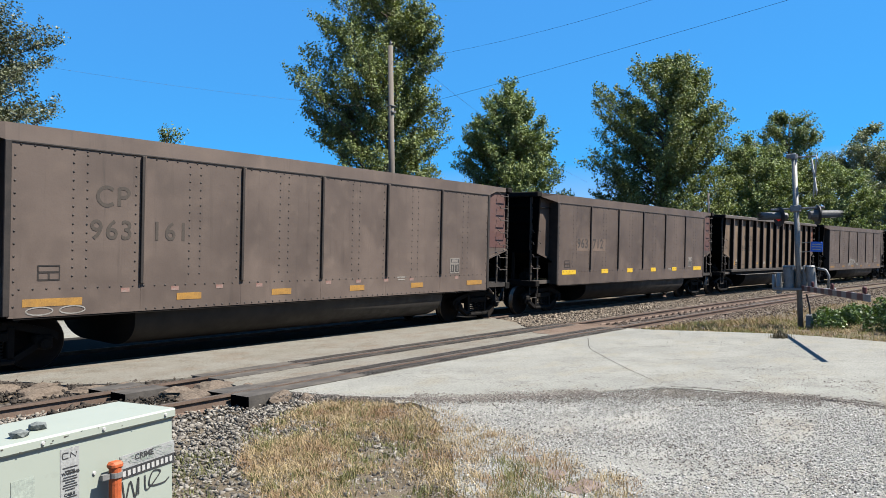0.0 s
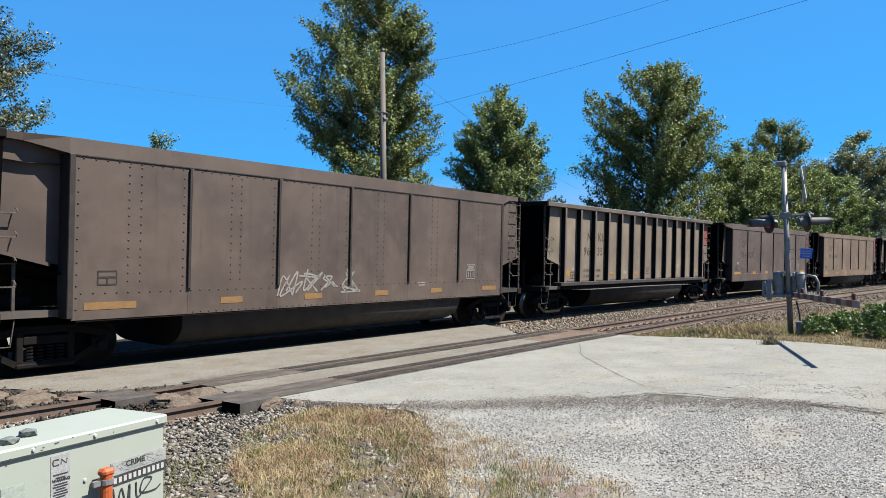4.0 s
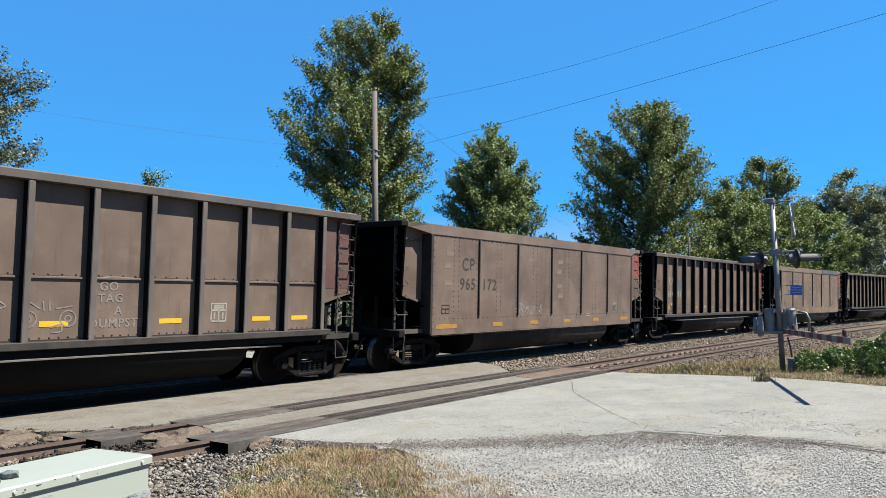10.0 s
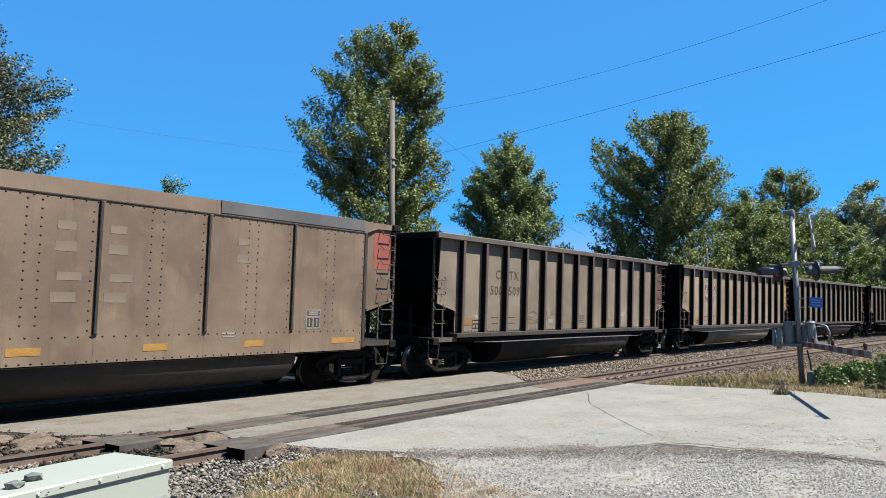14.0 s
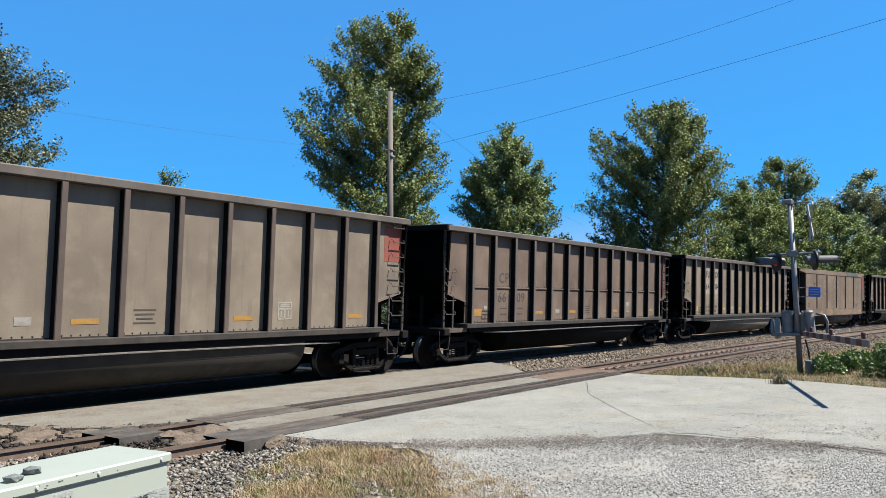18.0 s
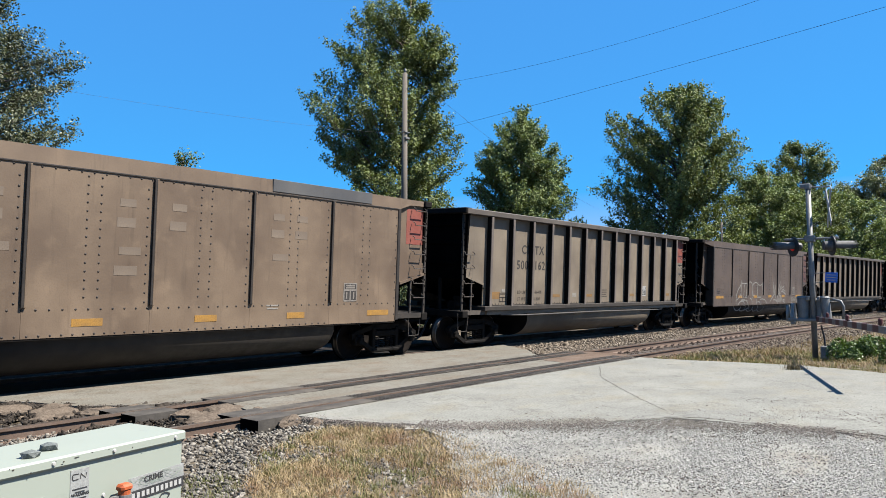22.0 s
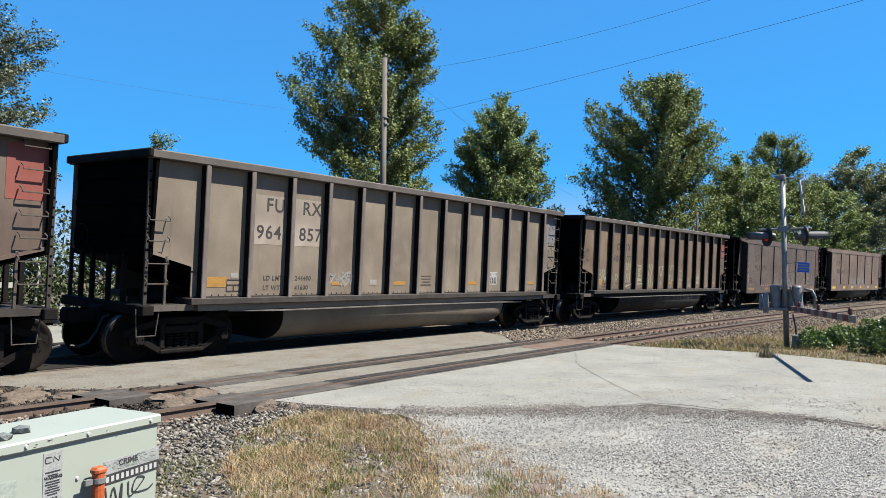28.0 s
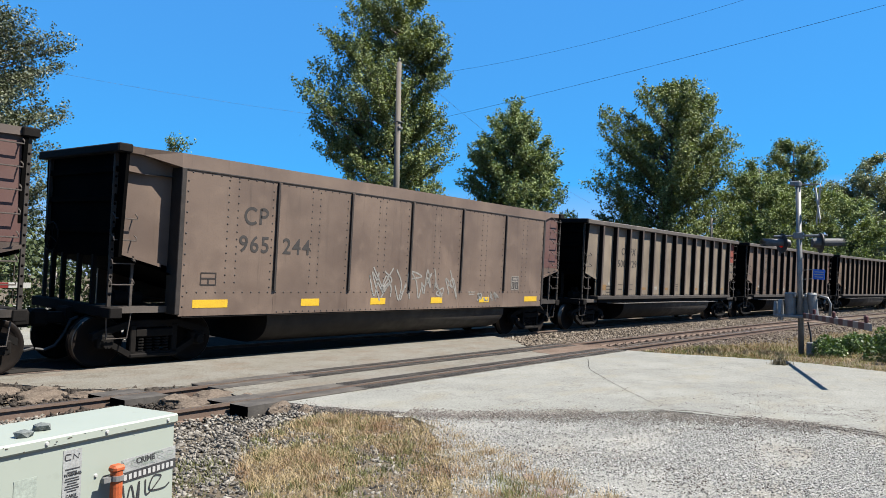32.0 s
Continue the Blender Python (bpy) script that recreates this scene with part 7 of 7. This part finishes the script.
def wedge_mesh(length, width):
    """A header block at a rail's end panel: tall at one end, chamfered at the other."""
    bm = bmesh.new()
    add_extrude(bm, [(-length / 2, -0.2), (-length / 2, -0.005), (-length / 2 + 0.06, 0.0), (length / 2, 0.0), (length / 2, -0.2)], -width / 2, width / 2)
    me = finish(bm, "header_block", [mottled("dusty_block", (0.0280, 0.0252, 0.0224), (0.0595, 0.0532, 0.0462), 3, 50, 0.9), M_INSIDE])
    for p in me.polygons:  # dust lies on the long sides; the ends' shade is put into near-black
        p.material_index = 1 if abs(p.normal.x) > 0.9 else 0
    return me


HEADER = wedge_mesh(0.62, 0.36)
for s, off in ((6.02, NEAR - 0.745 - 0.24), (6.0, NEAR - 0.745 + 0.22), (5.25, NEAR + 0.745 - 0.24), (5.2, NEAR + 0.745 + 0.24)):
    p, h = line(s + 0.15, off, 0.0)
    o = thing("header_block", "black rubber header block at the rail's crossing end", "crossing block", "header blocks at the crossing's edge", data=HEADER, at=p)
    o.rotation_euler = (0, 0, h)


def lump_mesh(seed, sx, sy, sz, mat, fine=3):
    bm = bmesh.new()
    bmesh.ops.create_icosphere(bm, subdivisions=fine, radius=1.0)
    for v in bm.verts:
        n = 1 + 0.35 * noise.noise(v.co * 1.6 + Vector((seed, 0, 0))) + 0.15 * noise.noise(v.co * 4.5 + Vector((0, seed, 0)))
        v.co = Vector((v.co.x * sx * n, v.co.y * sy * n, max(v.co.z, -0.6) * sz * n))
    return finish(bm, "lump", mat)


rng = random.Random(77)
for i, (s, off, sx, sy) in enumerate(((5.85, NEAR - 0.25, 0.34, 0.24), (6.25, NEAR + 0.1, 0.34, 0.30), (5.75, NEAR + 0.25, 0.22, 0.16), (6.45, NEAR - 0.32, 0.22, 0.14), (5.2, NEAR + 1.35, 0.34, 0.16), (4.7, NEAR + 1.65, 0.42, 0.2), (4.85, NEAR + 2.1, 0.3, 0.22), (4.4, NEAR + 2.55, 0.4, 0.25), (5.55, NEAR + 1.2, 0.2, 0.12), (6.32, NEAR - 1.22, 0.2, 0.12), (6.42, NEAR - 1.6, 0.14, 0.1))):
    p, h = line(s, off, -0.10)
    o = thing("asphalt_chunk", "dark broken chunk of old asphalt at the crossing's edge", "asphalt chunk", "broken asphalt at the crossing", data=lump_mesh(i * 3.7, sx, sy, 0.10, M_CHUNK), at=p)
    o.rotation_euler = (rng.uniform(-0.12, 0.12), rng.uniform(-0.12, 0.12), h + rng.uniform(-0.4, 0.4))
thing("rubble", "dark crumbs of broken asphalt", "rubble", kind="stuff", data=stone_mesh("rubble", along(900, 4.2, 6.7, NEAR - 0.5, NEAR + 0.5, -0.10, 31) + along(900, 3.8, 5.8, NEAR + 1.05, NEAR + 2.8, -0.09, 32), (0.015, 0.05), M_RUBBLE, 33))

thing("rubble", "crumbled dark edge of the asphalt between the tracks", "rubble", kind="stuff", data=stone_mesh("broken_edge", beside([(6.3, 9.45), (5.7, 9.75), (5.35, 10.1), (5.05, 10.4), (4.9, 11.0), (4.75, 11.4), (4.4, 12.0)], 1500, 0.10, -0.06, 35, 0.02), (0.015, 0.06), M_RUBBLE, 36))

# cracks: dark broken seams in the asphalt
crack_rng = random.Random(9)
for pts, w in (([(14.5, 7.2), (14.3, 6.95), (12.9, 6.25), (12.25, 5.81), (10.75, 4.64), (9.7, 3.75)], 0.008), ([(9.36, 3.40), (9.45, 3.05), (9.42, 2.72), (9.40, 2.60)], 0.03), ([(9.46, 2.62), (9.40, 2.2), (9.52, 1.9), (9.55, 1.5), (9.50, 1.1)], 0.045), ([(8.55, 3.97), (9.0, 3.66), (9.3, 3.44)], 0.022)):
    line_pts = [(p[0] + crack_rng.uniform(-w, w) * 0.6, p[1] + crack_rng.uniform(-w, w) * 0.6) for p in spline(pts, 9)]
    me = ribbon([line_pts], w, M_RUBBLE, "crack")
    for v in me.vertices:
        v.co = Vector((v.co.x, v.co.z, PAVE + 0.008))
    thing("crack", "dark crack in the sun-bleached asphalt", "crack", "cracks in the road", kind="structure", data=me)


# ---- utility pole and wires ----
POLE = Vector((27.2, 23.6, 0))
pole = thing("utility_pole", "tall weathered grey wooden utility pole", "utility pole", at=(POLE.x, POLE.y, -0.5))
bm = bmesh.new()
add_rod(bm, (0, 0, 0), (0.12, 0.05, 12.9), 0.19, 0.12, 14)
part("shaft", finish(bm, "shaft", M_POLE, True), pole)
bm = bmesh.new()
add_rod(bm, (0.12, 0.05, 12.9), (0.12, 0.05, 13.15), 0.04, 0.03, 8)
add_rod(bm, (0.12, 0.05, 13.0), (0.12, 0.05, 13.06), 0.07, 0.07, 8)
part("insulator", finish(bm, "insulator", M_GALV), pole)
part("bracket", box_mesh(0.3, 0.12, 0.1, M_GALV, 0.01), pole, at=(0.1, -0.1, 9.6))
part("band", box_mesh(0.36, 0.36, 0.05, M_GALV, 0.01), pole, at=(0.09, 0.03, 9.9))
far_pole = thing("utility_pole", "distant bare wooden pole behind the train", "utility pole", at=(56.4, 17.3, -0.5))
bm = bmesh.new()
add_rod(bm, (0, 0, 0), (0, 0, 7.2), 0.12, 0.08, 10)
part("shaft", finish(bm, "far_shaft", M_POLE, True), far_pole)


def wire(a, b, sag, r=0.012, label="thin dark overhead wire"):
    a, b = Vector(a), Vector(b)
    n = 24
    pts = [a.lerp(b, i / n) - Vector((0, 0, sag * 4 * (i / n) * (1 - i / n))) for i in range(n + 1)]
    bm = bmesh.new()
    add_path(bm, pts, r, 5)
    thing("overhead_wire", label, "wire", "overhead wires", data=finish(bm, "wire", M_WIRE))


wire((27.3, 23.65, 11.6), (23.4, -8.5, 13.2), 1.3, 0.0052)
wire((27.3, 23.55, 9.1), (25.0, -18.0, 12.4), 0.35, 0.0065)
wire((27.3, 23.65, 9.3), (-8.0, 42.0, 13.6), 1.2, 0.004, "faint overhead wire running off over the trees")
wire((27.3, 23.65, 12.6), (62.0, 30.0, 9.0), 0.6, 0.007)

# ---- level-crossing signal ----
MAST = Vector((19.5, 3.84, 0))
sig = thing("crossing_signal", "grey steel level-crossing signal with lowered striped gate", "crossing signal", at=(MAST.x, MAST.y, -0.15))
bm = bmesh.new()
add_rod(bm, (0, 0, 0), (0, 0.06, 4.22), 0.066, 0.060, 14)
part("mast", finish(bm, "mast", M_GALV, True), sig)
bm = bmesh.new()
add_rod(bm, (0, 0.06, 4.2), (0, 0.06, 4.3), 0.085, 0.085, 12)
add_box(bm, -0.06, 0.06, 0.0, 0.24, 4.22, 4.33, 0.02)
add_rod(bm, (0, 0.0, 4.24), (0, -0.42, 4.22), 0.018, seg=6)
part("mast_cap", finish(bm, "cap", M_GALV), sig)
bm = bmesh.new()
add_rod(bm, (0, 0.62, 2.98), (0, -0.58, 2.98), 0.028, seg=8)
add_box(bm, -0.09, 0.09, -0.06, 0.16, 2.90, 3.06, 0.015)
part("crossarm", finish(bm, "crossarm", M_GALV), sig)


M_HOOD = mottled("greyed_black_metal", (0.0420, 0.0420, 0.0430), (0.0800, 0.0790, 0.0770), 5, 50, 0.6)


def lamp_unit(y, turn, lit):
    """A flashing light: round black backing plate, long hood and red lens."""
    u = new("flashing_light")
    u.parent, u.location, u.rotation_euler = sig, (0, y, 2.80), (0, 0, turn)
    bm = bmesh.new()
    add_rod(bm, (0, 0, 0), (0, 0.025, 0), 0.24, 0.24, 24)
    part("backing_plate", finish(bm, "plate", M_DARKMETAL), u)
    bm = bmesh.new()
    n = 14
    for i in range(n):  # an open half tube over the lens
        a0, a1 = math.pi * (-0.2 + 1.4 * i / n), math.pi * (-0.2 + 1.4 * (i + 1) / n)
        q = [bm.verts.new((0.115 * math.cos(a), d, 0.115 * math.sin(a))) for a, d in ((a0, 0), (a1, 0), (a1, -0.55), (a0, -0.42))]
        bm.faces.new(q)
    part("hood", finish(bm, "hood", M_HOOD), u)
    bm = bmesh.new()
    add_rod(bm, (0, 0.02, 0), (0, 0.2, 0), 0.13, 0.10, 14)
    part("housing", finish(bm, "housing", M_HOOD), u)
    bm = bmesh.new()
    add_rod(bm, (0, -0.004, 0), (0, -0.03, 0), 0.105, 0.09, 18)
    part("lens", finish(bm, "lens", M_LENS_LIT if lit else M_LENS), u, "red signal lens")


M_LENS_LIT, _nt2, _b2 = nodes_of("lit_red_lens", 0.3)
_b2.inputs["Base Color"].default_value = (0.5, 0.01, 0.008, 1)
_b2.inputs["Emission Color"].default_value = (1.0, 0.02, 0.01, 1)
_b2.inputs["Emission Strength"].default_value = 0.03
lamp_unit(0.44, radians(-138), True)
lamp_unit(-0.44, radians(30), False)
for a in (42, -42):
    part("crossbuck_board", box_mesh(0.15, 0.022, 1.15, M_WHITE, 0.006), sig, "white crossbuck board seen nearly edge-on", at=(-0.05, -0.40 + 0.015 * (a > 0), 3.72), rot=(0, radians(a), radians(17)))
sign = part("blue_sign", box_mesh(0.26, 0.012, 0.24, M_BLUE, 0.004), sig, "small blue notice with white lines", at=(-0.05, -0.40, 2.04), rot=(0.08, 0.06, radians(-72)))
for i, w in enumerate((0.2, 0.22, 0.18)):
    part("writing_bar", box_mesh(w, 0.004, 0.02, M_WHITE), sign, at=(0.0, -0.009, 0.06 - 0.06 * i))
for z in (1.92, 2.14):
    bm = bmesh.new()
    add_rod(bm, (0, 0, z), (-0.03, -0.3, z + 0.02), 0.008, seg=5)
    part("sign_bracket", finish(bm, "bracket", M_GALV), sig)
part("gate_mechanism", box_mesh(0.42, 0.3, 0.52, M_GALV, 0.03), sig, "grey gate motor housing", at=(0.26, -0.02, 1.28))
for y, r, lean in ((-0.23, 0.11, -0.06), (0.24, 0.13, 0.0)):  # rounded steel drums on each side of the mast
    bm = bmesh.new()
    add_rod(bm, (0.0, y + lean, 1.04), (0.0, y, 1.56), r * 0.9, r, 18)
    add_rod(bm, (0.0, y, 1.555), (0.0, y, 1.60), r * 1.12, r * 0.9, 18)
    part("gate_drum", finish(bm, "gate_drum", M_GALV, False), sig, "rounded grey steel drum")
part("cross_bracket", box_mesh(0.10, 1.36, 0.07, M_GALV, 0.012), sig, at=(-0.12, -0.12, 1.02))
for y in (-0.12, 0.12):
    part("clamp", box_mesh(0.22, 0.05, 0.10, M_GALV, 0.01), sig, at=(-0.02, y, 1.54))
bm = bmesh.new()
add_extrude(bm, [(-0.14, 0.92), (-0.16, 1.1), (-0.08, 1.42), (0.06, 1.42), (0.14, 1.1), (0.04, 0.92)], 0.42, 0.50)
part("counterweight", finish(bm, "counterweight", M_GALV), sig, "grey counterweight plate")
bm = bmesh.new()
add_extrude(bm, [(-0.10, 0.98), (-0.12, 1.15), (-0.05, 1.38), (0.05, 1.38), (0.10, 1.15), (0.02, 0.98)], 0.55, 0.61)
part("counterweight", finish(bm, "counterweight2", M_GALV), sig)
bm = bmesh.new()
add_path(bm, [(0.0, -0.40, 1.52), (0.0, -0.58, 1.48), (0.0, -0.64, 1.34), (0.0, -0.62, 1.05)], 0.03, 8)
part("conduit", finish(bm, "conduit", M_GALV, True), sig)
bm = bmesh.new()
add_path(bm, [(0.02, -0.14, 0.9), (0.03, -0.2, 0.6), (0.0, -0.22, 0.35)], 0.022, 6)
part("cable", finish(bm, "cable", M_DARKMETAL), sig)
part("junction_box", box_mesh(0.2, 0.22, 0.34, M_GALV, 0.02), sig, at=(-0.02, -0.24, 0.24))
part("footing", box_mesh(0.5, 0.6, 0.12, M_ASPHALT, 0.02), sig, "concrete footing", at=(0, 0, 0.02))
# the lowered arm, in red and white lengths
a0, a1 = Vector((-0.35, -0.12, 1.06)), Vector((13.2, 1.60, 1.12)) - Vector((MAST.x, MAST.y, 0))
arm = new("gate_arm")
arm.parent, arm.location = sig, a0
arm["label"] = "red and white striped gate arm"
d = a1 - a0
arm.rotation_euler = (0, -math.asin(d.z / d.length), math.atan2(d.y, d.x))
N_SEG = 16
M_ARM_RED = mottled("dark_red_stripe", (0.0700, 0.0154, 0.0154), (0.0490, 0.0140, 0.0140), 6, 50, 0.6)
M_ARM_WHITE = mottled("dull_white_stripe", (0.1680, 0.1540, 0.1470), (0.1190, 0.1085, 0.1050), 6, 50, 0.6)
for i in range(N_SEG):
    w = d.length / N_SEG
    part("arm_length", box_mesh(round(w, 3), 0.03, 0.115, M_ARM_RED if i % 2 == 0 else M_ARM_WHITE, 0.004), arm, at=((i + 0.5) * w, 0, 0))
for f in (0.22, 0.55, 0.95):
    part("arm_lamp", box_mesh(0.09, 0.06, 0.12, M_ARM_RED, 0.02), arm, "small red arm lamp", at=(d.length * f, 0, 0.12))

# ---- beyond the tracks: stop sign and the far gate, seen between the wagons ----
stop = thing("stop_sign", "red and white octagonal stop sign on a steel post", "road sign", at=(18.1, 21.3, -0.4))
stop.rotation_euler = (0, 0, radians(-40.3))
bm = bmesh.new()
add_rod(bm, (0, 0.02, 0), (0, 0.02, 2.35), 0.03, 0.03, 8)
part("post", finish(bm, "post", M_GALV, True), stop)


def octagon(r, y0, y1, mat):
    bm = bmesh.new()
    add_extrude(bm, [(r * math.cos(radians(22.5 + 45 * k)), r * math.sin(radians(22.5 + 45 * k))) for k in range(8)], y0, y1)
    return finish(bm, "octagon", mat)


part("sign_border", octagon(0.32, -0.016, -0.012, M_WHITE), stop, "white border", at=(0, 0, 2.08))
part("sign_plate", octagon(0.295, -0.020, -0.016, M_SIGN_RED), stop, "red plate", at=(0, 0, 2.08))
part("lettering", text_mesh("STOP", 0.26, M_WHITE, offset=0.004), stop, at=(-0.25, -0.022, 1.99))
far_gate = thing("crossing_gate", "lowered red and white gate beyond the far track", "crossing gate", at=(-0.6, 17.0, -0.15))
bm = bmesh.new()
add_rod(bm, (0, 0, 0), (0, 0, 4.2), 0.07, 0.065, 12)
part("mast", finish(bm, "far_mast", M_GALV, True), far_gate)
part("gate_mechanism", box_mesh(0.4, 0.3, 0.5, M_GALV, 0.03), far_gate, at=(0.1, -0.2, 1.48))
far_arm = new("gate_arm")
far_arm.parent, far_arm.location, far_arm.rotation_euler = far_gate, (0.2, -0.22, 1.48), (0, 0, math.atan2(-0.28, 7.59))
for k in range(17):
    w = 7.6 / 17
    part("arm_length", box_mesh(round(w * 0.998, 3), 0.03, 0.115, M_RED if k % 2 else M_WHITE, 0.004), far_arm, at=((k + 0.5) * w, 0, 0))

# ---- signal cabinet ----
cab = thing("trackside_cabinet", "pale green steel trackside cabinet with stickers and black scrawl", "electrical cabinet", at=(2.38, 3.64, 0.0))
cab.rotation_euler = (0, 0, math.atan2(0.157, 0.987))
CT = 0.82
bm = bmesh.new()
add_box(bm, -1.40, -0.012, 0.014, 0.45, -0.16, CT - 0.03, 0.006)
part("body", finish(bm, "body", M_BOX), cab)
bm = bmesh.new()
add_box(bm, -1.42, 0.0, -0.004, 0.47, CT - 0.052, CT, 0.009)
part("lid", finish(bm, "lid", M_BOX), cab, "overhanging pale green lid with chipped edge")
bolt = bmesh.new()
add_rod(bolt, (0, 0, 0), (0, -0.008, 0), 0.011, 0.007, 10)
BOLT = finish(bolt, "bolt", M_WHITE)
for u in (0.076, 0.457, 0.776, 1.1):
    part("bolt", BOLT, cab, at=(-u, -0.004, CT - 0.026))
part("bolt", BOLT, cab, at=(-0.50, 0.014, 0.585))
chip_rng = random.Random(4)
for i in range(15):
    part("paint_chip", box_mesh(round(chip_rng.uniform(0.003, 0.012), 3), 0.002, round(chip_rng.uniform(0.002, 0.006), 3), M_RUBBLE), cab, at=(-chip_rng.uniform(0.02, 1.2), -0.0048, CT - chip_rng.uniform(0.006, 0.05)))
plate = part("warning_sticker", box_mesh(0.098, 0.002, 0.33, M_SILVER), cab, "silver warning sticker", at=(-0.630, 0.0125, 0.575))
for i, z in enumerate((0.073, 0.058, 0.028, 0.016, 0.004, -0.008, -0.02, -0.032, -0.068, -0.104, -0.118, -0.14)):
    part("writing_bar", box_mesh(round((0.076, 0.05, 0.07)[i % 3], 3), 0.002, 0.005, M_INK), plate, at=(0, -0.002, z))
part("lettering", text_mesh("WARNING", 0.019, M_INK, offset=0.0004), plate, at=(-0.043, -0.002, 0.04))
part("lettering", text_mesh("CABLE", 0.019, M_INK, offset=0.0004), plate, at=(-0.030, -0.002, -0.06))
part("lettering", text_mesh("ATTENTION", 0.0165, M_INK, offset=0.0004), plate, at=(-0.045, -0.002, -0.096))
logo = [spline([(-0.008, 0.012), (-0.036, 0.012), (-0.036, -0.012), (-0.008, -0.012)], 5), [(0.002, -0.012), (0.004, 0.012), (0.03, -0.012), (0.034, 0.012)]]
part("emblem", ribbon(logo, 0.006, M_INK, "emblem", True), plate, at=(0, -0.002, 0.130))
notice = part("notice_sticker", box_mesh(0.35, 0.002, 0.068, M_SILVER), cab, "scratched black and white notice", at=(-0.178, 0.0125, 0.602), rot=(0, radians(-2), 0))
part("lettering", text_mesh("CRIME", 0.042, M_INK, offset=0.001), notice, at=(-0.085, -0.002, -0.005))
part("scratch", scrawl(-0.17, 0.165, -0.03, 0.03, 5, 70, M_BOXDIRT, 0.0025), notice, at=(0, -0.003, 0))
strip = part("number_strip", box_mesh(0.35, 0.002, 0.052, M_INK), cab, "black strip with white figures as bars", at=(-0.178, 0.0125, 0.541), rot=(0, radians(-2), 0))
for i in range(11):
    part("writing_bar", box_mesh(0.018, 0.002, 0.028, M_WHITE), strip, at=(-0.15 + 0.03 * i, -0.002, 0))
part("scrawl", ribbon([spline([(-0.34, 0.50), (-0.32, 0.40), (-0.29, 0.49), (-0.26, 0.40), (-0.24, 0.50), (-0.24, 0.41)]), spline([(-0.20, 0.50), (-0.19, 0.42), (-0.12, 0.47), (-0.10, 0.50), (-0.15, 0.505), (-0.17, 0.44), (-0.08, 0.43), (-0.04, 0.45)])], 0.008, M_INK, "scrawl"), cab, "black felt-pen scrawl", at=(0, 0.010, 0))
part("scuff", box_mesh(0.11, 0.002, 0.10, M_BOXDIRT), cab, "dull painted-over patch", at=(-0.86, 0.0125, 0.60))


def marker_post():
    bm = bmesh.new()
    add_rod(bm, (0, 0, -0.16), (0, 0, 0.60), 0.030, 0.030, 14)
    add_box(bm, -0.034, 0.034, -0.030, 0.030, 0.595, 0.632, 0.012)
    return finish(bm, "marker", M_ORANGE, False)


marker = thing("cable_marker", "orange plastic cable marker post strapped to the cabinet", "marker post", at=cab.matrix_basis @ Vector((-0.425, -0.045, 0.0)))
marker.rotation_euler = cab.rotation_euler
part("tube", marker_post(), marker)
bm = bmesh.new()
add_rod(bm, (0, 0, 0.555), (0, 0, 0.580), 0.036, 0.036, 14)
add_box(bm, -0.075, -0.03, -0.006, 0.014, 0.553, 0.580)
part("clamp", finish(bm, "clamp", M_GALV), marker)
for i, (px, py, s, a) in enumerate(((1.56, 3.62, 0.042, 20), (1.68, 3.72, 0.046, 70))):
    o = thing("loose_stone", "grey angular stone lying on the cabinet's lid", "stone", "stones on the cabinet", data=lump_mesh(20 + i * 5, s * 1.25, s, s * 0.62, M_GREYSTONE, 1), at=(px, py, CT + s * 0.30))
    o.rotation_euler = (0, 0, radians(a))

# ---- movement ----
# the first wagon's middle along the line: a train that gathers a little speed
PACE = (11.089, -11.9904, -0.001762, -0.0001325)


def travelled(t):
    return sum(c * t ** k for k, c in enumerate(PACE))


# slack in the couplings: how far each of these wagons stands off its even place
SLACK = {9: -0.15, 12: 0.12, 24: -0.15}


def wagon_pose(s):
    a, b = line(s - 6.38)[0], line(s + 6.38)[0]
    m = (a + b) / 2
    return pose(m.x, m.y, 0.0, CANT, 0, math.degrees(math.atan2(b.y - a.y, b.x - a.x)))


def wheel_rows(axle, i):
    """The wheels roll with the wagon: keyed finely while they pass the crossing, held before and after."""
    at = axle.location.copy()
    ts = [k / FPS for k in range(32 * FPS + 1)]
    near = [t for t in ts if -16 < travelled(t) + i * SPAN < 34]
    if not near:
        return [(0.0, Matrix.Translation(at)), (32.0, Matrix.Translation(at))]
    s0 = travelled(near[0])
    rows = [(t, Matrix.Translation(at) @ Matrix.Rotation((travelled(t) - s0) / 0.457, 4, "Y")) for t in near]
    if near[0] > 0:
        rows.insert(0, (0.0, rows[0][1]))
    if near[-1] < 32:
        rows.append((32.0, rows[-1][1]))
    return rows


def motions():
    for i, car in enumerate(TRAIN):
        walk(car, [(t, wagon_pose(travelled(t) + i * SPAN + SLACK.get(i, 0.0))) for t in range(33)])
        for bogie in [c for c in car.children if c.name.startswith("bogie")]:
            for axle in [c for c in bogie.children if c.name.startswith("wheelset")]:
                walk(axle, wheel_rows(axle, i))


motions()
